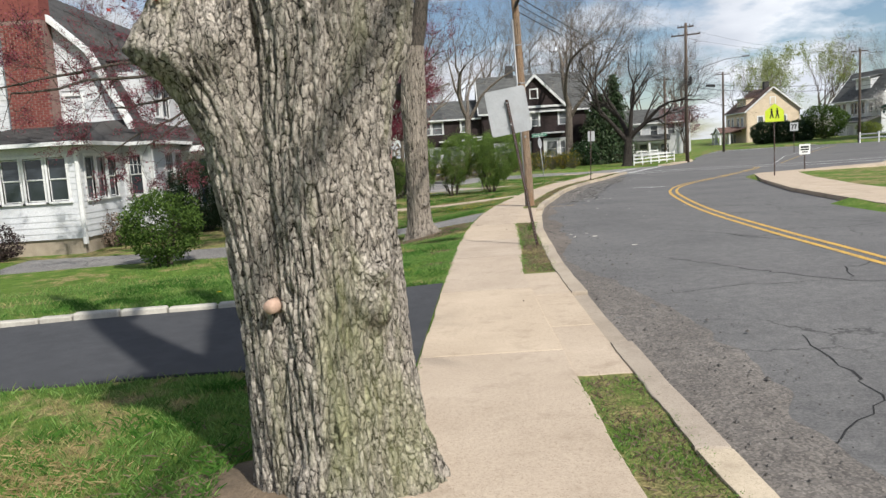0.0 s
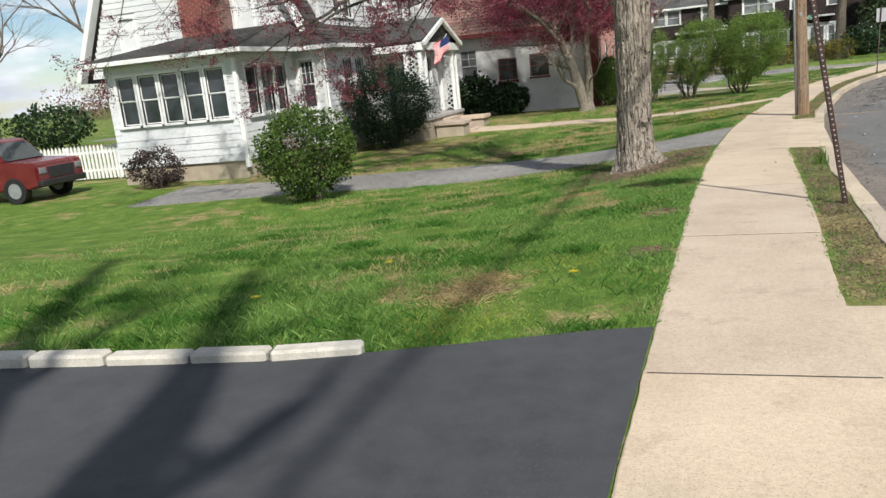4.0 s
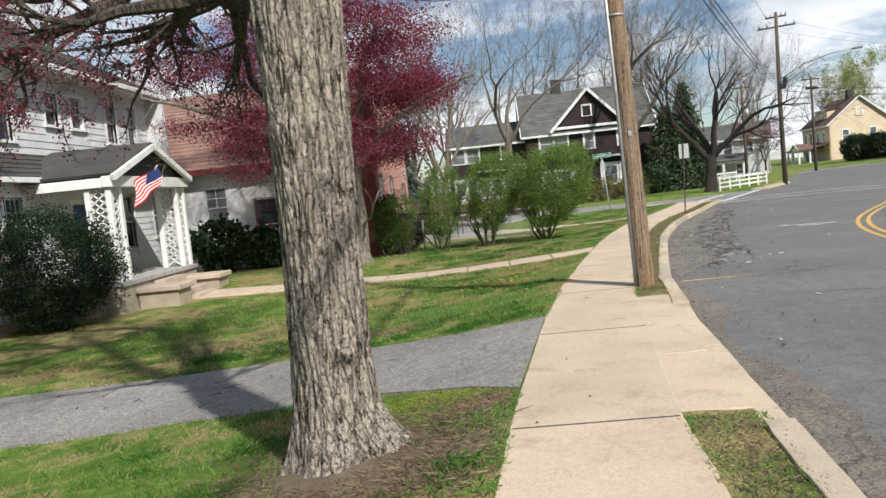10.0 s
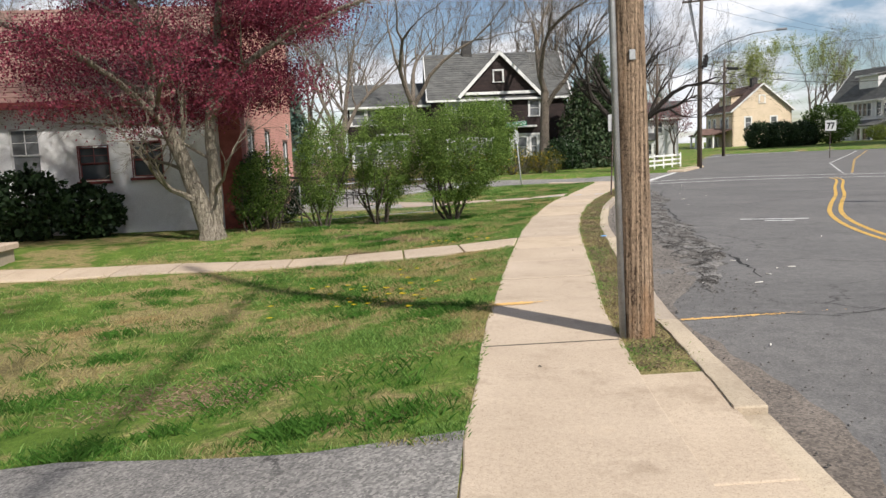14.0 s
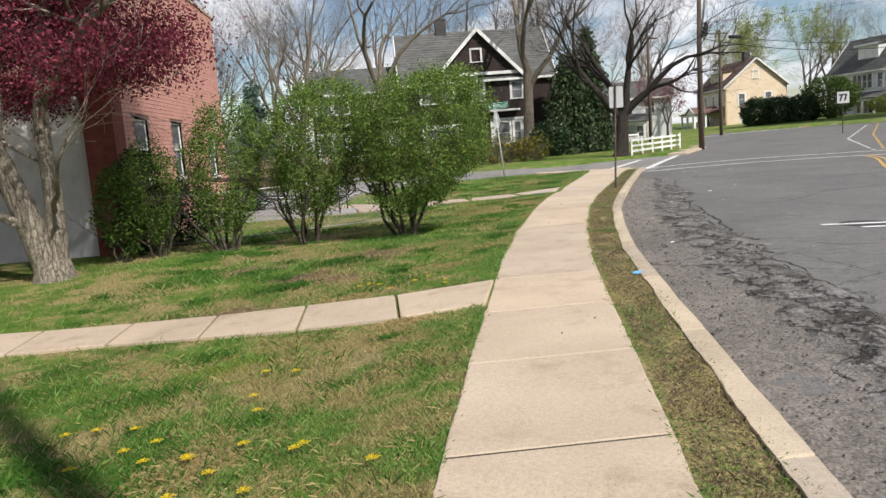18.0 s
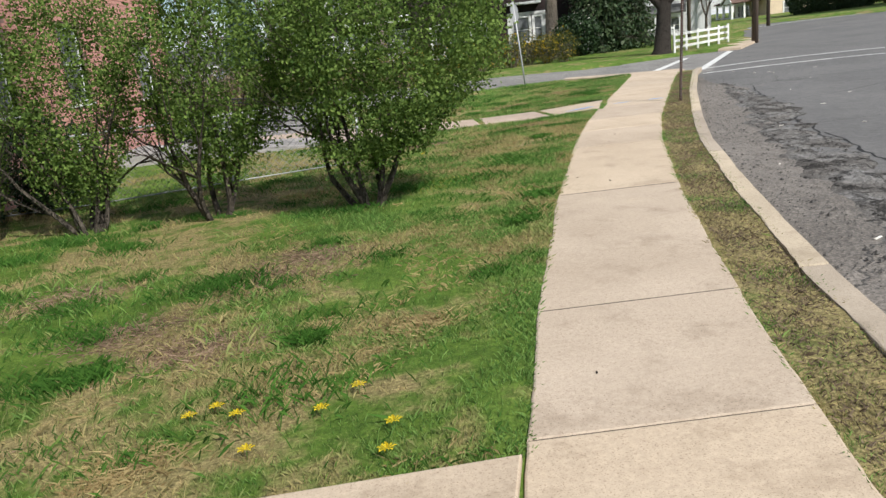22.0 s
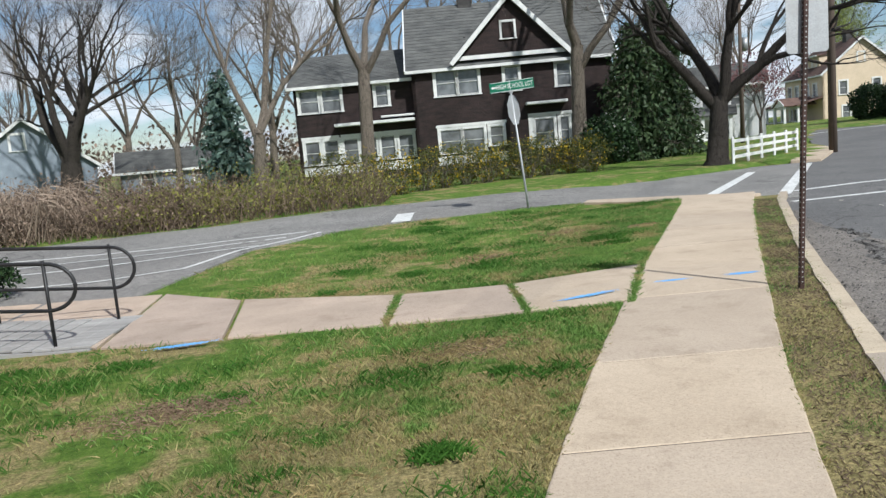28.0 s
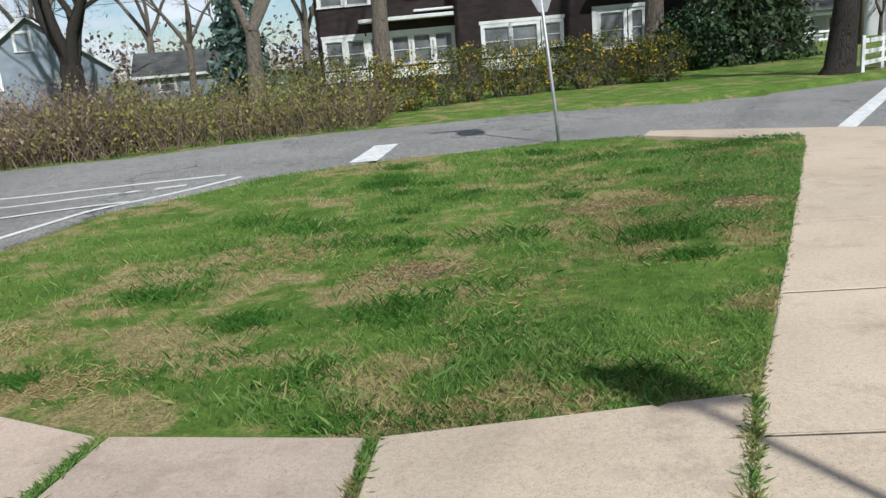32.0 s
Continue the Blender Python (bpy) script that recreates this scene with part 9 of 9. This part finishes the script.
# ---- grass, straw and dandelions ----
def blades(name, n, place, h, w, material, label, seed, lean=0.5, category="grass"):
    """Tapered grass blades as one sheet of triangles; place(rng) gives x, y and a height factor, or None."""
    rng = random.Random(seed)
    v, f = [], []
    for _ in range(n):
        p = place(rng)
        if not p:
            continue
        x, y, k, z = p
        a = rng.uniform(0, 6.283)
        hh = h * k * rng.uniform(0.55, 1.2)
        dx, dy = math.cos(a) * w, math.sin(a) * w
        lx, ly = rng.gauss(0, lean) * hh, rng.gauss(0, lean) * hh
        i = len(v)
        v += [(x - dx, y - dy, z - 0.008), (x + dx, y + dy, z - 0.008), (x + lx * 0.4, y + ly * 0.4, z + hh * 0.6), (x + lx, y + ly, z + hh)]
        f += [(i, i + 1, i + 2), (i, i + 2, i + 3)]
    return tagged(data_object(name, v, f, material), label, category, kind="stuff")


def paved(x, y):
    if x < path_x(y) and y < 26:
        a, b = drive_one(x)
        c, d = drive_two(x)
        if a - 0.02 < y < b + 0.02 or c - 0.02 < y < d + 0.02:
            return True
    if side_near(x) - 0.03 < y:
        return True
    if x < 3.2 and y > 31.9:
        lo = float(np.interp(x, (-7.4, -4, -1, 1.9, 3.1), (33.5, 33.5, 33.35, 32.15, 32.05)))
        hi = float(np.interp(x, (-7.4, -4, -1, 2.0, 3.1), (34.7, 34.5, 34.35, 33.42, 33.32)))
        if lo - 0.02 < y < hi + 0.02:
            return True
    if 1.2 < x < 8.1:
        lo = float(np.interp(x, (1.3, 2.85, 4.45, 6.02, 7.3, 7.8), (48.2, 47.95, 47.62, 47.43, 47.25, 48.9)))
        hi = float(np.interp(x, (0.9, 2.4, 4.55, 6.25, 8.02), (51.6, 50.6, 49.95, 49.4, 49.5)))
        if lo + 0.01 < y < hi - 0.01:
            return True
    if x <= 1.25 and 48.1 < y < 52.2:
        return True
    return (x + 0.6) ** 2 + (y - 18.9) ** 2 < 0.25 or (x + 0.68) ** 2 + (y - 4.0) ** 2 < 0.36


def bare_spot(x, y):
    """Thin patches in the turf: the same low places each time."""
    return noise.noise((x * 0.55, y * 0.55, 3.0)) + 0.6 * noise.noise((x * 1.5, y * 1.5, 8.0))


BARE_SPOTS = [(-1.2, 25.5, 0.4), (-0.6, 25.2, 0.25), (1.63, 36.8, 0.3), (1.35, 35.45, 0.25), (0.72, 36.0, 0.25), (-0.21, 37.2, 0.3), (0.07, 34.1, 0.2), (3.0, 45.3, 0.28), (3.33, 45.5, 0.2), (5.6, 46.2, 0.3), (7.85, 54.3, 0.25), (6.1, 52.4, 0.22), (9.2, 53.8, 0.3), (-0.05, 13.7, 0.1), (-0.1, 11.9, 0.1), (-0.06, 18.3, 0.3), (-0.19, 17.9, 0.3), (0.4, 19.5, 0.2), (-4.2, 26.2, 0.4), (-1.45, 11.0, 0.14), (1.95, 37.3, 0.25)]


def lawn_near(rng):
    y = rng.uniform(2.0, 60.0)
    d = abs(rng.gauss(0, 1.6)) + 0.01
    x = path_x(min(y, 58.0)) - d
    if d > 7 or paved(x, y):
        return None
    s = bare_spot(x, y)
    if (s < -0.22 and rng.random() < 0.85) or any((x - cx) ** 2 + (y - cy) ** 2 < r * r for cx, cy, r in BARE_SPOTS):
        return None
    k = 0.55 if (x - 0.1) ** 2 + (y - 19.2) ** 2 < 2.6 else 1.0
    return x, y, k * (1.0 + 0.9 * max(0.0, s)), ground_z(x, y)


def lawn_dead(rng):
    y = rng.uniform(25.0, 58.0)
    x = path_x(y) - 0.03 - abs(rng.gauss(0, 1.9))
    if paved(x, y) or noise.noise((x * 1.1 + 7.0, y * 1.1, 3.0)) < 0.05:
        return None
    return x, y, 0.8, ground_z(x, y)


def lawn_far(rng):
    y = rng.uniform(2.0, 60.0)
    d = rng.uniform(1.5, 9.0)
    x = path_x(min(y, 58.0)) - d
    if paved(x, y):
        return None
    s = bare_spot(x, y)
    if s < -0.25 and rng.random() < 0.85:
        return None
    return x, y, 1.2 + 0.9 * max(0.0, s), ground_z(x, y)


def on_verge(rng):
    a, b = ((2.0, 5.4), (10.5, 18.6), (24.1, 56.5))[rng.choices((0, 1, 2), (3, 8, 33))[0]]
    y = rng.uniform(a, b)
    x = rng.uniform(edge_x(y) - 0.02, curb_x(y) - 0.16)
    if noise.noise((x * 2.0, y * 0.8, 5.0)) < -0.05 and rng.random() < 0.8:
        return None
    return x, y, 0.7, base_z(y)


def verge_any(rng):
    a, b = ((2.0, 5.4), (10.5, 18.6), (24.1, 56.5))[rng.choices((0, 1, 2), (3, 8, 33))[0]]
    y = rng.uniform(a, b)
    return rng.uniform(edge_x(y) + 0.04, curb_x(y) - 0.2), y, 0.8, base_z(y)


def tuft(rng):
    global TUFT
    if TUFT is None or rng.random() < 0.006:
        y = rng.uniform(3.0, 59.0)
        TUFT = (path_x(min(y, 58.0)) - rng.uniform(0.15, 6.5), y, rng.uniform(0.06, 0.3), rng.uniform(0.8, 1.5))
    x, y = TUFT[0] + rng.gauss(0, TUFT[2]), TUFT[1] + rng.gauss(0, TUFT[2] * 0.7)
    if paved(x, y) or x > path_x(min(y, 58.0)) - 0.02:
        return None
    return x, y, TUFT[3], ground_z(x, y)


def tree_litter(rng):
    cx, cy, r = rng.choice(((-0.5, 18.7, 0.6), (-0.5, 18.7, 0.6), (-0.72, 3.75, 0.45)))
    x, y = cx + rng.gauss(0, r), cy + rng.gauss(0, r)
    if x > path_x(y) - 0.02 or paved(x, y):
        return None
    return x, y, 0.8, ground_z(x, y) + 0.02


TUFT = None
blades("leaf_litter", 9000, tree_litter, 0.03, 0.004, VERGE_STRAW, "dead grass and litter round the tree trunks", 319, 2.5, "litter")
blades("grass", 330000, lawn_near, 0.036, 0.0026, GRASS_BLADE, "short spring lawn grass", 301)
blades("grass", 60000, lawn_far, 0.055, 0.006, GRASS_BLADE, "short spring lawn grass", 302)
blades("grass_tufts", 110000, tuft, 0.05, 0.003, leafy("lush_grass", (0.035, 0.11, 0.014), (0.12, 0.26, 0.045), 0.4), "lush dark grass tufts in the lawn", 303, 0.7)
blades("matted_dead_grass", 34000, verge_any, 0.026, 0.004, VERGE_STRAW, "matted brown dead grass on the verge", 314, 1.3, "dry grass")
blades("dead_blades", 34000, lawn_dead, 0.034, 0.003, STRAW, "dead straw blades among the lawn grass", 323, 1.8, "dry grass")
blades("verge_grass", 42000, on_verge, 0.035, 0.003, GRASS_BLADE, "thin grass on the verge", 304)


def straw_patch(spots, spread):
    def place(rng):
        cx, cy, r = rng.choice(spots)
        x, y = cx + rng.gauss(0, r), cy + rng.gauss(0, r * spread)
        if x > path_x(min(y, 58.0)) - 0.03 or paved(x, y):
            return None
        return x, y, 0.8, ground_z(x, y)
    return place


STRAW_SPOTS = [(-2.8, 4.6, 0.35), (-2.3, 4.2, 0.25), (-3.5, 4.8, 0.3), (-1.43, 16.5, 0.14), (-1.4, 17.15, 0.1), (-1.41, 16.25, 0.12), (-1.07, 16.16, 0.09), (-1.39, 11.36, 0.16), (-1.47, 11.05, 0.16), (-1.52, 10.74, 0.16), (-1.39, 17.45, 0.14), (-3.27, 28.9, 0.2), (-2.65, 29.5, 0.15), (0.0, 28.97, 0.25), (0.78, 29.4, 0.2), (1.14, 28.3, 0.2), (-0.38, 31.98, 0.25), (0.72, 29.1, 0.2), (2.1, 32.1, 0.16), (1.41, 33.93, 0.16), (2.8, 35.16, 0.12), (3.25, 41.4, 0.25), (4.08, 40.7, 0.2), (1.6, 41.0, 0.3), (5.39, 46.17, 0.25), (5.82, 46.4, 0.2), (7.85, 54.3, 0.28), (6.03, 52.5, 0.3), (9.29, 53.7, 0.25), (2.84, 51.3, 0.3), (3.97, 50.5, 0.25), (4.78, 53.4, 0.3), (-6.5, 26.0, 0.4)]
blades("bare_litter", 26000, straw_patch(BARE_SPOTS, 0.7), 0.024, 0.0032, leafy("brown_litter", (0.13, 0.085, 0.055), (0.42, 0.3, 0.21), 0.15, 0.9), "bare brown patches with dead grass in the lawn", 321, 2.6, "litter")
MOSS_SPOTS = [(0.25, 20.0, 0.28), (-0.1, 20.2, 0.25), (0.1, 19.6, 0.22), (-0.35, 18.0, 0.2), (-0.9, 11.9, 0.25), (-1.4, 10.2, 0.3), (0.5, 31.6, 0.3), (3.3, 40.4, 0.3)]
blades("moss", 22000, straw_patch(MOSS_SPOTS, 0.8), 0.022, 0.003, leafy("yellow_moss", (0.17, 0.22, 0.03), (0.4, 0.45, 0.09), 0.4), "short yellow-green mossy turf beside the tree", 322, 0.8, "moss")
blades("dry_grass", 24000, straw_patch(STRAW_SPOTS, 0.7), 0.036, 0.003, STRAW, "straw-coloured dead grass patches in the lawn", 305, 1.6, "dry grass")


def joint_weeds(rng):
    i = rng.randrange(3)
    (ax, ay), (bx, by) = (((7.27, 47.2), (8.0, 49.5)), ((6.22, 47.42), (6.22, 49.4)), ((4.7, 47.6), (4.76, 49.6)))[i]
    t = rng.random()
    x, y = ax + (bx - ax) * t + rng.gauss(0, 0.018), ay + (by - ay) * t
    return x, y, 0.9, ground_z(x, y) + 0.01


def path_edge(rng):
    y = rng.uniform(2.0, 57.5)
    side = rng.random()
    verge = any(a < y < b for a, b in ((2.0, 5.4), (10.5, 18.6), (24.1, 56.5)))
    if side < 0.5:
        x = path_x(y) - abs(rng.gauss(0.0, 0.03)) + 0.015
    elif side < 0.75:
        x = edge_x(y) + abs(rng.gauss(0.0, 0.03)) - 0.02
    else:
        x = curb_x(y) - 0.16 - abs(rng.gauss(0.0, 0.03)) + 0.03
    if noise.noise((1.0 + 5.0 * int(side * 4), y * 1.3, 2.0)) < -0.1 or (side < 0.5 and paved(x - 0.03, y)) or (side >= 0.5 and not verge):
        return None
    return x, y, 0.8, base_z(y) - 0.005


blades("joint_grass", 5000, joint_weeds, 0.045, 0.003, GRASS_BLADE, "grass growing in the joints of the path", 306, 0.7)
blades("edge_grass", 26000, path_edge, 0.04, 0.003, GRASS_BLADE, "grass creeping over the sidewalk edge", 307, 0.7)

rng = random.Random(55)
DAND = [(-0.68, 11.2), (-3.3, 10.9), (-2.6, 12.2), (1.15, 28.5), (0.7, 29.2), (0.2, 29.6), (1.0, 29.9), (-0.4, 30.2), (0.9, 31.0), (0.3, 28.3), (1.4, 29.0), (2.3, 34.1), (1.6, 34.3), (3.2, 43.6)]
rng2 = random.Random(91)
DAND += [(rng2.gauss(0.7, 0.6), rng2.gauss(29.0, 0.8)) for _ in range(26)]
DAND += [(rng2.gauss(2.2, 0.4), rng2.gauss(34.0, 0.2)) for _ in range(6)]
petal = leafy("dandelion_yellow", (0.6, 0.42, 0.01), (0.85, 0.65, 0.03), 0.3)
for x, y in DAND:
    z = ground_z(x, y)
    D = thing("dandelion", (x, y, z), "yellow dandelion flower in the lawn", "flower", "dandelions")
    tubes("stem", [([(0, 0, 0), (0.005, 0, 0.05)], 0.0025)], GRASS_BLADE, D, 4)
    bm = bmesh.new()
    for k in range(22):
        a = k * 2.4
        r = 0.012 + 0.028 * (k / 22)
        p = [(0, 0, 0.05), (math.cos(a - 0.16) * r, math.sin(a - 0.16) * r, 0.062), (math.cos(a) * r * 1.25, math.sin(a) * r * 1.25, 0.058), (math.cos(a + 0.16) * r, math.sin(a + 0.16) * r, 0.062)]
        bm.faces.new([bm.verts.new(q) for q in p])
    part("petals", bm, petal, D)

# Twigs and scraps on the drives and path.
for i in range(26):
    x, y = rng.choice([(rng.uniform(-6, -1.5), rng.uniform(22.0, 23.8)), (path_x(10) + rng.uniform(0.1, 1.0), rng.uniform(8, 50))])
    if x > 0 or y < 21.8:
        y2 = rng.uniform(8, 50)
        x, y = path_x(y2) + rng.uniform(0.1, 1.0), y2
        z = base_z(y) + 0.016
        s = rng.uniform(0.008, 0.03)
    else:
        z = drive_lift(x, y) + 0.006
        s = rng.uniform(0.05, 0.2)
    a = rng.uniform(0, 6.28)
    v, f = [], []
    tube(v, f, [(x, y, z), (x + math.cos(a) * s * 0.5, y + math.sin(a) * s * 0.5 + 0.01, z + 0.004), (x + math.cos(a) * s, y + math.sin(a) * s, z)], [0.004, 0.005, 0.003], 5)
    tagged(data_object("twig", v, f, BARK_DARK), "small dry twig lying on the pavement", "twig", "fallen twigs")

SCRAP = surface("pale_scraps", (0.55, 0.5, 0.42), (0.8, 0.78, 0.74), 9, 60, 0.8)
rng = random.Random(404)
for i in range(46):
    y = rng.uniform(12.0, 56.0)
    x = curb_x(y) + 0.5 + abs(rng.gauss(0, 1.5))
    z = road_lift(x, y) + 0.012
    a, l, w = rng.uniform(0, 6.28), rng.uniform(0.02, 0.11), rng.uniform(0.008, 0.022)
    me = boxed((-l / 2, -w / 2, -0.004), (l / 2, w / 2, 0.006), 0.002, pose(x, y, z, 0, rng.uniform(-6, 6), math.degrees(a)))
    tagged(mesh_object("wood_chip", me, SCRAP), "pale wood chip or scrap lying on the road", "litter", "scraps on the road")
